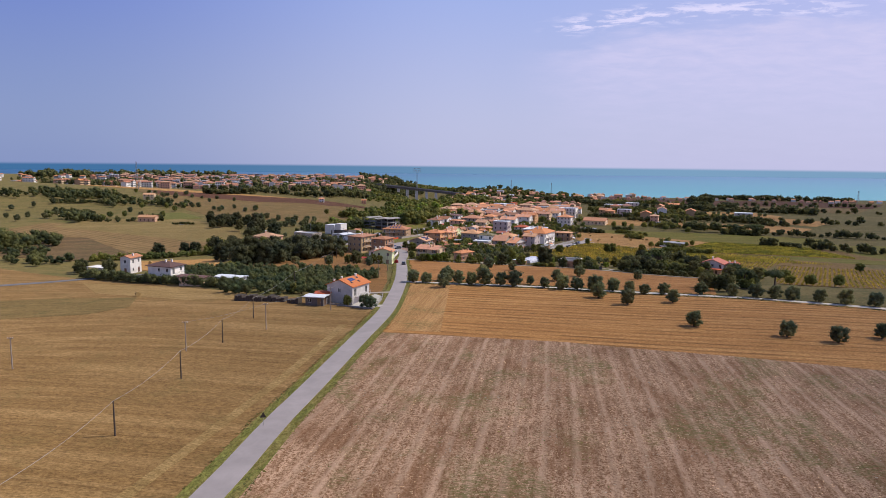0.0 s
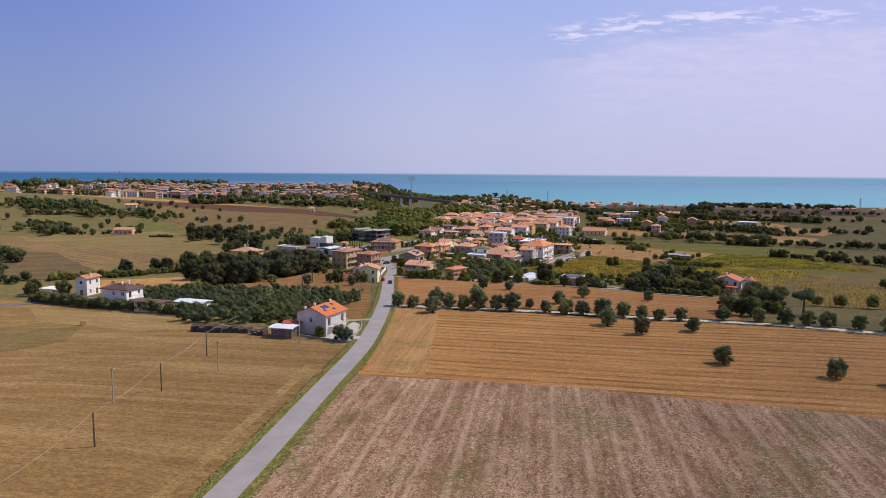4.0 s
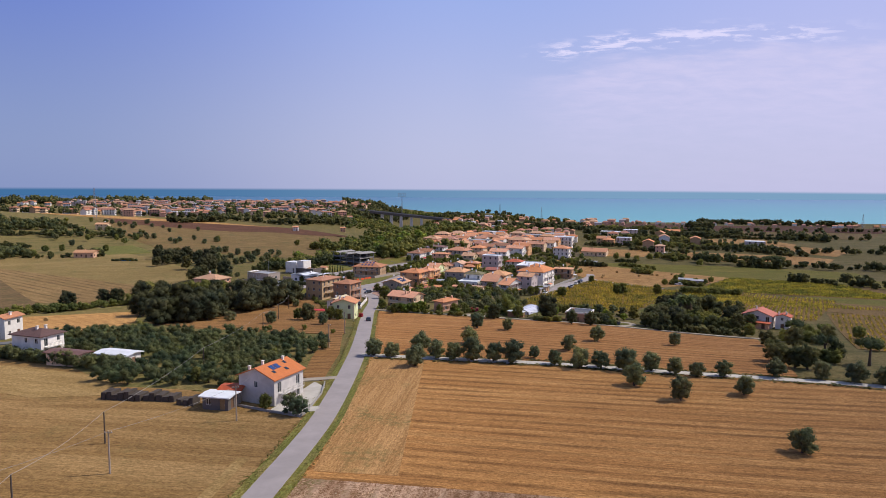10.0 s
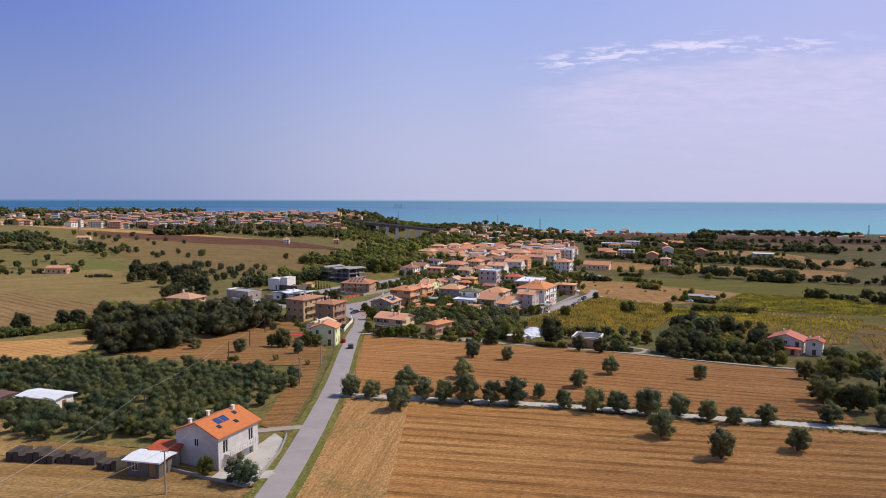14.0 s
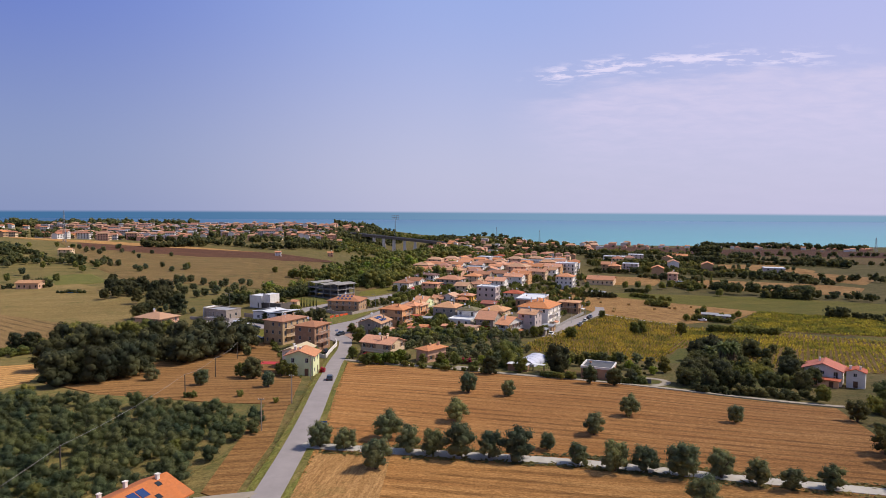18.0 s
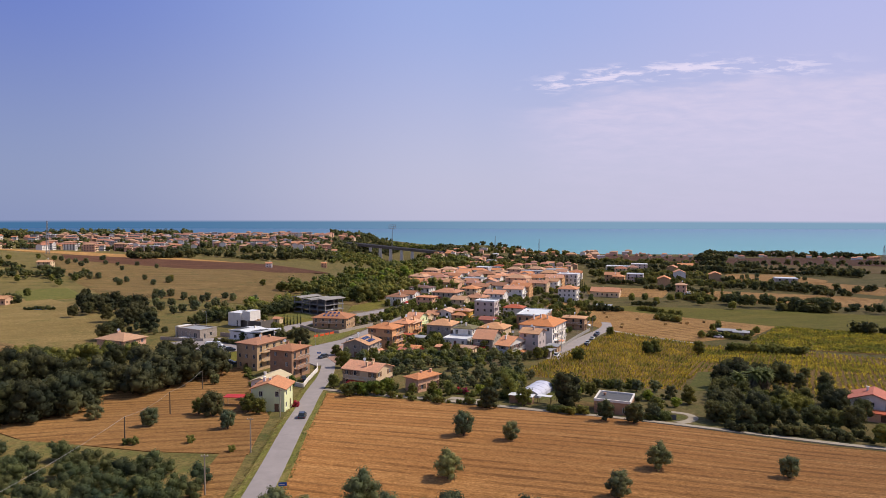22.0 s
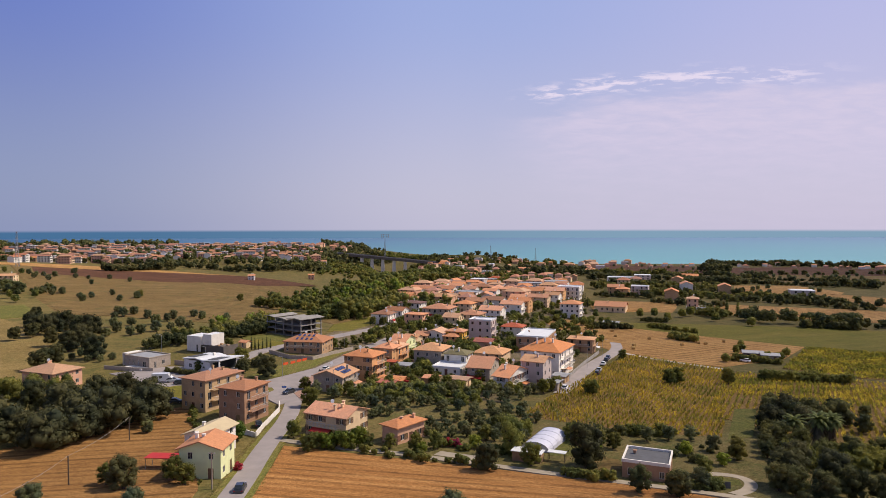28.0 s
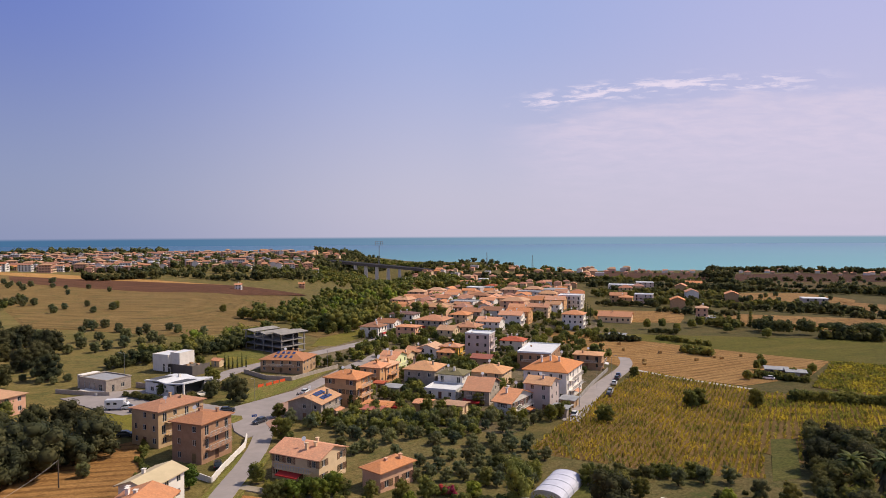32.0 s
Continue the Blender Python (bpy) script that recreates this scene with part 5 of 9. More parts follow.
house("white and pink gabled house", 19.9, 554.4, -20, 12.7, 11.0, 5.6, "gable", M_WHITE, M_TILE, pitch=0.34)
house("terraced salmon house with white gable wall", 33.5, 579.0, -20, 12.9, 9.9, 6.2, "gable", M_WHITE, M_TILE, pitch=0.34, chimneys=2)
house("white house with brown tiled gable roof", 24.0, 609.4, -20, 13.1, 11.0, 5.4, "gable", M_WHITE, M_TILE_B, pitch=0.32)
house("grey house with brown tiled roof", 11.9, 604.2, -20, 12.3, 11.0, 5.2, "gable", M_STONE, M_TILE_B, pitch=0.32)
house("long ochre terrace house with clay roof", 39.2, 590.7, -20, 13.2, 11.0, 7.2, "gable", M_ORANGE, M_TILE, floors=3, pitch=0.3)
house("ochre and white terrace house with balconies", 54.6, 620.3, -20, 12.9, 11.0, 7.2, "gable", M_CREAM, M_TILE, floors=3, pitch=0.3, balcony="f")
house("white-fronted terrace house with pale clay roof", 68.0, 650.2, -20, 10.0, 11.0, 6.6, "gable", M_WHITE, M_TILE_P, pitch=0.3)
house("long orange-roofed terrace house", 55.8, 686.6, -20, 20.6, 14.3, 6.0, "gable", M_CREAM, M_TILE_N, pitch=0.26)
house("ochre terrace house with tiled roof", 74.0, 680.4, -20, 13.9, 12.1, 7.0, "gable", M_ORANGE, M_TILE, floors=3, balcony="f")
house("tall white apartment block with balconies", 86.7, 691.7, -20, 16.8, 13.2, 9.5, "flat", M_WHITE, M_SHEET, floors=3, balcony="fr")
house("white flat-roofed house with grey roof terraces", 64.1, 762.5, -20, 20.9, 14.3, 6.0, "flat", M_WHITE, M_GREYROOF)
house("pale grey block with vaulted metal roof", 90.0, 794.7, -20, 20.3, 14.3, 5.5, "hip", M_WHITE, M_GREYROOF, pitch=0.15)
house("cream house with orange clay roof", 39.5, 697.7, -20, 13.4, 11.0, 5.6, "hip", M_CREAM, M_TILE_N)
house("white terraced villa with grey flat roofs", 7.0, 669.2, -20, 17.4, 14.3, 5.6, "flat", M_WHITE, M_GREYROOF, balcony="f")
house("house with brown clay hip roof", 20.5, 731.2, -20, 15.2, 11.0, 5.0, "hip", M_BRICK, M_TILE_B)
house("grey house with pale hip roof", 32.4, 757.5, -20, 13.2, 9.9, 5.0, "hip", M_LILAC, M_TILE_P)
house("dark grey apartment block with flat roof", 23.7, 823.6, -20, 23.1, 13.2, 5.5, "flat", M_BROWNCONC, M_GREYROOF, balcony="f")
house("cottage with bright orange-red roof", 37.4, 859.8, -20, 14.4, 11.0, 4.0, "hip", M_CREAM, M_TILE_R)
house("cream gabled house beside the yellow house", -8.9, 468.8, -20, 7.8, 8.8, 5.4, "gable", M_WHITE, M_TILE_P, axis="y")
house("orange-roofed wing beside the yellow house", -1.8, 466.3, -20, 6.2, 7.7, 4.2, "hip", M_ORANGE, M_TILE_N, chimneys=0)
house("cottage with new orange roof above the gardens", -14.9, 467.6, -20, 6.2, 7.7, 4.2, "gable", M_CREAM, M_TILE_N)
house("low house with pale tan roof", -19.4, 460.1, -20, 6.2, 8.8, 3.6, "gable", M_CREAM, M_TILE_P, floors=1)
house("white three-storey house with orange hip roof and open balconies", 69.3, 578.6, -20, 11.8, 11.0, 8.8, "hip", M_WHITE, M_TILE_N, floors=3, balcony="r", chimneys=1)
house("tall pink farmhouse with tiled hip roof", 153.5, 609.0, -20, 7.0, 6.3, 9, "hip", M_PINK, M_TILE_P, floors=3, group="outlying houses")
house("low white outbuilding with flat roof", 155.7, 608.3, -20, 11.7, 9.3, 3.4, "flat", M_WHITE, M_SHEET, floors=1, group="outlying houses")
house("long low farm building with orange roof", 101.8, 615.2, -20, 19.8, 13.8, 3.5, "gable", M_CREAM, M_TILE_N, floors=1, group="outlying houses")
house("lilac apartment house with flat roof", 151.5, 729.0, -20, 13.9, 11.0, 7, "flat", M_LILAC, M_SHEET, floors=3, balcony="f", group="outlying houses")
house("orange house among garden trees", 133.4, 714.4, -20, 10.2, 7.9, 6, "hip", M_ORANGE, M_TILE_N, group="outlying houses")
house("long white warehouse with flat roof", 171.7, 873.1, -20, 29.8, 14.8, 5, "flat", M_WHITE, M_SHEET, floors=1, group="outlying houses", chimneys=0)
house("low orange-roofed farmhouse among trees", 249.3, 893.7, -20, 16.3, 12.8, 5, "gable", M_PINK, M_TILE_N, group="outlying houses")
house("metal-roofed farm shed in the hay field", 126.4, 457.1, -20, 7.6, 6.3, 2.4, "gable", M_BROWNCONC, M_GREYROOF, floors=1, chimneys=0, pitch=0.15, group="farm sheds", name="farm_shed", category="shed")
house("low grey farm shed beside the hay field", 130.5, 450.4, -20, 6.3, 6.3, 2.6, "gable", M_STONE, M_GREYROOF, floors=1, chimneys=0, pitch=0.12, group="farm sheds", name="farm_shed", category="shed")
house("long dark field barn with grey roof", 86.3, 545.4, -20, 7.9, 6.3, 3, "gable", M_STONE, M_GREYROOF, floors=1, chimneys=0, pitch=0.15, group="farm sheds", name="farm_shed", category="shed")
house("flat-roofed brick bungalow with white parapet", 38.2, 301.1, -21, 8.6, 8.3, 3.6, "flat", M_BRICK_D, M_DARKROOF, floors=1, group="outlying houses")
house("pale yellow gabled house with orange tiled roof", -47.3, 298.5, -1, 8.0, 7.1, 6, "gable", M_LIME, M_TILE_N, axis="y", chimneys=3, group="outlying houses")
annexe = house("cream annexe with smooth sand-coloured roof", -52.3, 313.2, -14, 6.0, 9.6, 5.2, "gable", M_WHITE, M_SANDROOF, axis="y", chimneys=1, group="outlying houses")
house("three-storey tan brick apartment block with tiled roof", -68.4, 356.2, -25, 8.9, 13.6, 8.7, "hip", M_TAN, M_TILE_B, axis="y", floors=3, balcony="r", chimneys=2, pitch=0.22, group="brick blocks")
house("three-storey red-brown brick apartment block with balconies", -55.0, 343.2, -20, 8.0, 9.8, 8.8, "hip", M_BRICK_D, M_TILE_B, floors=3, balcony="r", chimneys=3, pitch=0.22, group="brick blocks")
house("brown house with solar panels on a hip roof", -59.8, 437.0, -9, 16.0, 12.5, 4.7, "hip", M_BRICK, M_TILE_B, solar="f", balcony="f", chimneys=2)
house("house with pale tiled hip roof behind dark trees", -128.7, 378.9, -20, 13.4, 10.5, 5.5, "hip", M_PINK, M_TILE_P, chimneys=2, group="outlying houses")
house("white house with dark brown hip roof", -118.6, 233.0, -16, 10.3, 7.1, 6, "hip", M_WHITE, M_TILE_D, chimneys=2, balcony="r", group="outlying houses")
house("low shed with brown roof beside the dark-roofed house", -102.2, 220.2, -15, 10.1, 4.0, 3, "gable", M_CREAM, M_TILE_D, floors=1, chimneys=0, pitch=0.12, group="farm sheds", name="farm_shed", category="shed")
house("white gabled house with orange roof beside the lane", -147.5, 261.0, -8, 4.6, 7.0, 6.6, "gable", M_WHITE, M_TILE_N, axis="y", group="outlying houses")
house("small white cottage at the far field edge", -203.7, 812.1, 10, 6.0, 6.3, 4.5, "gable", M_WHITE, M_TILE, group="hill farms")
house("reddish cottage beside the ravine woods", -172.7, 933.3, 10, 6.5, 6.3, 5, "gable", M_PINK, M_TILE, group="hill farms")
house("white-roofed farm shed in the olive grove", -88.2, 218.1, -14, 9.1, 4.7, 3, "gable", M_WHITE, M_SHEET, floors=1, chimneys=0, pitch=0.14, group="farm sheds", name="farm_shed", category="shed")
house("low white-roofed shed beside the farmhouse", -50.1, 185.3, -9, 5.4, 3.5, 2.6, "gable", M_BROWNCONC, M_SHEET, floors=1, chimneys=0, pitch=0.1, group="farm sheds", name="farm_shed", category="shed")
house("red-tiled lean-to behind the farmhouse", -49.1, 189.7, 2, 3.8, 3.5, 2.8, "gable", M_STONE, M_TILE_R, floors=1, chimneys=0, pitch=0.12, group="farm sheds", name="farm_shed", category="shed")
house("low red-roofed outbuilding in a yard", 12.0, 456.2, -20, 7.4, 6.3, 3.5, "gable", M_PINK, M_TILE_R, floors=1, chimneys=0)
house("tan garden shed with flat roof", 1.5, 383.4, -22, 5.9, 4.6, 2.8, "gable", M_CREAM, M_TILE_P, floors=1, chimneys=0, pitch=0.15, group="garden sheds", name="garden_shed", category="shed")
house("brown garden shed with tiled roof", -7.7, 386.6, -16, 4.1, 4.6, 2.5, "gable", M_BRICK, M_TILE, floors=1, chimneys=0, pitch=0.15, group="garden sheds", name="garden_shed", category="shed")
house("orange-roofed outbuilding in a village garden", -19.9, 382.0, -16, 7.8, 5.6, 2.8, "gable", M_CREAM, M_TILE_N, floors=1, chimneys=0, pitch=0.15, group="garden sheds", name="garden_shed", category="shed")
house("grey garage beside the village street", 31.2, 381.3, -27, 4.0, 4.7, 2.6, "gable", M_STONE, M_GREYROOF, floors=1, chimneys=0, pitch=0.15, group="garden sheds", name="garden_shed", category="shed")
house("striped red and white lean-to in a garden", -21.0, 378.5, -19, 5.3, 5.3, 2.6, "gable", M_STONE, M_TILE_R, floors=1, chimneys=0, pitch=0.12, group="garden sheds", name="garden_shed", category="shed")
house("red sheet garden shelter", -15.1, 381.1, -17, 3.7, 3.8, 2.4, "flat", M_STONE, M_REDSHEET, floors=1, chimneys=0, group="garden sheds", name="garden_shed", category="shed")
house("white garage terrace below the mossy roof", -2.0, 405.5, -19, 10.3, 9.1, 2.9, "flat", M_WHITE, M_SHEET, floors=1, chimneys=0, group="garden sheds", name="garden_shed", category="shed")
house("red-roofed shed between village houses", -23.0, 410.8, -20, 2.8, 3.1, 2.8, "gable", M_STONE, M_TILE_R, floors=1, chimneys=0, pitch=0.15, group="garden sheds", name="garden_shed", category="shed")
house("grey shed between village houses", -17.9, 405.8, -19, 4.4, 4.6, 2.8, "gable", M_STONE, M_GREYROOF, floors=1, chimneys=0, pitch=0.15, group="garden sheds", name="garden_shed", category="shed")
house("low grey sheds beside the village street", 35.3, 393.1, -26, 3.9, 5.0, 2.4, "gable", M_BRICK, M_GREYROOF, floors=1, chimneys=0, pitch=0.12, group="garden sheds", name="garden_shed", category="shed")
house("olive-green gabled house with new orange roof", -21.9, 440.4, -19, 6.5, 11.0, 6, "gable", M_LIME, M_TILE_N, chimneys=1)
house("tan house with pale hip roof", -23.7, 427.7, -21, 6.6, 9.9, 5.5, "hip", M_ORANGE, M_TILE_P, balcony="r", chimneys=2)

# ---- red-roofed farmhouse in the eastern trees ----
house("white farmhouse with broad red gable roof", 105.0, 307.0, -33, 9.6, 8.0, 4.7, "gable", M_WHITE, M_TILE_R, axis="y", pitch=0.36, over=0.7, chimneys=1, balcony="f", group="outlying houses")
house("white porch wing with red roof and tall chimneys", 111.2, 301.6, -33, 4.6, 4.6, 4.6, "gable", M_WHITE, M_TILE_R, axis="y", pitch=0.34, over=0.4, chimneys=2, group="outlying houses")
house("low garden wing with red sheet roof", 102.4, 301.6, -33, 7.0, 2.6, 2.2, "gable", M_PINK, M_TILE_R, floors=1, chimneys=0, pitch=0.15, group="outlying houses")
house("low farmhouse with pale tiled roof on the hillside", -262.0, 496.0, 4, 13.0, 8.0, 3.6, "gable", M_PINK, M_TILE_P, floors=1, group="hill farms")
house("tan farmhouse on the dry hillside", -362.0, 692.0, 8, 11.0, 8.0, 5.0, "gable", M_CREAM, M_TILE_P, group="hill farms")

shelter = thing("carport", -161.5, 262.0, -14, "white flat-roofed shelter beside the lane", "carport")
s = Shape()
s.box(-4.2, 4.2, -3.0, 3.0, 2.5, 2.65)
part("canopy", s, M_WHITE, shelter)
s = Shape()
s.box(-4.0, 4.0, 2.6, 2.8, -0.4, 2.496)
part("wall", s, M_WHITE, shelter)
for px in (-3.9, 0, 3.9):
    s = Shape()
    s.box(px - 0.12, px + 0.12, -2.8, -2.56, -0.4, 2.496)
    part("post", s, M_WHITE, shelter)
# ---- farmhouse by the road ----
farm = house("white two-storey farmhouse with orange tiled roof", -42.2, 192.8, -21.6, 8.8, 9.4, 6.2, "gable", M_PLASTER, M_TILE_O, axis="y", pitch=0.4, over=0.45, chimneys=0, balcony="r", shutters=False, sides="fr", few="f", group="outlying houses", z=-0.05)
for cx, cy, m in ((1.5, -1.6, M_SOLAR), (1.5, -0.2, M_SOLAR), (2.7, -2.6, M_GLASS), (3.0, 1.0, M_GLASS), (1.2, 2.6, M_GLASS)):
    s = Shape()
    s.box(*((-0.75, 0.75, -0.6, 0.6) if m == M_SOLAR else (-0.42, 0.42, -0.36, 0.36)), 0, 0.06)
    p = part("roof_panel" if m == M_SOLAR else "skylight", s, m, farm, "blue roof solar collector" if m == M_SOLAR else "small roof skylight", at=(cx, cy, 6.2 + 0.4 * (4.2 - cx) + 0.28))
    p.rotation_euler = (0, math.atan(0.4), 0)
for cx, cy, ct in ((-3.4, -2.6, 7.5), (-3.2, 1.2, 7.7), (0.4, 3.2, 8.6)):
    s = Shape()
    s.box(cx - 0.22, cx + 0.22, cy - 0.22, cy + 0.22, 6.2, ct)
    s.box(cx - 0.3, cx + 0.3, cy - 0.3, cy + 0.3, ct, ct + 0.1)
    part("chimney", s, M_WHITE, farm)
s = Shape()
s.box(4.2, 7.4, -2.5, 3.6, -0.6, 0.9)
part("terrace", s, M_WHITE, farm, "raised white terrace beside the house")


def fence_wall(name, pts, h, thick, mat, label, category="wall"):
    """A low wall that steps with the ground."""
    t = thing(name, *pts[0], label=label, category=category)
    base = Vector(t.location)
    s = Shape()
    for a, b in zip(pts, pts[1:]):
        n = max(1, int(math.dist(a, b) / 3))
        for k in range(n):
            p = [a[i] + (b[i] - a[i]) * k / n for i in (0, 1)]
            q = [a[i] + (b[i] - a[i]) * (k + 1) / n for i in (0, 1)]
            d = Vector((q[0] - p[0], q[1] - p[1])).normalized() * thick / 2
            z = max(ground(*p), ground(*q))
            c = [(p[0] + d.y, p[1] - d.x), (q[0] + d.y, q[1] - d.x), (q[0] - d.y, q[1] + d.x), (p[0] - d.y, p[1] + d.x)]
            lo = [(x - base.x, y - base.y, z - 0.8 - base.z) for x, y in c]
            hi = [(x - base.x, y - base.y, z + h - base.z) for x, y in c]
            s.poly(hi), s.poly(lo[::-1])
            for i in range(4):
                s.poly((lo[i], lo[(i + 1) % 4], hi[(i + 1) % 4], hi[i]))
    part("masonry", s, mat, t)
    return t


fence_wall("garden_wall", [(-47.5, 186.5), (-40, 183.2), (-33.2, 180.6), (-32.6, 184), (-32.4, 195), (-33.5, 203)], 0.45, 0.2, M_CONC, "low concrete garden wall round the farmhouse")
fence_wall("roadside_wall", [(-46.5, 326), (-47.2, 334), (-47.7, 350), (-49.5, 357)], 1.1, 0.25, M_WHITE, "white roadside wall below the brick blocks")
fence_wall("yard_wall", [(-57, 328), (-53.6, 331), (-46.5, 326)], 1.0, 0.22, M_WHITE, "pale yard wall beside the brick blocks")
fence_wall("retaining_wall", [(-73.5, 428.7), (-63.4, 420.6), (-54.4, 419.8), (-48.8, 432), (-43, 443.7)], 1.3, 0.3, M_STONE, "stone retaining wall below the solar-roofed house")
fence_wall("street_wall", [(33, 384), (49, 427), (61, 457)], 1.2, 0.25, M_CONC, "concrete wall along the village street")
patch("farm_yard", [(-40, 184), (-33.2, 181.5), (-32.8, 200), (-36, 204)], M_GRAVEL, "pale paved yard of the farmhouse", category="yard", lift=0.06)
lane("driveway", [(-36, 185), (-33, 185), (-30, 186)], 3.0, M_GRAVEL, "pale driveway from farmhouse to road", lift=0.1, category="driveway")
lane("driveway_upper", [(-40, 205), (-34, 207), (-31, 208)], 2.2, M_DIRT, "short pale driveway at the grove edge", lift=0.1, category="driveway")
patch("villa_forecourt", [(-119, 395), (-103, 404), (-84, 404), (-78, 388), (-90, 376), (-98, 380)], M_ROAD, "pale paved forecourt of the modern villas", category="yard", lift=0.1)
patch("villa_lawn", [(-97, 378), (-89, 374), (-70, 378), (-66, 366), (-85, 358)], M_MEADOW, "green lawn beside the villas", category="lawn", lift=0.06)
patch("verge_lawn", [(-70, 391), (-63, 388), (-57, 396.5), (-51.8, 407), (-44.8, 437), (-44, 446), (-54, 419), (-64, 408)], M_VERGE, "mown grass bank below the upper road", category="lawn", lift=0.06)
patch("roundabout_island", [(-65, 371), (-61, 377), (-57.3, 376.6), (-55.8, 373.4), (-57, 369.5), (-61, 367.4)], M_VERGE, "grassy island at the road bend", category="lawn", lift=0.2)
patch("terracotta_pavement", [(-51.5, 389.3), (-47.7, 394.6), (-46, 380.9), (-47.8, 377)], M_PAVE, "reddish paved footway at the junction", category="pavement", lift=0.24)
patch("terracotta_footway", [(-47.8, 376.9), (-46, 380.8), (-43.3, 359.8), (-48.6, 369.8)], M_PAVE, "reddish paved footway beside the road", category="pavement", lift=0.24)
patch("villa_garden", [(-97.8, 467.8), (-80.7, 473.7), (-74.9, 458.4), (-82.5, 441), (-89, 446)], M_LAWN, "green garden behind the white cubic villa", category="lawn", lift=0.06)
patch("villa_slope", [(-92, 440), (-72, 436), (-66, 452), (-88, 458)], M_MEADOW, "green slope behind the villas", category="lawn", lift=0.06)


def stack(x, y, turn, length, width, h, label):
    t = thing("wood_stack", x, y, turn, label, "stack", "netted stacks")
    rnd = random.Random(int(x * 10))
    n = int(length / 1.25)
    for k in range(n):
        s = Shape()
        hh = h * rnd.uniform(0.5, 1.05)
        x0 = -length / 2 + length * k / n
        x1 = x0 + length / n * rnd.uniform(0.72, 0.97)
        j = [rnd.uniform(-0.12, 0.12) for _ in range(8)]
        lo = [(x0, -width / 2, -0.3), (x1, -width / 2, -0.3), (x1, width / 2, -0.3), (x0, width / 2, -0.3)]
        hi = [(x0 + j[0], -width / 2 + 0.1, hh + j[1]), (x1 + j[2], -width / 2 + 0.1, hh + j[3]), (x1, width / 2, hh + j[4]), (x0, width / 2, hh + j[5])]
        s.poly(hi), s.poly(lo[::-1])
        for i in range(4):
            s.poly((lo[i], lo[(i + 1) % 4], hi[(i + 1) % 4], hi[i]))
        part("crate", s, M_STACK, t)


stack(-71.5, 190, -8, 9, 3, 1.9, "dark netted timber stack at the field edge")
stack(-63.5, 189.5, -6, 7, 3, 1.5, "dark covered stack at the field edge")
stack(-57.0, 187, -10, 3.8, 2.6, 2.0, "crates under dark netting beside the shed")

# ---- olive grove beside the farmhouse ----
GROVE = [(-133, 256), (-109, 227), (-81, 200), (-52, 198), (-46, 206), (-41.5, 224), (-40, 250), (-67, 254), (-121, 275)]


def inside(x, y, ring):
    return all((b[0] - a[0]) * (y - a[1]) - (b[1] - a[1]) * (x - a[0]) >= 0 for a, b in zip(ring, ring[1:] + ring[:1]))


def clear_of(x, y, holes):
    return all(math.hypot((x - h[0]) / h[2], (y - h[1]) / h[2]) > 1 for h in holes)


rows = random.Random(5)
for i in range(-26, 26):
    for j in range(-14, 16):
        u, v = i * 4.6 + rows.uniform(-0.6, 0.6), j * 4.9 + rows.uniform(-0.5, 0.5)
        gx, gy = -85 + u * 0.88 + v * 0.47, 232 - u * 0.47 + v * 0.88
        if inside(gx, gy, GROVE) and clear_of(gx, gy, [(-88, 218, 7.5), (-102, 220, 8), (-118.6, 233, 8), (-42, 194.3, 8), (-50, 188, 7)]) and rows.random() > 0.05:
            plant("grove", gx, gy, rows.uniform(0.94, 1.26), "grey-green olive tree in the farm grove", "grove olives", "olive_tree")

# ---- poles, wires, signs ----
def pole(x, y, h, mat, label, arms=0, group="line poles", name="utility_pole"):
    t = thing(name, x, y, 0, label, "pole", group)
    s = Shape()
    s.tube((0, 0, -0.6), (0, 0, h), 0.15, 0.10, 8)
    part("post", s, mat, t)
    for k in range(arms):
        a = Shape()
        a.box(-0.6, 0.6, -0.05, 0.05, h - 0.35 - 0.5 * k, h - 0.25 - 0.5 * k)
        part("crossarm", a, mat, t)
        for q in (-0.5, 0.5):
            i = Shape()
            i.tube((q, 0, h - 0.25 - 0.5 * k), (q, 0, h - 0.07 - 0.5 * k), 0.05, 0.04, 6)
            part("insulator", i, M_WHITE, t)
    return Vector((x, y, ground(x, y) + h))


def wire(a, b, sag, label, r=0.03):
    pts = [a.lerp(b, k / 14) - Vector((0, 0, sag * 4 * (k / 14) * (1 - k / 14))) for k in range(15)]
    s = Shape()
    for p, q in zip(pts, pts[1:]):
        s.tube(p, q, r, r, 4)
    ob = new("overhead_wire", s.mesh("overhead_wire", M_WIRE))
    return tagged(ob, label, "wire", "overhead wires")


line_a = [pole(x, y, 5.4, M_POLE, "dark wooden telephone pole in the stubble") for x, y in ((-54.5, 62), (-56.3, 90), (-58.5, 116.4), (-60.6, 141.7), (-62, 165.8), (-64.3, 212), (-66.6, 263.5), (-69.6, 290), (-75, 322.5))]
for a, b in zip(line_a, line_a[1:]):
    wire(a, b, 0.7, "thin sagging telephone wire over the field")
for x, y in ((-96, 122), (-65.8, 134.4), (-54.8, 154.4), (-44.2, 177.9), (-40.2, 238), (-40, 259.5), (-42.6, 288.5)):
    pole(x, y, 6.6, M_POLE_P, "pale slender concrete power pole", 1, "power poles")
fields = [Vector((x, y, ground(x, y) + 6.5)) for x, y in ((-65.8, 134.4), (-54.8, 154.4), (-44.2, 177.9))]
for a, b in zip(fields, fields[1:]):
    wire(a, b, 0.5, "thin power wire between pale poles", 0.02)
wire(fields[-1], Vector((-45.5, 191, 6)), 0.3, "thin power wire to the farmhouse", 0.02)


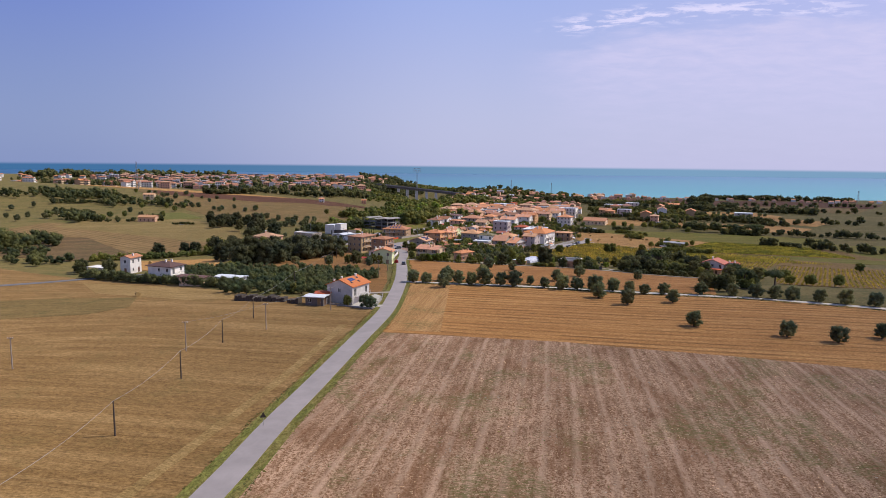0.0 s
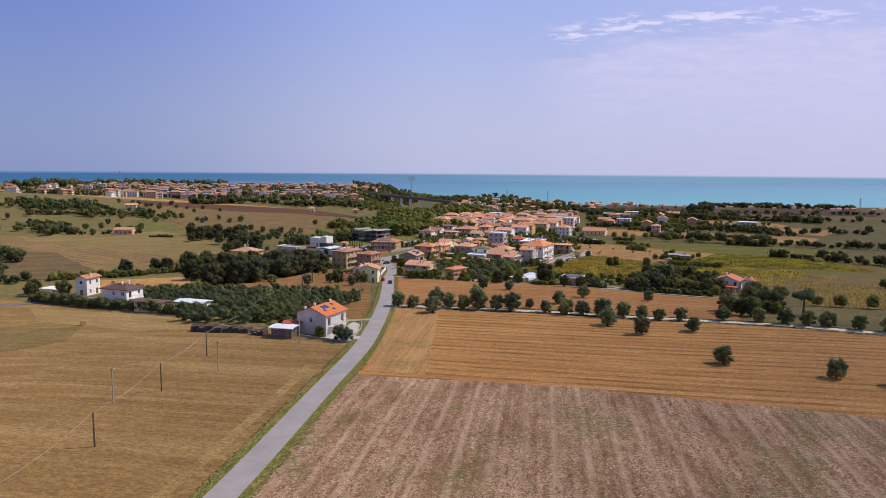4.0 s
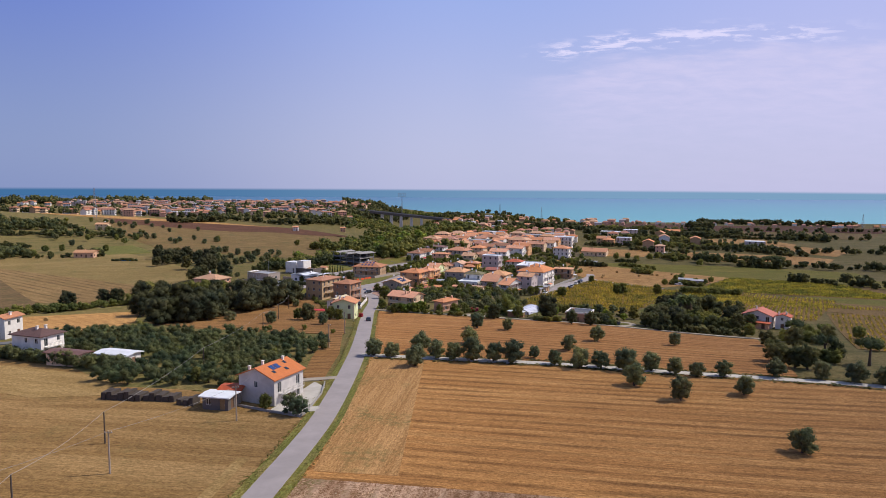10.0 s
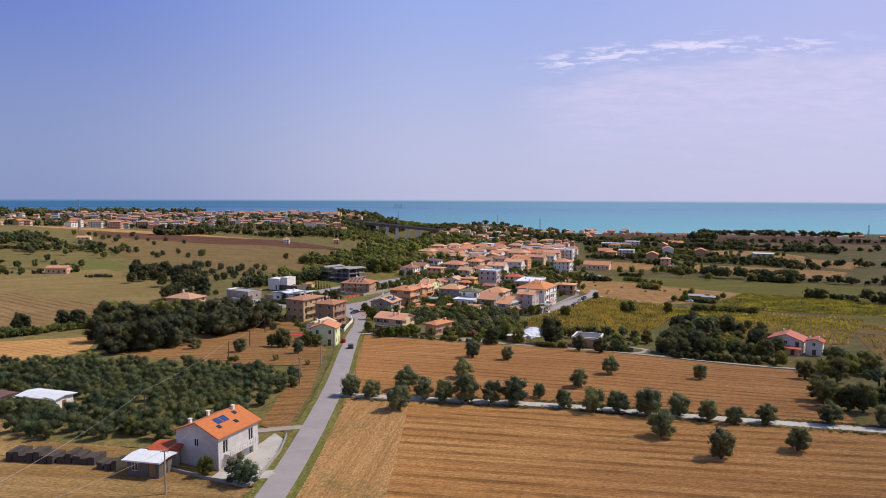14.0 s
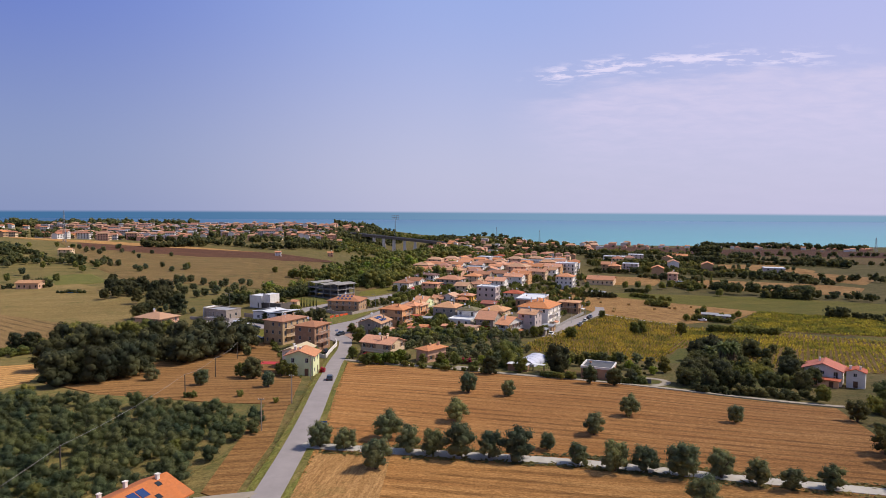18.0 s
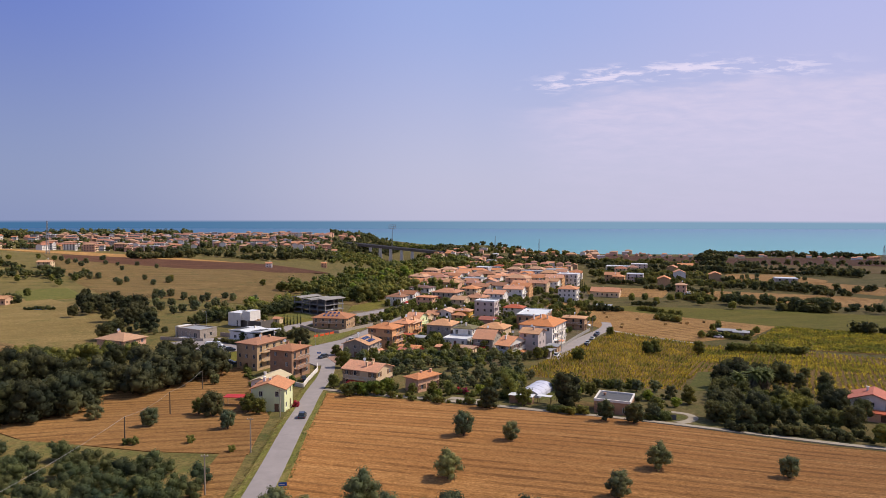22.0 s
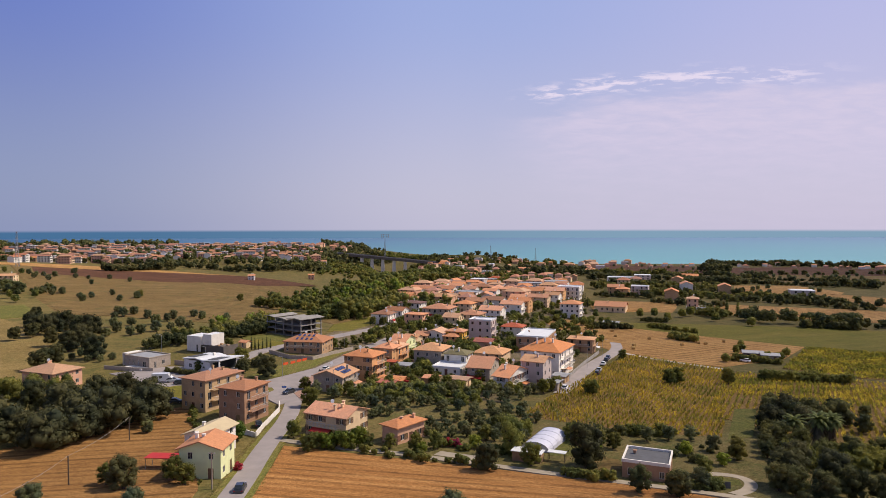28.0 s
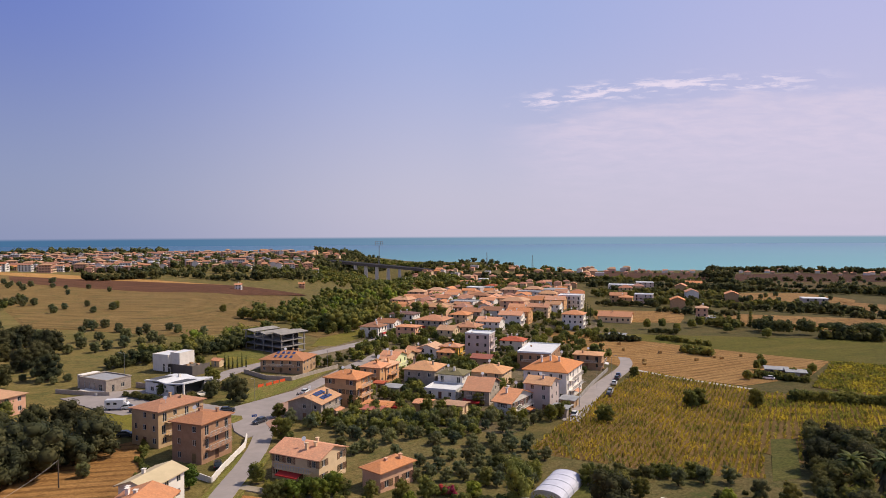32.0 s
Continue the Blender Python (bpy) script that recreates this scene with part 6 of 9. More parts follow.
def road_sign(x, y, turn, kind):
    t = thing("road_sign", x, y, turn, "blue direction sign on a steel post" if kind == "blue" else "dark-backed triangular warning sign on a post", "sign", "road signs")
    s = Shape()
    s.tube((0, 0, -0.4), (0, 0, 2.1), 0.04, 0.04, 6)
    part("post", s, M_METAL, t)
    p = Shape()
    if kind == "blue":
        p.box(-0.65, 0.65, -0.06, -0.04, 1.5, 2.1)
        part("panel", p, M_SIGN, t, "plain blue sign panel")
        q = Shape()
        q.box(-0.5, 0.4, -0.075, -0.063, 1.72, 1.82)
        part("lettering_bar", q, M_WHITE, t, "white bar of lettering")
    else:
        for y0 in (-0.06, -0.04):
            p.poly([(-0.5, y0, 1.4), (0.5, y0, 1.4), (0, y0, 2.3)])
        part("panel", p, M_POLE, t, "dark back of a triangular sign")


road_sign(-27.9, 238.5, 10, "blue")
road_sign(-35.6, 95.5, 12, "triangle")
road_sign(-46.5, 396, 200, "triangle")
road_sign(-52, 371, 20, "blue")


def street_lamp(x, y, turn):
    t = thing("street_lamp", x, y, turn, "tall grey steel street lamp", "lamp", "street lamps")
    s = Shape()
    s.tube((0, 0, -0.4), (0, 0, 7.2), 0.09, 0.06, 7)
    part("post", s, M_METAL, t)
    a = Shape()
    a.tube((0, 0, 7.1), (1.3, 0, 7.5), 0.045, 0.04, 6)
    part("arm", a, M_METAL, t)
    h = Shape()
    h.box(1.2, 1.9, -0.14, 0.14, 7.46, 7.60)
    part("lamp_head", h, M_CONC, t)


for x, y, a in ((-58, 391, 250), (-46, 440, 180), (-41, 505, 180), (49.2, 421, 0), (60.5, 448, 0), (38, 392, 0), (-89, 404, 200), (-116, 428, 200), (-25.5, 405, 90), (-37, 372, 180)):
    street_lamp(x, y, a)


# ---- vehicles ----
CAR_PARTS = {}


def car_meshes():
    if CAR_PARTS:
        return CAR_PARTS
    def hull(stations, k=0):
        s = Shape()
        rings = []
        for x, w, z0, z1 in stations:
            rings.append([(x, -w, z0), (x, w, z0), (x, w * 0.97, z0 + (z1 - z0) * 0.7), (x, w * 0.86, z1), (x, -w * 0.86, z1), (x, -w * 0.97, z0 + (z1 - z0) * 0.7)])
        for a, b in zip(rings, rings[1:]):
            for i in range(6):
                j = (i + 1) % 6
                s.poly((a[i], b[i], b[j], a[j]))
        s.poly(rings[0]), s.poly(rings[-1][::-1])
        return s
    CAR_PARTS["body"] = hull([(-2.1, 0.78, 0.35, 0.75), (-1.95, 0.86, 0.25, 0.92), (-0.9, 0.88, 0.22, 0.98), (0.8, 0.88, 0.22, 0.95), (1.7, 0.85, 0.25, 0.84), (2.1, 0.72, 0.35, 0.66)])
    CAR_PARTS["cabin"] = hull([(-1.85, 0.70, 0.90, 1.02), (-1.35, 0.72, 0.92, 1.42), (0.2, 0.72, 0.92, 1.44), (1.05, 0.66, 0.90, 0.97)])
    w = Shape()
    w.tube((0, -0.1, 0), (0, 0.1, 0), 0.31, 0.31, 12)
    CAR_PARTS["wheel"] = w.mesh("wheel", M_RUBBER)
    r = Shape()
    r.tube((0, -0.11, 0), (0, 0.11, 0), 0.17, 0.17, 8)
    CAR_PARTS["rim"] = r.mesh("rim", M_METAL)
    for key, x0, x1, m in (("tail_light", -2.13, -2.0, M_LAMP_R), ("headlight", 1.96, 2.08, M_LAMP_W)):
        b = Shape()
        b.box(x0, x1, -0.15, 0.15, 0.62, 0.76)
        CAR_PARTS[key] = b.mesh(key, m)
    rf = Shape()
    rf.box(-1.3, 0.15, -0.6, 0.6, 1.425, 1.46)
    CAR_PARTS["roof"] = rf
    return CAR_PARTS


def car(x, y, turn, paint, label):
    p = car_meshes()
    t = thing("car", x, y, turn, label, "car", "cars", ground(x, y) + 0.14)
    part("body", p["body"], M_CAR[paint], t)
    part("cabin_glass", p["cabin"], M_GLASS, t, "dark tinted cabin windows")
    part("roof", p["roof"], M_CAR[paint], t)
    for wx in (-1.3, 1.3):
        for wy in (-0.78, 0.78):
            w = part("wheel", p["wheel"], None, t, at=(wx, wy, 0.31))
            part("rim", p["rim"], None, w)
    for wy in (-0.62, 0.62):
        part("tail_light", p["tail_light"], None, t, at=(0, wy, 0))
        part("headlight", p["headlight"], None, t, at=(0, wy, 0))


car(-37.0, 287, 98, "dark", "dark blue hatchback on the asphalt road")
car(-50.3, 370, 240, "dark", "dark car turning at the junction")
car(-48.8, 335.5, 110, "dark", "dark car parked by the brick block")
car(-62.5, 380.6, 20, "dark", "dark car parked on the bend")
car(-87.6, 379.6, 18, "dark", "dark car on the villa forecourt")
car(-91.4, 382.4, 18, "silver", "silver car on the villa forecourt")
car(-46, 404, 80, "white", "white car on the upper road")
car(50.6, 409.5, 70, "dark", "dark car parked in the village street")
car(52.6, 416, 70, "silver", "silver car parked in the village street")
car(57.2, 430, 70, "white", "white car parked in the village street")
car(60.5, 440, 70, "dark", "dark car parked in the village street")
car(62.5, 446, 70, "blue", "blue car parked in the village street")
car(34.6, 381, 70, "white", "white car parked at the street end")
car(-79.5, 357.3, 10, "dark", "dark car beside the brick block")
car(-75.8, 358.2, 10, "dark", "dark car beside the brick block")


for k, (cx, cy, paint) in enumerate(((121.5, 449.5, "dark"), (123.8, 452.4, "silver"), (126.2, 455.2, "dark"), (128.6, 458.0, "blue"), (118.8, 446.8, "white"))):
    car(cx, cy, 140, paint, "%s car parked in a row by the field sheds" % paint)


def camper(x, y, turn):
    t = thing("camper_van", x, y, turn, "white camper van on the villa forecourt", "van", "", ground(x, y) + 0.1)
    b = Shape()
    b.box(-3.2, 1.9, -1.1, 1.1, 0.5, 2.9)
    b.poly([(1.9, -1.0, 0.5), (3.3, -0.95, 0.5), (3.3, -0.95, 1.2), (2.5, -0.95, 2.0), (1.9, -1.0, 2.6)])
    b.poly([(1.9, 1.0, 2.6), (2.5, 0.95, 2.0), (3.3, 0.95, 1.2), (3.3, 0.95, 0.5), (1.9, 1.0, 0.5)])
    b.poly([(3.3, -0.95, 0.5), (3.3, 0.95, 0.5), (3.3, 0.95, 1.2), (3.3, -0.95, 1.2)])
    b.poly([(3.3, -0.95, 1.2), (3.3, 0.95, 1.2), (2.5, 0.95, 2.0), (2.5, -0.95, 2.0)])
    part("body", b, M_CAR["white"], t)
    for q in (-2.2, -0.4):
        w = Shape()
        w.box(q - 0.45, q + 0.45, -1.12, -1.101, 1.6, 2.2)
        part("side_window", w, M_GLASS, t)
    for wx in (-1.9, 2.2):
        for wy in (-0.95, 0.95):
            part("wheel", car_meshes()["wheel"], None, t, at=(wx, wy, 0.33))


camper(-94.5, 382.2, 8)

# ---- hay bales ----
def bale(x, y, turn):
    t = thing("hay_bale", x, y, turn, "round straw bale lying in the field", "bale", "hay bales")
    s = Shape()
    s.tube((0, -0.65, 0.68), (0, 0.65, 0.68), 0.72, 0.72, 16)
    part("straw", s, M_HAYBALE, t)


for x, y, a in ((83, 529, 10), (81, 512, 60), (83, 484, 30), (80.4, 475, 90), (106, 486, 20), (116.4, 493, 70), (118.5, 490, 15), (-112.3, 200.8, 40), (-155, 291, 20), (130, 497, 50), (96, 505, 10)):
    bale(x, y, a)


# ---- unfinished concrete building ----
def skeleton_building(x, y, turn, w, d, floors):
    t = thing("unfinished_building", x, y, turn, "unfinished concrete building with open floors", "building")
    for k in range(floors + 1):
        s = Shape()
        inset = 0.0 if k < floors else 0.6
        if k == floors:
            for f0, f1, dz in ((-0.54, -0.22, 0.1), (-0.20, 0.12, -0.35), (0.14, 0.53, 0.3)):
                q = Shape()
                z0 = 2.6 * k + dz
                for x0, x1, za, zb in ((w * f0, w * (f0 + f1) / 2, z0, z0 + 0.55), (w * (f0 + f1) / 2, w * f1, z0 + 0.55, z0)):
                    lo = [(x0, -d / 2 - 0.7, za), (x1, -d / 2 - 0.7, zb), (x1, d / 2 + 0.7, zb), (x0, d / 2 + 0.7, za)]
                    hi = [(p[0], p[1], p[2] + 0.22) for p in lo]
                    q.poly(hi), q.poly(lo[::-1])
                    for i in range(4):
                        q.poly((lo[i], lo[(i + 1) % 4], hi[(i + 1) % 4], hi[i]))
                part("roof_slab", q, M_CONC, t)
            continue
        s.box(-w / 2 + inset, w / 2 - inset, -d / 2 + inset, d / 2 - inset, 2.6 * k - 0.05, 2.6 * k + 0.28)
        part("floor_slab", s, M_CONC, t)
        if k < floors:
            for i in range(5):
                for j in range(3):
                    c = Shape()
                    cx, cy = -w / 2 + 0.5 + (w - 1) * i / 4, -d / 2 + 0.5 + (d - 1) * j / 2
                    c.box(cx - 0.2, cx + 0.2, cy - 0.2, cy + 0.2, 2.6 * k + 0.282, 2.6 * (k + 1) - 0.052)
                    part("column", c, M_CONC, t)
            # added dark sheet at the rear, standing in for shade inside the open floor
            s = Shape()
            s.box(-w / 2 + 1.5, w / 2 - 3.5, d / 2 - 1.2, d / 2 - 1.0, 2.6 * k + 0.283, 2.6 * (k + 1) - 0.053)
            part("shade_backing", s, M_BROWNCONC, t)
            s = Shape()
            s.box(-w * 0.2, w * 0.15, -0.1, 0.1, 2.6 * k + 0.283, 2.6 * (k + 1) - 0.053)
            part("partition", s, M_BRICK if k == 0 else M_CONC, t)


skeleton_building(-77, 480.5, -36, 25, 13, 3)


def greenhouse(x, y, turn, w, length, h):
    t = thing("polytunnel", x, y, turn, "white plastic tunnel greenhouse in a garden", "greenhouse")
    s = Shape()
    arc = [(w / 2 * math.cos(math.pi * k / 12), h * math.sin(math.pi * k / 12) ** 0.65) for k in range(13)]
    for a, b in zip(arc, arc[1:]):
        s.poly([(a[0], -length / 2, a[1]), (b[0], -length / 2, b[1]), (b[0], length / 2, b[1]), (a[0], length / 2, a[1])][::-1])
    s.poly([(p[0], -length / 2, p[1]) for p in arc]), s.poly([(p[0], length / 2, p[1]) for p in arc][::-1])
    part("cover", s, M_PLASTIC, t)
    for k in range(5):
        r = Shape()
        yy = -length / 2 + length * k / 4
        for a, b in zip(arc, arc[1:]):
            r.tube((a[0] * 1.01, yy, a[1] * 1.01), (b[0] * 1.01, yy, b[1] * 1.01), 0.04, 0.04, 5)
        part("hoop", r, M_PLASTIC, t)


greenhouse(20.8, 321.6, -27, 6.4, 12.0, 2.3)
part_canopy = thing("carport", -57.2, 302.0, -2, "red sheet carport beside the yellow house", "carport")
s = Shape()
s.box(-3.6, 3.4, -1.6, 1.6, 2.35, 2.45)
part("canopy", s, M_REDSHEET, part_canopy)
for px in (-3.4, 3.2):
    for py in (-1.4, 1.4):
        s = Shape()
        s.tube((px, py, -0.5), (px, py, 2.345), 0.06, 0.06, 6)
        part("post", s, M_METAL, part_canopy)
pool_ob = thing("swimming_pool", -226, 480, 15, "small blue garden pool on the slope", "pool")
s = Shape()
s.box(-3.4, 3.4, -1.8, 1.8, -0.5, 0.3)
part("water", s, M_POOL, pool_ob)
for x, y in ((-62, 410), (-60, 412.5), (-58.5, 415.5), (-57, 418)):
    t = thing("barrier", x, y, 60, "orange plastic site barrier on the grass", "barrier", "site barriers")
    s = Shape()
    s.box(-1.2, 1.2, -0.05, 0.05, 0.05, 0.95)
    part("mesh_panel", s, M_ORANGE_NET, t)
plant("blossom", -42.0, 300.5, 0.9, "round bush with red blossom by the road", "", "bush", "bush")

# ---- modern villas ----
def slab(parent, name, x0, x1, y0, y1, z0, z1, mat, label=""):
    s = Shape()
    s.box(x0, x1, y0, y1, z0, z1)
    return part(name, s, mat, parent, label)


def wall_with(parent, x0, x1, y0, y1, z0, z1, mat, holes):
    """Four walls of a block; holes maps a side to its openings (u0, u1, v0, v1), each with a window."""
    s = Shape()
    ends = {"f": ((x0, y0), (1, 0), x1 - x0, 0), "r": ((x1, y0), (0, 1), y1 - y0, 90), "b": ((x1, y1), (-1, 0), x1 - x0, 180), "l": ((x0, y1), (0, -1), y1 - y0, 270)}
    for side, (o, dr, length, ang) in ends.items():
        facade(s, o, dr, length, z0, z1, holes.get(side, []))
    ob = part("wall", s, mat, parent)
    for side, hs in holes.items():
        o, dr, length, ang = ends[side]
        for u0, u1, v0, v1 in hs:
            fr, pn, sh = window_meshes(u1 - u0, v1 - v0, False)
            u = (u0 + u1) / 2
            wo = part("window", fr, None, parent, at=(o[0] + dr[0] * u, o[1] + dr[1] * u, v0), turn=ang)
            part("pane", pn, None, wo)
    return ob


villa = thing("villa", -111.3, 406.8, -27, "modern grey villa with flat dark roof and white portal", "villa", "modern villas")
wall_with(villa, -6.6, 6.6, -4.4, 4.4, -1.2, 3.9, M_STONE, {"f": [(2.2, 2.8, 1.0, 2.9), (4.6, 5.2, 1.0, 2.9), (7.0, 7.6, 1.0, 2.9), (9.6, 11.2, 0.1, 2.5)], "r": [(2.0, 2.9, 0.1, 2.3), (5.2, 6.4, 1.0, 2.4)]})
slab(villa, "roof", -6.3, 6.3, -4.1, 4.1, 3.6, 3.75, M_GREYROOF, "flat dark grey roof")
for x0, x1, y0, y1 in ((-6.75, 6.75, -4.55, -4.2), (-6.75, 6.75, 4.2, 4.55), (-6.75, -6.4, -4.2, 4.2), (6.4, 6.75, -4.2, 4.2)):
    slab(villa, "parapet", x0, x1, y0, y1, 3.903, 4.15, M_STONE)
for x0, x1, z0, z1 in ((-9.6, -9.2, -0.8, 4.2), (-7.4, -7.0, -0.8, 4.2), (-9.2, -7.4, 3.8, 4.2)):
    slab(villa, "portal", x0, x1, -3.2, 3.0, z0, z1, M_WHITE, "white open portal frame")
slab(villa, "terrace", -3.0, 6.0, -7.2, -4.6, -1.2, 0.7, M_WHITE, "low white terrace wall")

villa = thing("villa", -85.3, 401.5, -29, "modern white villa with folded roof and dark panels", "villa", "modern villas")
wall_with(villa, -9, 4.5, -5.2, 5.2, -1.2, 3.5, M_WHITE, {"f": [(2.5, 4.0, 0.9, 2.2), (7.2, 8.8, 0.9, 2.2)], "l": [(3.0, 5.0, 0.9, 2.3)]})
for x0, x1, z0, z1 in ((-9.3, -3.2, 3.55, 4.1), (-3.2, 1.0, 4.1, 3.6), (1.0, 9.4, 3.6, 4.5)):
    s = Shape()
    lo = [(x0, -5.5, z0), (x1, -5.5, z1), (x1, 5.5, z1), (x0, 5.5, z0)]
    hi = [(p[0], p[1], p[2] + 0.35) for p in lo]
    s.poly(hi), s.poly(lo[::-1])
    for i in range(4):
        s.poly((lo[i], lo[(i + 1) % 4], hi[(i + 1) % 4], hi[i]))
    part("roof", s, M_SHEET, villa)
for x0, x1, z0, z1 in ((-8.2, -3.9, 4.2, 4.58), (2.0, 7.2, 4.22, 4.78)):
    s = Shape()
    s.poly([(x0, -4.4, z0), (x1, -4.4, z1), (x1, 1.2, z1), (x0, 1.2, z0)])
    s.poly([(x0, -4.4, z0 - 0.06), (x0, 1.2, z0 - 0.06), (x1, 1.2, z1 - 0.06), (x1, -4.4, z1 - 0.06)])
    part("roof_panel", s, M_DARKROOF, villa, "dark roof panel")
slab(villa, "floor_slab", 4.503, 9.4, -5.5, 5.5, -1.2, 0.3, M_WHITE)
for y0, y1 in ((-5.5, -5.1), (5.1, 5.5)):
    slab(villa, "side_wall", 8.9, 9.4, y0, y1, 0.303, 4.3, M_WHITE)
slab(villa, "glazing", 5.6, 5.7, -5.0, 5.0, 0.305, 3.5, M_GLASS, "dark recessed glazing")
slab(villa, "chimney", -2.2, -1.5, 1.5, 2.2, 3.9, 5.2, M_WHITE)

villa = thing("villa", -99.5, 432.0, -24, "modern white cubic villa above a dark lower floor", "villa", "modern villas")
wall_with(villa, -3.6, 4.4, -2.8, 3.6, -1.2, 2.9, M_BROWNCONC, {"f": [(1.0, 3.0, 0.2, 2.3)]})
wall_with(villa, -6.2, 1.2, -4.4, 3.4, 2.903, 6.2, M_WHITE, {"f": [(4.9, 5.9, 0.2, 2.9)], "l": [(2.5, 4.0, 1.0, 2.3)]})
wall_with(villa, 1.203, 5.6, -3.2, 3.6, 2.903, 7.0, M_WHITE, {"r": [(1.6, 2.5, 0.6, 2.6)]})
slab(villa, "roof", -6.0, 1.0, -4.2, 3.2, 5.9, 6.05, M_SHEET)
slab(villa, "roof", 1.4, 5.4, -3.0, 3.4, 6.7, 6.85, M_SHEET)
slab(villa, "annexe", 4.403, 13.5, -5.0, 3.0, -1.2, 2.5, M_BROWNCONC, "dark low annexe with roof terrace")
for x0, x1, y0, y1 in ((4.41, 13.5, -5.0, -4.9), (13.4, 13.5, -4.9, 3.0)):
    slab(villa, "railing", x0, x1, y0, y1, 2.504, 3.3, M_BROWNCONC)
for x, y in ((8, -2), (10.5, 0.5), (6.6, 1.2)):
    slab(villa, "terrace_seat", x - 0.5, x + 0.5, y - 0.5, y + 0.5, 2.504, 3.1, M_BRICK)
hut = thing("garden_hut", -86.6, 439.0, -20, "small cream garden hut with brown roof", "shed")
wall_with(hut, -1.8, 1.8, -1.4, 1.4, -0.6, 2.1, M_CREAM, {"f": [(1.3, 2.2, 0.1, 1.9)]})
rs, top = roof_shape(3.6, 2.8, 2.1, "gable", 0.3, 0.5, "x")
part("roof", rs, M_TILE, hut)
for e in (-1.8, 1.8):
    s = Shape()
    s.poly([(e, -1.4, 2.1), (e, 1.4, 2.1), (e, 0, 2.8)])
    part("gable", s, M_CREAM, hut)
fence_wall("villa_wall", [(-125, 402.5), (-112, 398.5), (-105, 397.5)], 1.2, 0.25, M_STONE, "grey garden wall before the grey villa")
fence_wall("villa_yard_wall", [(-102, 408), (-97, 406), (-95, 410)], 1.6, 0.25, M_STONE, "grey yard wall between the villas")
thicket("hedge", band((-100, 397.5), (-85, 389.5), 1.6, 34, 1.1, 1.7, 71) + band((-85, 389.5), (-76.5, 395), 1.6, 22, 1.1, 1.7, 72) + band((-74, 399), (-72, 412), 5, 18, 1.8, 3.0, 73), M_DARKLEAF, "clipped dark green hedge round the white villa", "hedge", leaf=0.24, leaves=30, seed=70)

# ---- more village houses and their gardens ----
VILLAGE = hull_of([(-46, 440), (-30, 400), (10, 384), (26, 392), (52, 440), (70, 480), (78, 545), (86, 640), (20, 650), (-30, 560), (-44, 500)])
STREETS = [(-50, 385), (-49, 400), (-46, 414), (-42, 430), (-38, 448), (-34, 468), (-30, 485), (-51, 490), (-41, 512), (-32, 532), (-24, 552), (-14, 576), (-5, 602), (35, 374), (43, 397), (52, 420), (61, 443), (70, 467), (76, 490), (82, 512)]
VILLAGE_RND = random.Random(31)
shrubs = []
for trial in range(5000):
    x, y = VILLAGE_RND.uniform(-52, 96), VILLAGE_RND.uniform(385, 655)
    if len(shrubs) >= 330 or not inside(x, y, VILLAGE) or any(math.hypot(x - a, y - b) < 6.0 for a, b in STREETS) or any(math.hypot(x - a, y - b) < q + 1.6 for a, b, q in SITES):
        continue
    r = VILLAGE_RND.uniform(1.0, 2.0)
    shrubs.append((x, y, r, r * VILLAGE_RND.uniform(1.5, 2.2)))
stand = []
for trial in range(1500):
    x, y = VILLAGE_RND.uniform(-52, 96), VILLAGE_RND.uniform(392, 760)
    if any(math.hypot(x - a, y - b) < 5.5 for a, b in STREETS) or any(math.hypot(x - a, y - b) < q + 1.2 for a, b, q in SITES) or not (inside(x, y, VILLAGE) or -30 < x < 95 and y > 560):
        continue
    if trial % 3 == 0:
        r = VILLAGE_RND.uniform(1.4, 2.4)
        stand.append((x, y, r, r * VILLAGE_RND.uniform(1.6, 2.3)))
thicket("village_trees", stand, M_LEAF, "leafy green garden trees between village houses", "trees", leaf=0.38, leaves=18, seed=83, habit="round")
thicket("hedge", shrubs[::2], M_LEAF, "green shrubs in the gardens between village houses", "shrubs", leaf=0.3, leaves=20, seed=81)
thicket("hedge", shrubs[1::2], M_DARKLEAF, "dark shrubs in the gardens between village houses", "shrubs", leaf=0.3, leaves=20, seed=82)
thicket("hedge", band((-75, 357), (-56, 314), 2.4, 30, 0.8, 1.1, 91) + band((-56, 314), (-46, 291), 2.0, 16, 0.6, 0.8, 92), M_LEAF, "low rough scrub along the stubble edge", "scrub", leaf=0.24, leaves=24, seed=90)

# ---- trees ----
def grove_of(key, spots, height, label, group, name="tree"):
    for x, y in spots:
        plant(key, x, y, height * PLANT_RND.uniform(0.88, 1.14), label, group, name, squash=PLANT_RND.uniform(0.9, 1.08))


grove_of("field", [(-26.5, 229.0), (-21.8, 228.3), (-10.1, 227.5), (-5.8, 226.3), (4.3, 225.0), (19.4, 222.7), (24.9, 220.0), (30.1, 220.3), (41.5, 217.9), (46.2, 215.2), (50.6, 213.4), (57.0, 213.6), (68.6, 213.4), (77.9, 211.6), (84.1, 208.9), (89.2, 207.4), (94.0, 206.2), (100.5, 203.0), (107.0, 200.4), (114.0, 197.6), (122.0, 194.4)], 0.98, "grey-green rounded tree beside the white gravel track", "trees beside the white gravel track", "tree")
grove_of("field", [(-15.0, 219.1), (-14.7, 234.4), (-1.2, 225.6), (9.3, 224.3), (35.6, 218.5)], 1.23, "grey-green rounded tree beside the white gravel track", "trees beside the white gravel track", "tree")
grove_of("field", [(14.9, 229.9)], 0.60, "grey-green rounded tree beside the white gravel track", "trees beside the white gravel track", "tree")
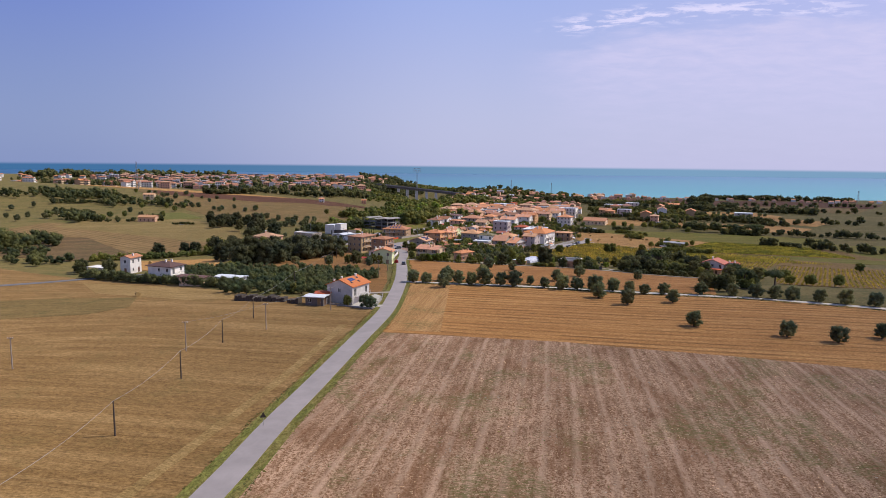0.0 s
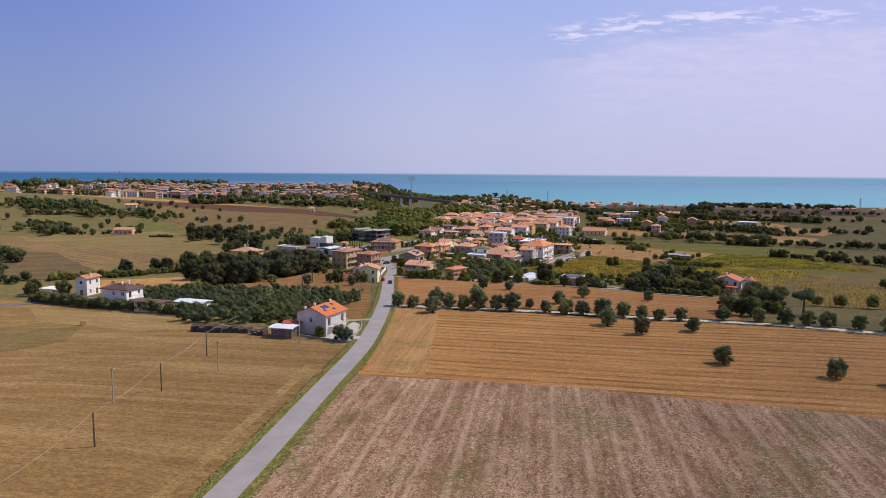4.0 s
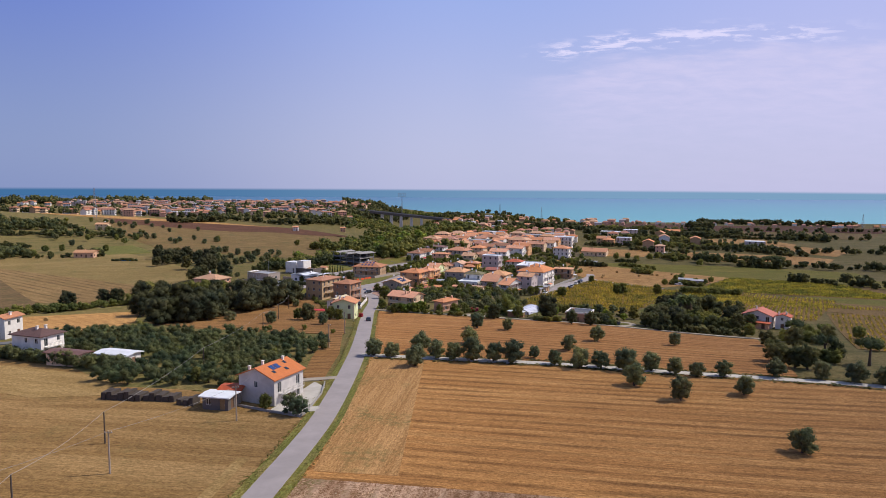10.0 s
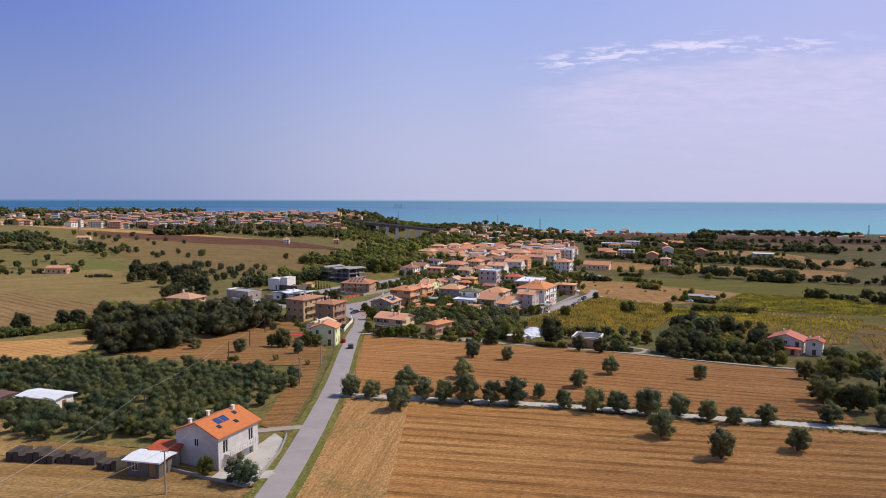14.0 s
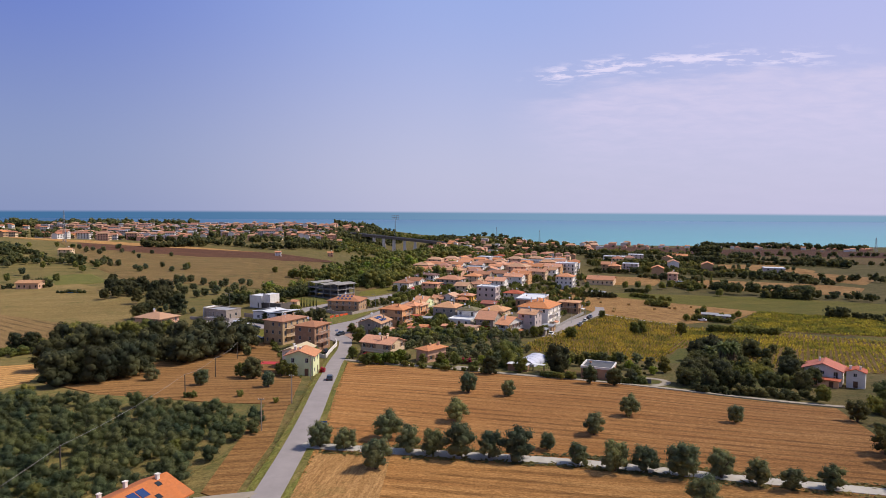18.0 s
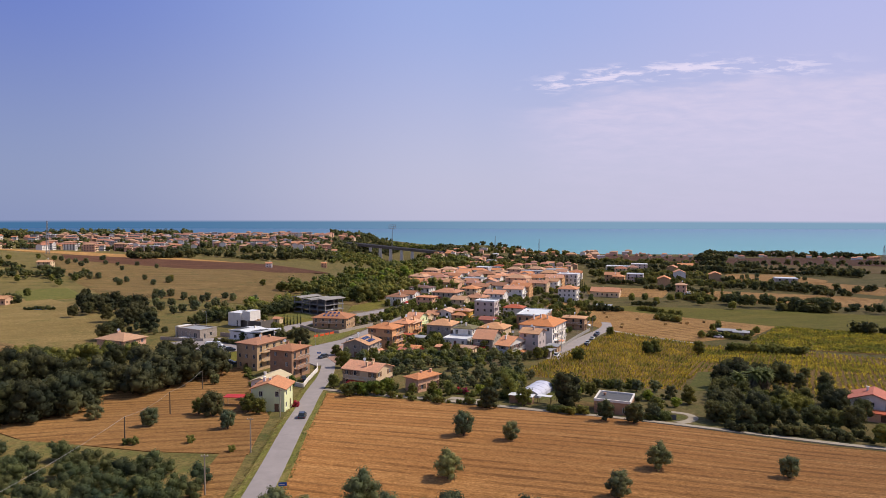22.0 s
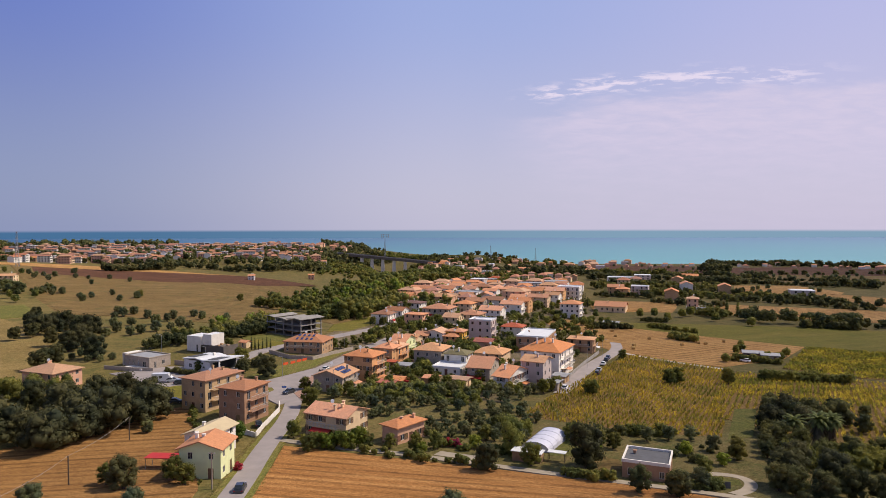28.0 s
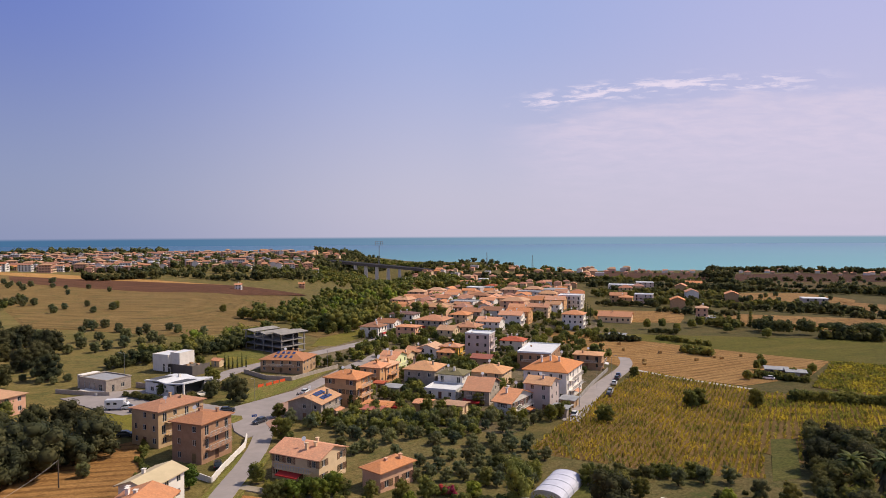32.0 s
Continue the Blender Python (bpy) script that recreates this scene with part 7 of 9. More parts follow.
grove_of("field", [(34.6, 205.7), (41.4, 195.3), (55.7, 199.2), (0.6, 272.3), (-1.8, 246.9), (25.1, 239.6)], 1.02, "grey-green rounded tree standing alone in golden stubble", "trees standing alone in golden stubble", "tree")
grove_of("field", [(10.2, 269.4), (35.4, 253.4), (57.2, 251.3)], 0.91, "grey-green rounded tree standing alone in golden stubble", "trees standing alone in golden stubble", "tree")
grove_of("field", [(52.4, 167.9), (71.2, 158.0), (80.8, 153.5), (93.1, 158.2)], 0.88, "grey-green rounded tree standing alone in golden stubble", "trees standing alone in golden stubble", "tree")
grove_of("field", [(-68.2, 277.0), (-84.8, 284.1), (-50.3, 275.3)], 0.88, "grey-green rounded tree standing alone in golden stubble", "trees standing alone in golden stubble", "tree")
grove_of("field", [(-73.7, 328.5)], 0.74, "grey-green rounded tree standing alone in golden stubble", "trees standing alone in golden stubble", "tree")
grove_of("oak", [(-58.4, 287.8)], 0.64, "large dark broadleaf tree beside the yellow house", "trees beside the yellow house", "tree")
grove_of("round", [(-62.7, 290.2), (-52.0, 293.3), (-48.5, 290.9)], 0.74, "leafy green tree beside the yellow house", "trees beside the yellow house", "tree")
grove_of("oak", [(-106.9, 277.5), (-103.0, 280.6), (-97.7, 281.6), (-94.6, 288.0), (-95.0, 299.8), (-125.0, 302.1), (-121.8, 310.4), (-115.6, 314.7), (-110.1, 319.3), (-132.5, 333.5), (-143.4, 338.4)], 1.12, "large dark broadleaf tree in the dense tree belt", "trees in the dense tree belt", "tree")
grove_of("oak", [(-97.5, 319.4), (-89.1, 314.9), (-86.0, 324.4), (-83.3, 334.2), (-83.5, 349.0), (-114.6, 348.5), (-106.3, 348.5), (-100.3, 353.7), (-95.1, 359.2)], 0.96, "large dark broadleaf tree in the dense tree belt", "trees in the dense tree belt", "tree")
grove_of("oak", [(-168.0, 324.5), (-160.0, 337.4), (-154.8, 338.6)], 0.73, "large dark broadleaf tree in the dense tree belt", "trees in the dense tree belt", "tree")
grove_of("oak", [(-186.1, 480.0), (-186.3, 471.1), (-164.8, 464.5)], 1.05, "large dark broadleaf tree on the dry hillside", "trees on the dry hillside", "tree")
grove_of("round", [(-40.3, 355.3), (-155.0, 635.4), (-133.8, 609.3), (-221.0, 622.6)], 1.03, "leafy green tree on the dry hillside", "trees on the dry hillside", "tree")
grove_of("field", [(-181.9, 515.9), (-183.6, 529.0), (-168.4, 524.9), (-153.6, 524.0), (-139.6, 527.9), (-123.7, 520.4), (-105.4, 512.3), (-89.2, 504.0), (-154.0, 504.9), (-129.9, 487.5), (-143.8, 482.3), (-109.4, 474.3), (-170.3, 493.6), (-147.9, 536.9), (-113.1, 474.5)], 1.05, "grey-green rounded tree on the dry hillside", "trees on the dry hillside", "tree")
grove_of("field", [(-158.2, 436.4), (-158.2, 441.1), (-153.8, 441.1), (-158.3, 431.9), (-146.4, 424.6), (-142.8, 427.0), (-141.4, 431.3), (-146.6, 419.0), (-137.9, 414.6), (-132.9, 414.2), (-130.3, 417.9), (-173.6, 450.9), (-159.4, 427.5)], 0.63, "grey-green rounded tree in the hillside orchard", "trees in the hillside orchard", "tree")
grove_of("field", [(-247.5, 599.1), (-282.6, 633.9), (-247.2, 635.9), (-219.6, 616.4), (-224.2, 601.6), (-377.5, 749.8), (-359.4, 748.2), (-301.0, 703.4), (-340.4, 747.3), (-295.0, 632.4), (-285.3, 626.5)], 1.05, "grey-green rounded tree on the dry hillside", "trees on the dry hillside", "tree")
grove_of("field", [(-353.6, 671.4), (-324.3, 651.4), (-295.0, 644.2), (-285.9, 640.1), (-327.0, 744.0), (-313.4, 754.1), (-286.4, 737.4), (-370.4, 749.3), (-366.3, 786.8), (-261.0, 618.9), (-252.9, 619.6), (-342.3, 622.3)], 0.96, "grey-green rounded tree on the dry hillside", "trees on the dry hillside", "tree")
grove_of("oak", [(-194.3, 470.7), (-195.2, 479.7), (-210.1, 489.4), (-156.7, 433.6), (-155.2, 440.7), (-174.3, 471.6), (-138.4, 420.3)], 0.95, "large dark broadleaf tree on the dry hillside", "trees on the dry hillside", "tree")
grove_of("round", [(73.3, 400.0), (76.5, 402.2), (94.8, 403.7)], 1.03, "leafy green tree at the sunflower field edge", "trees at the sunflower field edge", "tree")
grove_of("round", [(68.5, 446.9), (41.2, 376.7), (41.9, 375.0)], 0.88, "leafy green tree beside the village street", "trees beside the village street", "tree")
grove_of("oak", [(-63.3, 391.4)], 0.92, "spreading dark tree on the junction verge", "trees beside the village street", "tree")
grove_of("lime", [(-28.2, 316.5), (-26.1, 318.9), (-23.5, 316.7), (-21.0, 319.0), (-49.8, 322.7)], 1.06, "bright green garden tree in a village-edge garden", "trees in a village-edge garden", "tree")
grove_of("round", [(-37.4, 325.6), (-31.4, 314.2), (-30.3, 316.5), (-19.1, 319.1), (-13.8, 317.0), (-8.0, 314.9), (-3.8, 317.3)], 0.68, "leafy green tree in a village-edge garden", "trees in a village-edge garden", "tree")
grove_of("oak", [(7.2, 302.2)], 0.66, "large dark broadleaf tree in a village-edge garden", "trees in a village-edge garden", "tree")
grove_of("willow", [(12.9, 314.4)], 1.0, "drooping yellow-green willow in a village-edge garden", "trees in a village-edge garden", "tree")
grove_of("oak", [(27.0, 304.6)], 0.98, "large dark broadleaf tree in a village-edge garden", "trees in a village-edge garden", "tree")
grove_of("round", [(16.1, 305.4), (39.8, 288.4), (48.9, 300.8), (60.8, 314.2)], 0.88, "leafy green tree in a village-edge garden", "trees in a village-edge garden", "tree")
grove_of("wood", [(33.4, 288.6), (39.6, 287.2)], 0.92, "dark bushy tree before the brick bungalow", "trees in a village-edge garden", "tree")
grove_of("pine", [(90.2, 233.7), (97.5, 227.0), (100.0, 270.0)], 0.8, "umbrella pine with a flat dark crown in the wooded farm garden", "trees in the wooded farm garden", "umbrella_pine")
grove_of("wood", [(74.6, 225.3), (77.6, 223.1), (79.9, 221.9), (75.5, 230.8), (91.5, 252.8), (106.0, 263.0), (91.8, 232.0), (85.5, 256.5)], 1.03, "leafy green tree in the wooded farm garden", "trees in the wooded farm garden", "tree")
grove_of("wood", [(64.9, 287.2), (71.7, 291.3), (61.9, 291.7), (75.8, 289.5), (82.6, 293.1), (86.4, 291.0), (90.0, 288.8), (60.3, 294.1), (77.7, 311.7), (84.5, 312.5), (92.0, 316.0), (99.7, 319.5), (79.6, 324.5), (76.2, 327.3), (92.6, 339.5), (100.3, 310.4), (99.4, 302.2), (102.7, 339.9), (111.1, 340.3)], 1.03, "leafy green tree in the wooded farm garden", "trees in the wooded farm garden", "tree")
grove_of("oak", [(63.4, 297.2), (69.6, 307.4), (85.9, 335.4), (79.0, 338.3), (89.3, 351.3), (71.6, 296.7), (92.6, 301.9)], 0.82, "large dark broadleaf tree in the wooded farm garden", "trees in the wooded farm garden", "tree")
grove_of("olive", [(45.1, 326.1), (50.7, 328.0), (56.2, 328.9), (45.4, 292.7), (58.0, 320.1)], 1.25, "leafy green tree in a village-edge garden", "trees in a village-edge garden", "tree")
grove_of("olive", [(-22.6, 365.8), (-20.4, 371.4), (-16.2, 374.4), (-11.2, 368.9), (-7.7, 371.8), (-3.8, 369.0), (0.6, 366.4), (4.9, 363.8), (9.3, 366.5), (13.5, 363.9), (-28.0, 363.0), (-23.6, 358.2), (-19.4, 358.3), (-15.0, 356.0), (-12.0, 360.9), (-7.6, 358.5), (-2.6, 353.8), (1.4, 353.9), (5.4, 351.6), (10.1, 354.0), (14.2, 354.0), (19.5, 366.6), (22.3, 372.2), (24.2, 375.1), (-17.3, 346.9), (-11.7, 342.9), (-19.9, 346.9), (-2.3, 343.0), (0.8, 341.1), (4.5, 339.2), (7.1, 343.1), (10.8, 343.1), (13.7, 347.3), (17.5, 347.3)], 0.95, "grey-green olive tree in the village olive plot", "trees in the village olive plot", "olive_tree")
grove_of("round", [(-34.8, 368.0), (-32.4, 370.9), (-13.7, 380.6), (-10.4, 390.7), (-6.6, 380.9), (-2.7, 381.0), (11.2, 375.0), (16.6, 375.1), (19.4, 373.3), (27.2, 375.2), (30.0, 378.4), (32.1, 381.7), (-16.2, 390.4), (-26.3, 380.0), (-20.8, 380.3), (15.5, 381.3), (-37.0, 418.4), (-25.2, 462.1), (-21.3, 445.0), (-16.5, 451.3), (3.2, 447.4), (6.6, 459.2), (21.4, 447.9), (24.6, 459.5), (31.8, 454.2)], 0.74, "leafy green tree between village houses", "trees between village houses", "tree")
grove_of("olive", [(-19.6, 370.3), (-14.2, 366.9), (-7.7, 370.9), (-0.9, 371.2), (4.2, 367.7), (11.1, 371.6), (16.0, 368.1), (-26.4, 369.8), (-41.6, 368.7), (-35.9, 365.6)], 1.28, "grey-green olive tree between village houses", "trees between village houses", "olive_tree")
grove_of("round", [(-56.2, 447.7), (-51.0, 443.5), (-46.9, 444.7), (-44.9, 457.1), (-36.9, 480.5), (-34.1, 502.0), (-40.0, 523.5), (-45.5, 522.9), (-56.0, 543.8), (-63.5, 543.7), (-30.7, 514.9), (-14.8, 525.3), (-15.2, 507.6)], 0.88, "leafy green tree between village houses", "trees between village houses", "tree")
grove_of("bush", [(-65.9, 262.8), (-64.3, 262.8), (-53.8, 264.5), (-43.7, 259.5)], 0.8, "low green bush at the grove edge", "trees at the grove edge", "bush")
grove_of("wood", [(-154.5, 257.0), (-168.5, 259.0), (-171.0, 264.0)], 1.1, "leafy green tree beside the white lane houses", "trees beside the white houses", "tree")
grove_of("round", [(-40.9, 184.4)], 0.51, "leafy green tree beside the farmhouse", "trees beside the farmhouse", "tree")
grove_of("olive", [(-35.1, 182.3), (-33.6, 181.2)], 1.33, "grey-green olive tree beside the farmhouse", "trees beside the farmhouse", "olive_tree")
grove_of("round", [(-61.7, 201.7), (-75.4, 223.0), (-51.3, 223.7)], 0.59, "leafy green tree beside the farmhouse", "trees beside the farmhouse", "tree")
grove_of("cypress", [(-82.3, 434.1), (-80.9, 434.2), (-79.8, 435.3), (-78.2, 435.5), (-76.9, 436.7), (-75.4, 436.9)], 0.54, "slim dark cypress in a row by the villas", "trees in a row by the villas", "cypress")
grove_of("round", [(-89.2, 397.7), (-86.9, 397.8), (-83.0, 420.9), (-79.2, 415.7), (-92.1, 436.4)], 0.74, "leafy green tree beside the modern villas", "trees beside the modern villas", "tree")
grove_of("oak", [(-73.1, 396.4)], 0.5, "large dark broadleaf tree in the dense tree belt", "trees in the dense tree belt", "tree")
grove_of("wood", [(68.5 + 2.08 * k, 317.0 + 4.4 * k) for k in range(13)], 0.80, "leafy tree in the row beside the lawn", "trees in the row beside the lawn", "tree")
grove_of("lime", [(56.0, 309.5), (50.5, 316.0), (31.5, 316.5), (-6.5, 313.8), (5.0, 318.5)], 0.75, "bright green garden bush in a village-edge garden", "trees in a village-edge garden", "tree")
for bx, by in ((-0.8, 319.6), (0.9, 319.0)):
    plant("blossom", bx, by, 1.0, "bush covered in crimson blossom in a garden", "blossom bushes", "bush", "bush")
for bx, by in ((80.6, 319.4), (83.4, 319.8)):
    old_palm = plant("tall_palm", bx, by, 0.95, "tall palm with a skirt of dead fronds", "tall palms", "palm_tree", "palm")
    part("dead_fronds", SKIRT, None, old_palm, "brown hanging dead fronds")
grove_of("palm", [(80.3, 329.6)], 1.0, "date palm with arching fronds in the wooded farm garden", "trees in the wooded farm garden", "palm_tree")
grove_of("wood", [(88.4, 356.5), (93.0, 357.5), (98.3, 360.8), (106.7, 359.0), (111.9, 354.6)], 0.74, "leafy green tree in a village-edge garden", "trees in a village-edge garden", "tree")
grove_of("round", [(-46.7, 375.5), (-20.9, 399.4), (-16.6, 395.2), (-14.4, 404.7), (-9.0, 397.7), (-32.0, 395.3), (-28.3, 389.6), (4.6, 401.4), (8.2, 392.2), (22.0, 388.2), (28.6, 397.6), (-29.6, 461.2), (-24.9, 478.8), (-20.3, 488.3), (-1.7, 426.6), (26.8, 428.1)], 0.74, "leafy green tree between village houses", "trees between village houses", "tree")
grove_of("olive", [(-26.6, 359.4), (-22.1, 356.4), (-18.5, 359.8), (-13.9, 353.6), (-9.4, 356.9), (-3.7, 352.1), (0.9, 354.1), (5.5, 348.2), (10.2, 351.3), (14.6, 348.4), (18.6, 351.5), (-23.0, 370.0), (-18.6, 376.4), (-12.2, 374.4), (-4.5, 377.2), (1.7, 379.1), (6.9, 375.3), (13.0, 375.5), (18.6, 379.7), (-6.0, 336.7), (-1.7, 334.3), (2.4, 331.9), (6.6, 334.5), (10.5, 329.6), (14.3, 334.7), (-21.3, 344.4), (-25.1, 350.1)], 0.95, "grey-green olive tree in the village olive plot", "trees in the village olive plot", "olive_tree")
grove_of("round", [(-25.6, 555.4), (-14.7, 566.7), (-1.1, 578.4), (11.6, 566.4), (18.1, 555.3), (28.9, 525.9), (44.3, 549.6), (55.7, 555.0), (6.7, 721.0), (-6.4, 697.1), (28.4, 809.7), (30.0, 661.6), (47.2, 698.3), (65.1, 810.1), (77.1, 728.5), (-32.3, 619.9), (-19.6, 619.4), (-41.5, 620.6), (86.2, 689.1), (69.2, 633.0), (55.5, 612.8), (63.7, 540.2), (49.8, 515.9), (46.5, 470.7)], 0.74, "leafy green tree between village houses", "trees between village houses", "tree")
grove_of("olive", [(9.1, 334.7), (12.5, 332.9), (15.8, 331.2), (9.7, 324.3), (13.5, 324.3), (6.5, 327.6), (3.2, 327.5), (-0.2, 327.5), (-3.5, 327.5), (-6.4, 328.1), (16.1, 323.3), (18.5, 339.3), (21.2, 341.2), (-10.3, 328.1), (-12.2, 335.2)], 0.95, "grey-green olive tree in the village olive plot", "trees in the village olive plot", "olive_tree")
grove_of("round", [(10.7, 332.1), (13.9, 329.7), (17.0, 327.3), (7.7, 324.6), (27.3, 325.1), (30.1, 323.0), (32.9, 320.9), (35.6, 318.9)], 0.74, "leafy green tree in a village-edge garden", "trees in a village-edge garden", "tree")
grove_of("poplar", [(170.8, 596.6), (174.9, 589.8)], 1.00, "tall narrow poplar in the far plain", "trees in the far plain", "tree")
grove_of("pine", [(197.9, 550.0), (202.8, 551.8), (204.9, 548.2), (208.5, 546.4), (213.1, 546.4), (217.2, 546.3), (219.6, 544.6)], 1.05, "umbrella pine with a flat dark crown in the far plain", "trees in the far plain", "umbrella_pine")
grove_of("pine", [(403.8, 2434.8), (439.2, 2470.8), (477.2, 2467.6), (524.0, 2503.8), (543.3, 2461.9), (571.5, 2459.6), (595.9, 2457.5)], 1.16, "umbrella pine with a flat dark crown in the far plain", "trees in the far plain", "umbrella_pine")
grove_of("cypress", [(88.7, 637.8), (89.4, 631.8), (89.7, 650.7)], 0.97, "slim dark cypress in a village-edge garden", "trees in a village-edge garden", "cypress")
grove_of("round", [(-39.4, 462.1), (-37.6, 475.0), (-35.5, 489.0), (-32.3, 507.8), (-28.8, 516.0), (-30.8, 470.6)], 0.74, "leafy green tree between village houses", "trees between village houses", "tree")
grove_of("field", [(-195.5, 503.8), (-184.0, 492.9), (-190.7, 536.8), (-182.0, 537.3), (-153.5, 516.0), (-153.9, 503.3), (-163.8, 498.8), (-160.6, 478.5), (-149.9, 469.9), (-147.5, 475.2), (-159.7, 467.1), (-138.6, 487.1), (-138.8, 498.4)], 1.05, "grey-green rounded tree on the dry hillside", "trees on the dry hillside", "tree")
thicket("woodland", band((-75, 556), (-16, 619), 40, 60, 4.5, 9, 65) + band((-93, 722), (8, 890), 60, 90, 5, 10, 70) + band((-171, 1073), (-109, 1310), 100, 80, 5, 5.5, 70) + band((-117, 449), (-91, 510), 14, 60, 3.0, 5.6, 69) + band((-136, 629), (-84, 598), 30, 40, 4.5, 8, 67) + band((-60, 624), (-45, 701), 30, 30, 4, 8, 194), M_LEAF, "dense mixed woodland filling the ravine", "woodland", leaf=0.36, leaves=22, seed=1)
thicket("woodland", band((-95, 616), (-96, 868), 50, 70, 5, 10, 68) + band((-89, 860), (-5, 996), 80, 90, 5.5, 10, 65) + band((-100, 500), (-93, 540), 14, 24, 3, 5.5, 69) + band((-81, 1081), (-17, 944), 50, 40, 4, 7, 184) + band((-78, 543), (-55, 588), 30, 40, 3.5, 6.5, 191), M_LEAF, "dense mixed woodland filling the ravine", "woodland", leaf=0.36, leaves=22, seed=2)
thicket("hedge", band((-131, 324), (-154, 356), 20, 6, 4, 7, 82) + band((-157, 360), (-118, 368), 14, 40, 3, 5, 79) + band((-126, 329), (-99, 329), 10, 24, 2.2, 3.5, 73) + band((-100, 254), (-109, 266), 5, 8, 1.5, 2.5, 76) + band((110, 413), (136, 405), 3.5, 60, 1.8, 2.8, 87) + band((107, 507), (118, 499), 6, 16, 2.2, 3.5, 89) + band((107, 546), (128, 525), 3, 30, 1.4, 2.2, 180), M_LEAF, "thick green hedge and scrub", "hedge", leaf=0.36, leaves=22, seed=3)
thicket("hedge", band((-492, 987), (-247, 902), 12, 60, 4, 6, 89) + band((-247, 902), (-188, 1079), 20, 50, 5, 8, 82) + band((-70, 1407), (431, 2289), 80, 90, 6, 9, 80) + band((38, 1027), (165, 990), 50, 50, 5, 8, 89) + band((222, 550), (308, 525), 14, 22, 3.0, 5, 138) + band((193, 468), (248, 421), 14, 22, 3.0, 5, 147) + band((229, 648), (378, 645), 14, 22, 3.0, 5, 146) + band((235, 818), (482, 823), 14, 22, 3.0, 5, 146) + band((365, 990), (587, 1004), 14, 22, 3.0, 5, 137) + band((75, 538), (96, 541), 5, 16, 2.0, 3.4, 172) + band((281, 855), (357, 802), 18, 34, 2.8, 4.4, 178) + band((257, 668), (270, 615), 20, 30, 3.0, 4.6, 173) + band((198, 677), (254, 661), 10, 24, 2.2, 3.6, 169) + band((227, 873), (287, 855), 40, 50, 3.6, 6, 177) + band((323, 1055), (351, 1053), 60, 34, 5, 10, 176) + band((296, 984), (346, 920), 30, 40, 4, 6, 183) + band((142, 909), (261, 906), 50, 60, 4, 7, 187) + band((108, 712), (156, 698), 14, 20, 2.4, 3.8, 185) + band((369, 843), (378, 784), 14, 40, 4, 7, 186) + band((372, 2476), (763, 2231), 60, 90, 5, 7, 181) + band((416, 1302), (638, 1189), 60, 120, 5, 7, 177) + band((194, 550), (219, 539), 10, 26, 3.4, 5.5, 179) + band((-49, 1385), (98, 1445), 60, 50, 5, 6, 182) + band((-6, 1130), (178, 1091), 60, 70, 4.5, 6.5, 186) + band((141, 664), (185, 636), 12, 22, 2.4, 3.8, 193) + band((179, 758), (240, 736), 26, 32, 2.6, 4, 196) + band((137, 830), (197, 815), 26, 40, 3.4, 5.5, 204) + band((325, 903), (429, 864), 16, 30, 2.6, 3.6, 198), M_DARKLEAF, "dark hedgerows and copses on the far plain", "hedge", leaf=0.8, leaves=10, seed=4)
thicket("woodland", band((-127, 436), (-101, 462), 9, 34, 2.5, 4.8, 232) + band((-101, 462), (-93, 498), 12, 36, 2.9, 5.6, 233), M_DARKLEAF, "dark tree belt behind the modern villas", "woodland", leaf=0.36, leaves=22, seed=32)
thicket("hedge", band((-418, 698), (-375, 682), 6, 30, 2.0, 3.0, 241) + band((-414, 605), (-359, 624), 7, 44, 2.0, 3.2, 242) + band((-385, 565), (-337, 547), 6, 34, 1.8, 2.8, 243) + band((-328, 499), (-272, 488), 12, 30, 1.7, 2.8, 244) + band((-265, 503), (-253, 501), 8, 14, 2.4, 4.2, 245) + band((-235, 478), (-218, 480), 4, 18, 1.0, 1.4, 246) + band((-825, 1161), (-574, 899), 30, 40, 3.4, 5.5, 247) + band((-437, 651), (-458, 696), 14, 14, 2.4, 4, 248), M_DARKLEAF, "dark hedges and garden trees on the hillside", "hedge", leaf=0.5, leaves=20, seed=33)
thicket("far_trees", band((-356, 826), (-318, 902), 12, 46, 4.2, 6.5, 231), M_DARKLEAF, "dark tree belt before the far town", "woodland", leaf=0.8, leaves=10, seed=31)
thicket("woodland", band((-229, 1272), (-166, 1507), 60, 60, 6, 9, 95) + band((-225, 1255), (-182, 1458), 90, 80, 6, 9, 182) + band((-239, 1532), (-162, 1670), 60, 70, 5, 8, 196) + band((-81, 1583), (-8, 1415), 50, 40, 5, 6, 195), M_DARKLEAF, "wooded hill above the viaduct", "woodland", leaf=0.8, leaves=10, seed=5)
thicket("woodland", band((-224, 1137), (-100, 1310), 80, 90, 5, 5.5, 97) + band((-219, 1026), (-152, 1300), 80, 90, 4.5, 5.5, 186) + band((-183, 1639), (-56, 1555), 60, 90, 5, 7, 187), M_LEAF, "wooded hill above the viaduct", "woodland", leaf=0.8, leaves=10, seed=6)
thicket("far_trees", band((-1000, 1400), (-560, 1440), 110, 260, 8, 11, 101) + band((-457, 1145), (-220, 1231), 100, 90, 6, 8, 99) + band((-306, 1631), (-214, 1676), 80, 50, 7, 10, 103) + band((-694, 1186), (-233, 1290), 160, 150, 5.5, 9.5, 171) + band((-640, 1000), (-300, 1180), 180, 90, 5, 8, 172) + band((-2589, 3876), (-1931, 4260), 160, 70, 7, 10, 169) + band((-364, 926), (-192, 1102), 30, 70, 5, 8, 196), M_DARKLEAF, "trees between the houses of the far town", "woodland", leaf=0.8, leaves=10, seed=7)
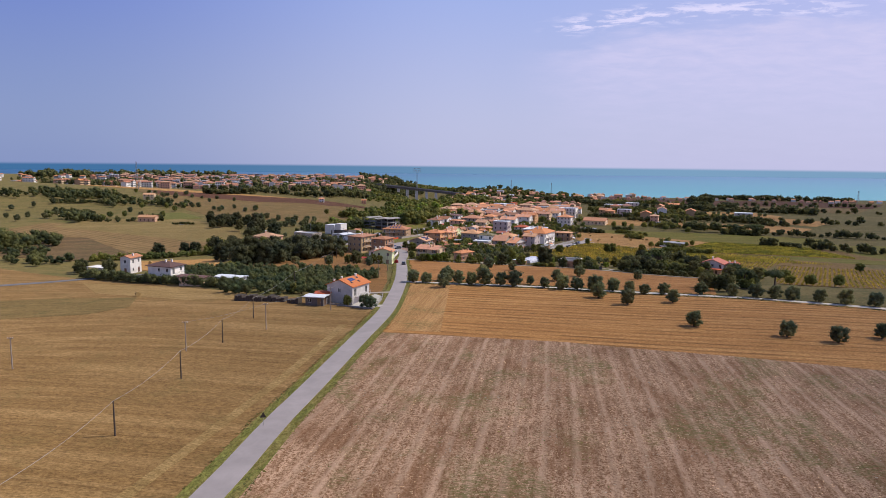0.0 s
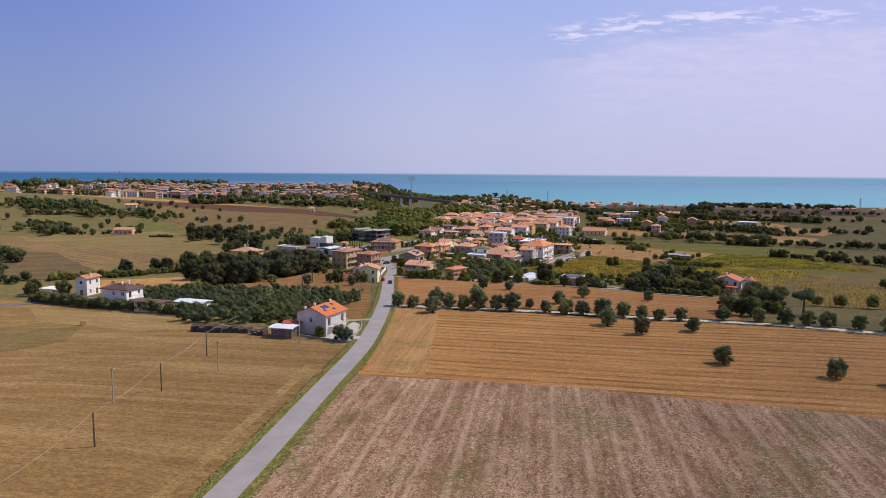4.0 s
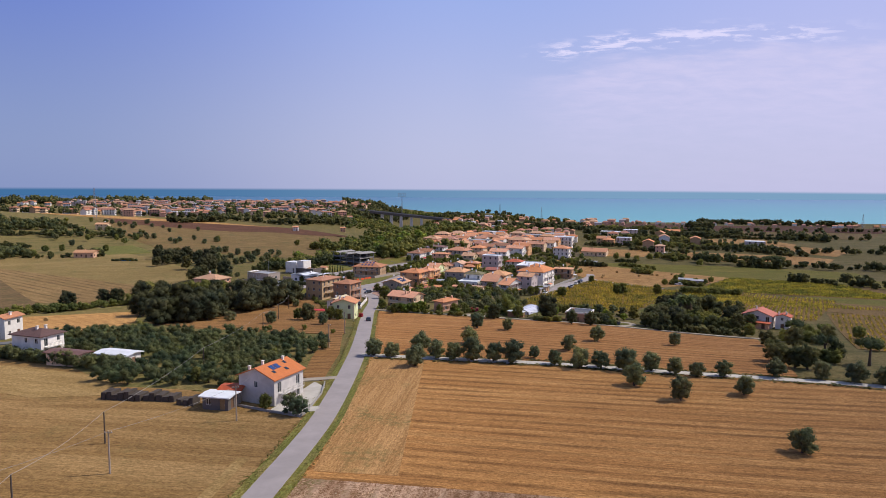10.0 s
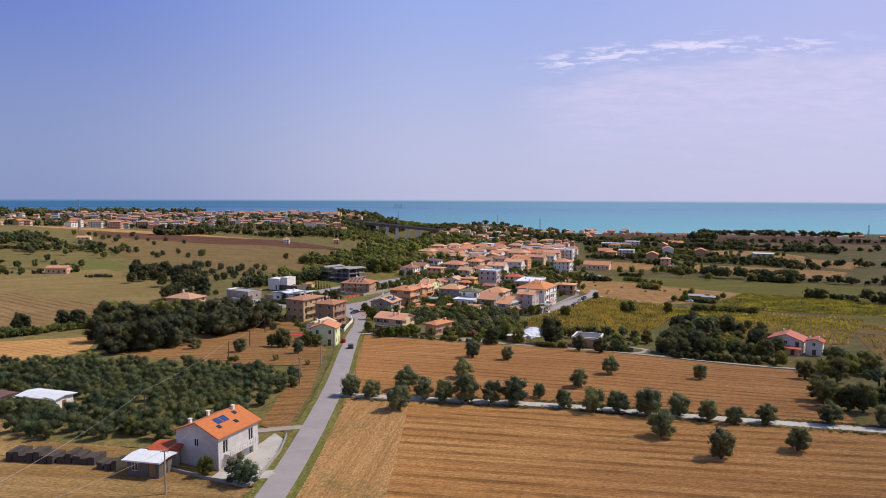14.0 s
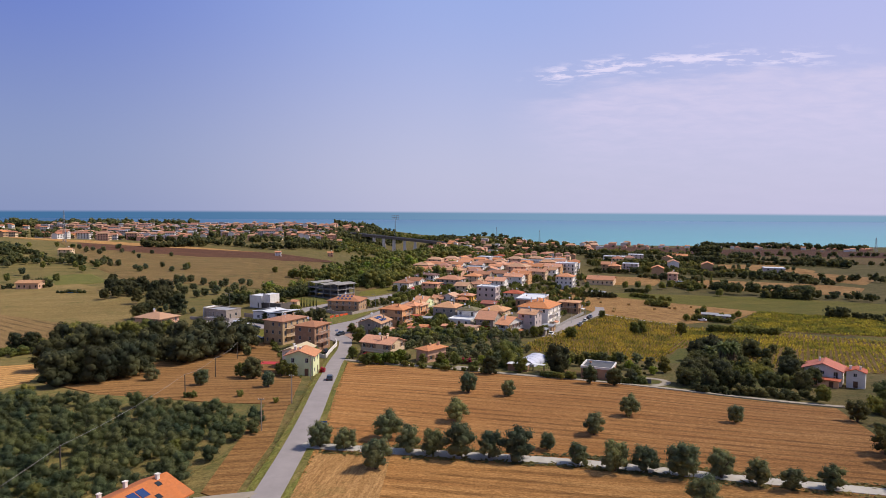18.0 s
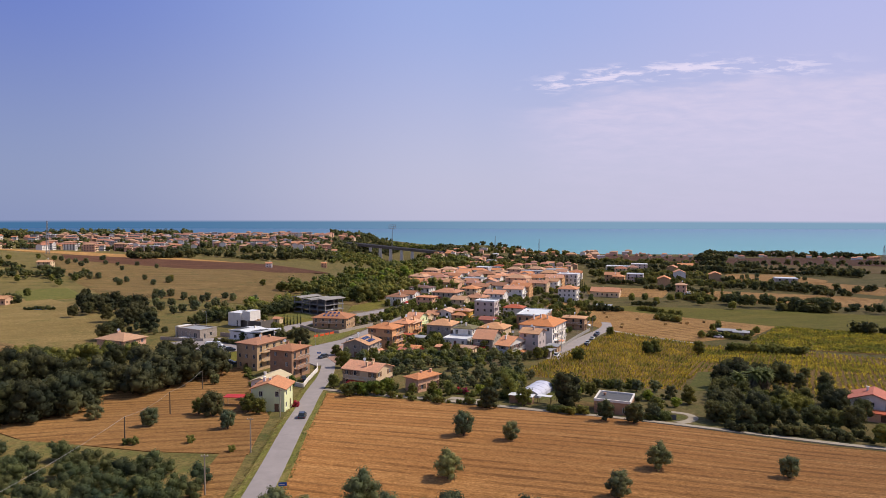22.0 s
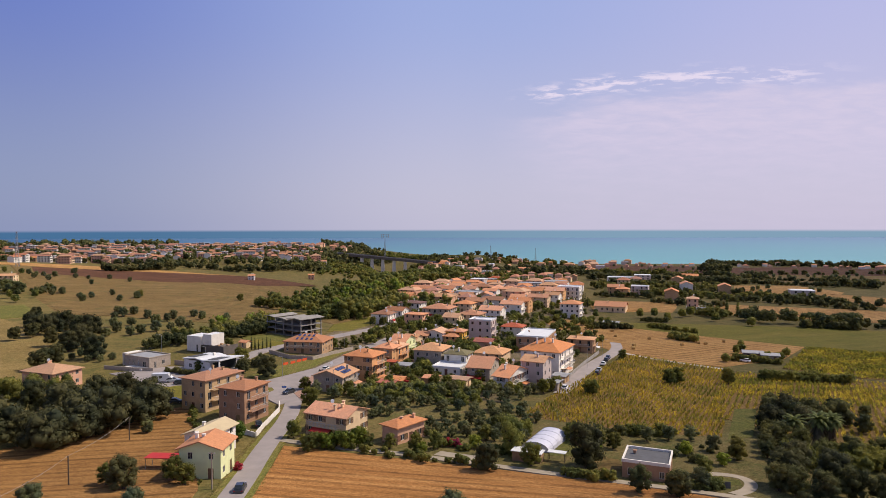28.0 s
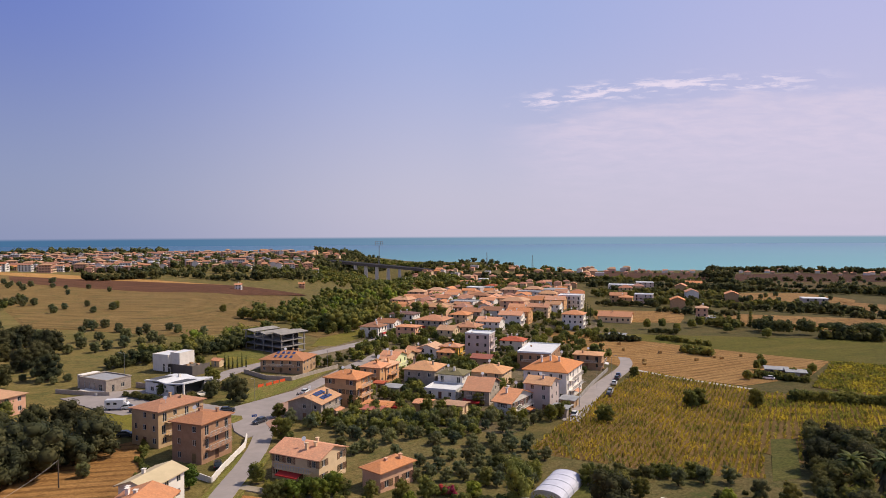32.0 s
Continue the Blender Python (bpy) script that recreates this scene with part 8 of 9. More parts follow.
thicket("hedge", band((-190, 300), (-163, 315), 6, 44, 1.8, 2.6, 105) + band((-163, 315), (-146, 336), 5, 36, 1.6, 2.4, 106), M_LEAF, "scrub and hedges on the hillside", "hedge", leaf=0.36, leaves=22, seed=8)
thicket("hedge", band((-428, 633), (-408, 691), 40, 40, 4, 6, 120) + band((-345, 519), (-298, 487), 30, 20, 4, 6, 123) + band((-367, 619), (-294, 634), 30, 40, 4, 6, 119) + band((-260, 333), (-198, 284), 22, 40, 2.6, 3.6, 150) + band((-288, 371), (-252, 349), 30, 30, 5, 8, 148) + band((-486, 632), (-387, 665), 40, 50, 4, 7, 150) + band((-898, 1238), (-644, 1140), 60, 60, 4, 6, 218) + band((-493, 695), (-424, 709), 40, 40, 3.6, 5.5, 222), M_DARKLEAF, "scrub and hedges on the hillside", "hedge", leaf=0.36, leaves=22, seed=9)
thicket("hedge", band((61, 286), (89, 281), 4, 30, 1.3, 1.9, 121), M_DARKLEAF, "clipped dark hedge along the garden edge", "hedge", leaf=0.36, leaves=22, seed=10)
thicket("hedge", band((-35, 322), (6, 304), 4, 26, 1.1, 1.6, 136) + band((22, 299), (30, 295), 3, 12, 1.2, 1.6, 126) + band((42, 294), (49, 292), 3, 12, 1.2, 1.6, 133), M_LEAF, "green garden hedge at the field edge", "hedge", leaf=0.36, leaves=22, seed=11)
thicket("hedge", band((-160, 248), (-129, 231.4), 2.2, 40, 1.8, 2.9, 140) + band((-129, 231.4), (-80, 209), 2.2, 66, 1.8, 2.9, 141), M_GROVELEAF, "low hedge along the grove edge", "hedge", leaf=0.36, leaves=22, seed=12)
thicket("hedge", band((79, 234), (90, 227), 6, 12, 1.5, 2.4, 147) + band((96, 262), (112, 280), 8, 24, 2.0, 3.4, 146), M_LEAF, "leafy scrub at the wooded farm edge", "hedge", leaf=0.36, leaves=22, seed=13)
thicket("hedge", band((-30, 374), (8, 364), 14, 50, 1.6, 2.8, 161) + band((-31, 620), (57, 628), 40, 60, 2.2, 3.8, 160) + band((-29, 524), (27, 526), 30, 60, 2.0, 3.5, 156) + band((-23, 462), (26, 454), 25, 50, 1.8, 3.0, 159) + band((-26, 853), (108, 850), 80, 90, 3, 5, 160) + band((-29, 377), (9, 372), 12, 50, 1.6, 2.8, 152) + band((-3, 320), (14, 311), 4, 18, 1.2, 1.8, 175), M_LEAF, "garden shrubs and hedges between village houses", "hedge", leaf=0.36, leaves=22, seed=14)
thicket("hedge", band((-111, 281), (-93, 297), 14, 34, 3.6, 8, 167) + band((-99, 315), (-83, 349), 22, 50, 3.8, 8.5, 161), M_HOLM, "dark undergrowth filling the tree belt", "hedge", leaf=0.36, leaves=22, seed=15)
thicket("hedge", band((-113, 324), (-97, 331), 6, 20, 2, 3.5, 178), M_LEAF, "dark undergrowth filling the tree belt", "hedge", leaf=0.36, leaves=22, seed=16)
thicket("hedge", band((159, 734), (220, 688), 26, 70, 2.4, 3.6, 180) + band((188, 803), (246, 783), 40, 70, 2.8, 4, 184) + band((124, 792), (184, 791), 30, 40, 3, 5, 186) + band((169, 1013), (290, 984), 50, 50, 4, 6, 187) + band((168, 594), (235, 564), 10, 40, 1.6, 2.2, 184) + band((153, 609), (164, 586), 16, 26, 2.4, 3.6, 185) + band((-215, 1207), (-5, 1103), 70, 80, 4.5, 5, 185) + band((-93, 1425), (177, 1272), 120, 120, 5, 7, 183) + band((-11, 942), (122, 936), 60, 60, 3.5, 5.5, 181) + band((116, 451), (131, 443), 3, 20, 1.4, 2.2, 202) + band((228, 709), (268, 687), 10, 30, 2.6, 4, 199), M_LEAF, "dark hedgerows and copses on the far plain", "hedge", leaf=0.8, leaves=10, seed=17)
thicket("woodland", band((-88, 695), (-22, 750), 60, 26, 4, 7.5, 188) + band((-81, 583), (-53, 622), 40, 16, 4, 7.5, 192) + band((-100, 640), (-70, 860), 50, 24, 4.5, 9, 193) + band((-120, 480), (-90, 520), 16, 10, 3, 5.5, 194), M_LIMELEAF, "dense mixed woodland filling the ravine", "woodland", leaf=0.36, leaves=22, seed=18)
thicket("far_trees", band((-590, 1037), (-202, 1146), 60, 90, 4, 6, 203), M_LEAF, "trees between the houses of the far town", "woodland", leaf=0.8, leaves=10, seed=19)
thicket("hedge", band((109, 566), (123, 562), 4, 12, 1.8, 3, 206), M_DARKLEAF, "thick green hedge and scrub", "hedge", leaf=0.36, leaves=22, seed=20)
thicket("hedge", band((28, 328), (39, 332), 7, 12, 1.5, 2.4, 207) + band((47, 312), (62, 322), 12, 12, 1.0, 1.4, 216) + band((86, 350), (103, 351), 11, 44, 2.4, 5.0, 221), M_DARKLEAF, "dense dark shrubs and trees in the farm garden", "hedge", leaf=0.36, leaves=22, seed=21)
thicket("hedge", band((42, 333), (53, 332), 5, 14, 1.3, 2.0, 222) + band((70, 312), (92, 312), 14, 40, 2.2, 4, 218), M_LEAF, "dense dark shrubs and trees in the farm garden", "hedge", leaf=0.36, leaves=22, seed=22)
thicket("scattered_trees", spots_of([(-201, 480), (-198, 490), (-215, 502), (-148, 402), (-146, 408), (-170, 443)], 3.8, 9.0) + spots_of([(-194, 455), (-191, 462)], 3.4, 8.0), M_DARKLEAF, "single rounded trees scattered on the far hillside", "trees", leaf=0.42, leaves=34, seed=23, habit="round")
thicket("scattered_trees", spots_of([(-445, 703), (-431, 743), (-415, 762), (-397, 759), (-372, 640), (-266, 527), (-358, 651), (-321, 597), (-285, 588), (-287, 611), (-301, 605), (-309, 523), (-317, 502), (-297, 524), (-298, 494), (-313, 485), (-257, 501)], 2.5, 6.0), M_LEAF, "single rounded trees scattered on the far hillside", "trees", leaf=0.42, leaves=34, seed=24, habit="round")
thicket("scattered_trees", spots_of([(113, 250), (119, 247), (127, 243), (117, 284), (123, 276), (89, 277), (115, 310), (178, 322)], 2.2, 4.6), M_LEAF, "single rounded trees scattered in the wooded farm edge", "trees", leaf=0.42, leaves=34, seed=25, habit="round")
thicket("scattered_trees", spots_of([(-381, 500), (-358, 481), (-365, 503), (-352, 505), (-359, 530), (-335, 508), (-323, 510), (-368, 610), (-348, 596), (-313, 562), (-280, 518), (-420, 559), (-412, 577), (-406, 596), (-389, 757), (-362, 723), (-346, 718), (-366, 790)], 2.5, 6.0), M_OLIVE, "single rounded trees scattered on the far hillside", "trees", leaf=0.42, leaves=34, seed=26, habit="round")
thicket("scattered_trees", spots_of([(172, 575), (173, 569), (179, 577), (179, 565), (182, 561), (190, 561), (194, 561)], 3.8, 9.0) + spots_of([(232, 669), (235, 662), (242, 665), (245, 661), (254, 668), (258, 661)], 3.4, 8.0), M_DARKLEAF, "single rounded trees scattered on the far plain", "trees", leaf=0.42, leaves=34, seed=27, habit="round")
thicket("scattered_trees", spots_of([(163, 581), (153, 569), (146, 590), (139, 586), (122, 586), (112, 582), (166, 550), (124, 566)], 2.5, 6.0) + spots_of([(133, 485), (128, 472), (130, 451), (135, 451), (142, 460), (123, 466), (111, 447)], 1.7, 4.0), M_LEAF, "single rounded trees scattered on the far plain", "trees", leaf=0.42, leaves=34, seed=28, habit="round")
thicket("scattered_trees", spots_of([(252, 731), (257, 726), (265, 765), (281, 781), (256, 755), (340, 911), (364, 948), (349, 901), (376, 937), (402, 946), (404, 936), (424, 935), (433, 944), (436, 924), (445, 915), (462, 953), (306, 754), (307, 743)], 2.1, 5.0) + spots_of([(244, 1227), (276, 1268), (281, 1202), (307, 1221), (304, 1144), (330, 1159), (328, 1110), (230, 1118), (260, 1086), (288, 1057)], 2.1, 5.0), M_OLIVE, "single rounded trees scattered on the far plain", "trees", leaf=0.42, leaves=34, seed=29, habit="round")

# ---- far town, viaduct, masts ----
def far_house(label, w, d, h, roof, wall_m, roof_m, floors, group, pitch=0.42, axis="x", windows=False):
    """A house a kilometre off: walls, roof and its plain window openings."""
    t = thing("house", 0, 0, 0, label, "house", group, z=0)
    s = Shape()
    for o, dr, length in (((-w / 2, -d / 2), (1, 0), w), ((w / 2, -d / 2), (0, 1), d), ((w / 2, d / 2), (-1, 0), w), ((-w / 2, d / 2), (0, -1), d)):
        facade(s, o, dr, length, -4, h, [])
    part("wall", s, wall_m, t)
    if roof == "flat":
        r = Shape()
        r.box(-w / 2 - 0.3, w / 2 + 0.3, -d / 2 - 0.3, d / 2 + 0.3, h - 0.15, h + 0.35)
    else:
        r, _ = roof_shape(w, d, h, roof, 0.5, pitch, axis)
        if roof == "gable":
            for e in (-w / 2 + 0.01, w / 2 - 0.01):
                g = Shape()
                g.poly([(e, -d / 2, h), (e, d / 2, h), (e, 0, h + pitch * d / 2)])
                part("gable", g, wall_m, t)
    part("roof", r, roof_m, t)
    for f in range(floors if windows else 0):
        for k in range(3):
            q = Shape()
            x = w * (k - 1) * 0.31
            z = f * h / floors + 0.9
            q.box(x - 0.6, x + 0.6, -d / 2 - 0.03, -d / 2 + 0.2, z, z + 1.5)
            part("window", q, M_GLASS, t)
    return t


M_TILE_F = roof_tiles("weathered_town_tiles", (0.46, 0.200, 0.122), (0.36, 0.155, 0.094), (0.29, 0.155, 0.104))
TOWN_KINDS = [
    ("far town house, cream walls, weathered tiled roof", 12, 10, 6, "hip", M_CREAM, M_TILE_F, 2), ("far town house, white walls, tiled roof", 14, 10, 6.5, "gable", M_WHITE, M_TILE, 2),
    ("far pink apartment house with tiled roof", 18, 12, 8.5, "hip", M_PINK, M_TILE_P, 3), ("far white apartment block with tiled roof", 20, 11, 8.5, "gable", M_WHITE, M_TILE_F, 3),
    ("far salmon house with tiled hip roof", 11, 11, 6.5, "hip", M_PINK, M_TILE_F, 2), ("far lilac block with flat roof", 16, 11, 8, "flat", M_LILAC, M_SHEET, 3),
    ("far brick-red house with tiled roof", 13, 10, 6, "gable", M_BRICK, M_TILE_N, 2)]


def spots_between(count, seed, near, far, gap, bias=1.0):
    """Places between two lines, near and far, each of two end points; no two closer than gap."""
    rnd = random.Random(seed)
    taken = []
    for _ in range(count * 12):
        if len(taken) >= count:
            break
        u, v = rnd.random(), rnd.random() ** bias
        a = [near[0][i] + (near[1][i] - near[0][i]) * u for i in (0, 1)]
        b = [far[0][i] + (far[1][i] - far[0][i]) * u for i in (0, 1)]
        x, y = a[0] + (b[0] - a[0]) * v, a[1] + (b[1] - a[1]) * v
        if all(math.hypot(x - p, y - q) >= gap for p, q in taken):
            taken.append((x, y))
    return taken, rnd


def spread(count, seed, near, far, group, turn, kinds, gap=15.0, bias=1.0, windows=False, size=1.0):
    """Single houses set down between two lines."""
    taken, rnd = spots_between(count, seed, near, far, gap, bias)
    first = {}
    for x, y in taken:
        if any(math.hypot(x - a, y - b) < 0.9 * q + 6.5 for a, b, q in SITES):
            continue
        k = rnd.choice(kinds)
        m = pose(x, y, ground(x, y), 0, 0, turn + rnd.choice((0, 0, 90)) + rnd.uniform(-8, 8)) @ Matrix.Diagonal((size, size, size, 1))
        if k in first:
            copy_thing(first[k], m)
        else:
            lab, w, d, h, roof, wm, rm, fl = TOWN_KINDS[k]
            first[k] = far_house(lab, w, d, h, roof, wm, rm, fl, group, windows=windows)
            first[k].matrix_basis = m


def far_town(name, label, count, seed, near, far, turn, gap, bias=1.0):
    """A town a kilometre off, too many houses to count: walls, roofs and window rows in one object."""
    mats = [M_GLASS] + [m for k in TOWN_KINDS for m in (k[5], k[6])]
    s = Shape()
    taken, rnd = spots_between(count, seed, near, far, gap, bias)
    for x, y in taken:
        n = rnd.randrange(len(TOWN_KINDS))
        lab, w, d, h, roof, wm, rm, fl = TOWN_KINDS[n]
        w, d, h = w * rnd.uniform(0.5, 0.9), d * rnd.uniform(0.5, 0.85), h * rnd.uniform(0.7, 1.15)
        q = Shape()
        q.box(-w / 2, w / 2, -d / 2, d / 2, -4, h, 1 + 2 * n)
        if roof == "flat":
            q.box(-w / 2 - 0.3, w / 2 + 0.3, -d / 2 - 0.3, d / 2 + 0.3, h + 0.004, h + 0.4, 2 + 2 * n)
        else:
            r, _ = roof_shape(w, d, h, "hip" if roof == "hip" else "gable", 0.6, 0.42, "x")
            base = len(q.v)
            q.v += r.v
            q.f += [tuple(i + base for i in p) for p in r.f]
            q.k += [2 + 2 * n] * len(r.f)
            if roof == "gable":
                for e in (-w / 2 + 0.01, w / 2 - 0.01):
                    q.poly([(e, -d / 2, h), (e, d / 2, h), (e, 0, h + 0.21 * d)], 1 + 2 * n)
        for side in (-1, 1):
            for f in range(fl):
                for k in range(4):
                    cx, z = w * (k - 1.5) * 0.24, f * h / fl + 0.8
                    q.box(cx - 0.6, cx + 0.6, side * (d / 2 + 0.03) - 0.1, side * (d / 2 + 0.03) + 0.1, z, z + 1.5)
        for f in range(fl):
            for k in range(3):
                cy, z = d * (k - 1) * 0.3, f * h / fl + 0.8
                q.box(w / 2 - 0.1, w / 2 + 0.04, cy - 0.6, cy + 0.6, z, z + 1.5)
        m = pose(x, y, ground(x, y), 0, 0, turn + rnd.choice((0, 0, 90)) + rnd.uniform(-8, 8))
        base = len(s.v)
        s.v += [tuple(m @ Vector(p)) for p in q.v]
        s.f += [tuple(i + base for i in p) for p in q.f]
        s.k += q.k
    return tagged(new(name, s.mesh(name, mats)), label, "town", kind="stuff")


far_town("far_town", "dense far town of pale houses with orange roofs", 430, 3, ((-470, 900), (-190, 1130)), ((-860, 1420), (-300, 1500)), 12, 9.5, 0.8)
far_town("far_suburb", "outer houses of the far town on the ridge", 40, 4, ((-620, 900), (-470, 900)), ((-1100, 1350), (-860, 1420)), 5, 15)
spread(70, 12, ((-38, 605), (75, 640)), ((-40, 780), (112, 790)), "village houses", -20, (0, 1, 4, 2, 6, 0, 1), 13, windows=True, size=0.9)
spread(26, 5, ((-30, 770), (110, 800)), ((-60, 880), (130, 910)), "village houses", -20, (0, 1, 4, 5, 6, 0, 4), 17, windows=True, size=0.85)
spread(90, 6, ((-80, 870), (120, 900)), ((-60, 1480), (330, 1420)), "coast village houses", -15, (0, 1, 4, 6, 2, 5, 4, 6), 16, size=0.85)
spread(44, 7, ((250, 1180), (760, 1060)), ((300, 1330), (820, 1200)), "coastal ridge houses", -15, (6, 1, 0, 4), 20, size=0.72)
spread(9, 8, ((110, 690), (240, 640)), ((150, 880), (330, 820)), "outlying houses", -18, (0, 1, 5, 6), 26, windows=True)
spread(10, 9, ((-300, 1440), (-230, 1420)), ((-280, 1640), (-200, 1600)), "hilltop houses", 0, (0, 4, 6), 20)


def viaduct():
    t = thing("viaduct", -130, 1350, 0, "long concrete road viaduct across the wooded ravine", "bridge", z=0)
    a, b = Vector((-170, -10, 0.5)), Vector((110, 10, -27.5))
    d = (b - a).normalized()
    n = Vector((-d.y, d.x, 0)).normalized()
    s = Shape()
    lo = [a + n * 6, a - n * 6, b - n * 6, b + n * 6]
    hi = [p + Vector((0, 0, 4.2)) for p in lo]
    s.poly(hi[::-1]), s.poly(lo)
    for i in range(4):
        s.poly((lo[i], hi[i], hi[(i + 1) % 4], lo[(i + 1) % 4]))
    part("deck", s, M_BROWNCONC, t)
    for side in (1, -1):
        r = Shape()
        p, q = a + n * 5.8 * side + Vector((0, 0, 4.25)), b + n * 5.8 * side + Vector((0, 0, 4.25))
        r.poly((p, q, q + Vector((0, 0, 1.2)), p + Vector((0, 0, 1.2))))
        r.poly((p + n * 0.2, p + n * 0.2 + Vector((0, 0, 1.2)), q + n * 0.2 + Vector((0, 0, 1.2)), q + n * 0.2))
        part("parapet", r, M_CONC, t)
    for f in (0.44, 0.505, 0.573, 0.645, 0.715):
        c = a.lerp(b, f)
        s = Shape()
        top, bot = [], []
        for sx, sy in ((-1, -1), (1, -1), (1, 1), (-1, 1)):
            top.append(c + d * 2.4 * sx + n * 4.5 * sy + Vector((0, 0, -0.05)))
            bot.append(c + d * 3.6 * sx + n * 8.0 * sy + Vector((0, 0, -26)))
        s.poly(top), s.poly(bot[::-1])
        for i in range(4):
            s.poly((bot[i], bot[(i + 1) % 4], top[(i + 1) % 4], top[i]))
        part("pier", s, M_CONC_P, t)


viaduct()


def mast(x, y, h, label, head=False, w=1.6):
    t = thing("lattice_mast", x, y, 20, label, "mast", "masts")
    for sx in (-1, 1):
        for sy in (-1, 1):
            s = Shape()
            s.tube((sx * w, sy * w, -2), (sx * w * 0.25, sy * w * 0.25, h), 0.2, 0.12, 4)
            part("leg", s, M_METAL, t)
    n = int(h / 5)
    for k in range(n):
        s = Shape()
        z0, z1 = h * k / n, h * (k + 1) / n
        r0, r1 = w * (1 - 0.75 * k / n), w * (1 - 0.75 * (k + 1) / n)
        for a, b in (((-1, -1), (1, -1)), ((1, -1), (1, 1)), ((1, 1), (-1, 1)), ((-1, 1), (-1, -1))):
            s.tube((a[0] * r0, a[1] * r0, z0), (b[0] * r1, b[1] * r1, z1), 0.09, 0.09, 4)
        part("bracing", s, M_METAL, t)
    if head:
        s = Shape()
        lattice(s, (-8, -7.4, -3, -2.4, 2.4, 3, 7.4, 8), (h, h + 0.6, h + 4, h + 4.6, h + 8, h + 8.6), [(i, j) for i in (1, 3, 5) for j in (1, 3)], -0.4, 0.4)
        part("head_frame", s, M_METAL, t)


mast(-451, 832, 36, "tall lattice radio mast above the far town")
mast(-160, 1560, 44, "tall floodlight mast near the coast", True)
mast(60, 1500, 26, "slim lattice mast on the coast")
mast(610, 1120, 22, "slim lattice mast on the ridge")
mast(150, 1500, 28, "slim lattice mast on the coast")


shed = thing("shed", 15.8, 309.2, -22, "low garden shed with a white sheet roof", "shed")
slab(shed, "wall", -3.0, 3.0, -1.3, 1.3, -0.4, 2.1, M_BRICK_D)
slab(shed, "roof", -3.3, 3.3, -1.6, 1.6, 2.104, 2.2, M_SHEET)
lean_to = thing("shed", 21.8, 309.0, -22, "open lean-to with a white sheet roof", "shed")
slab(lean_to, "roof", -1.9, 1.9, -0.9, 0.9, 1.95, 2.03, M_SHEET)
for px in (-1.7, 1.7):
    for py in (-0.7, 0.7):
        slab(lean_to, "post", px - 0.06, px + 0.06, py - 0.06, py + 0.06, -0.3, 1.946, M_POLE)
fence_wall("fence", [(46.2, 294.2), (51.3, 294.0)], 1.1, 0.06, M_DARKROOF, "dark panel fence beside the curved drive", "fence")

# ---- crops, weeds and grass ----
def tufts(name, spots, size, height, mat, label, seed, head=None, blades=2, category="plants"):
    """Small plants that nobody counts: crossed blades at each spot, with a flower head where given."""
    rs = np.random.RandomState(seed)
    s = Shape()
    for x, y in spots:
        z = ground(x, y) + 0.03
        q = 0.6 + 0.8 * rs.rand()
        a0 = rs.rand() * 3.14
        for k in range(blades):
            a = a0 + 3.1416 * k / blades
            dx, dy = math.cos(a) * size * q, math.sin(a) * size * q
            lx, ly = rs.normal() * size * 1.6, rs.normal() * size * 1.6
            s.poly(((x - dx, y - dy, z), (x + dx, y + dy, z), (x + dx * 0.6 + lx, y + dy * 0.6 + ly, z + height * q), (x - dx * 0.7 + lx, y - dy * 0.7 + ly, z + height * q * 0.9)))
        if head and rs.rand() < 0.22:
            r = 0.24 * (0.7 + 0.6 * rs.rand())
            h = height * q + 0.15
            c = Vector((x, y, z + h))
            up, side = Vector((-0.5, 0.1, 0.8)) * r, Vector((0.1, 1, 0)) * r
            s.poly((c - side, c - up, c + side, c + up), 1)
    ob = new(name, s.mesh(name, [mat, head] if head else mat))
    return tagged(ob, label, category, kind="stuff")


def rows_in(ring, turn, row, step, seed, jitter=0.2, skip=0.12):
    rnd = random.Random(seed)
    c, sn = math.cos(radians(turn)), math.sin(radians(turn))
    us = [x * c + y * sn for x, y in ring]
    vs = [-x * sn + y * c for x, y in ring]
    turned = sum(a[0] * b[1] - b[0] * a[1] for a, b in zip(ring, ring[1:] + ring[:1]))
    ring = ring if turned > 0 else ring[::-1]
    out = []
    v = min(vs)
    while v < max(vs):
        u = min(us)
        while u < max(us):
            x, y = u * c - v * sn + rnd.gauss(0, jitter), u * sn + v * c + rnd.gauss(0, jitter)
            if inside(x, y, ring) and rnd.random() > skip:
                out.append((x, y))
            u += step
        v += row
    return out


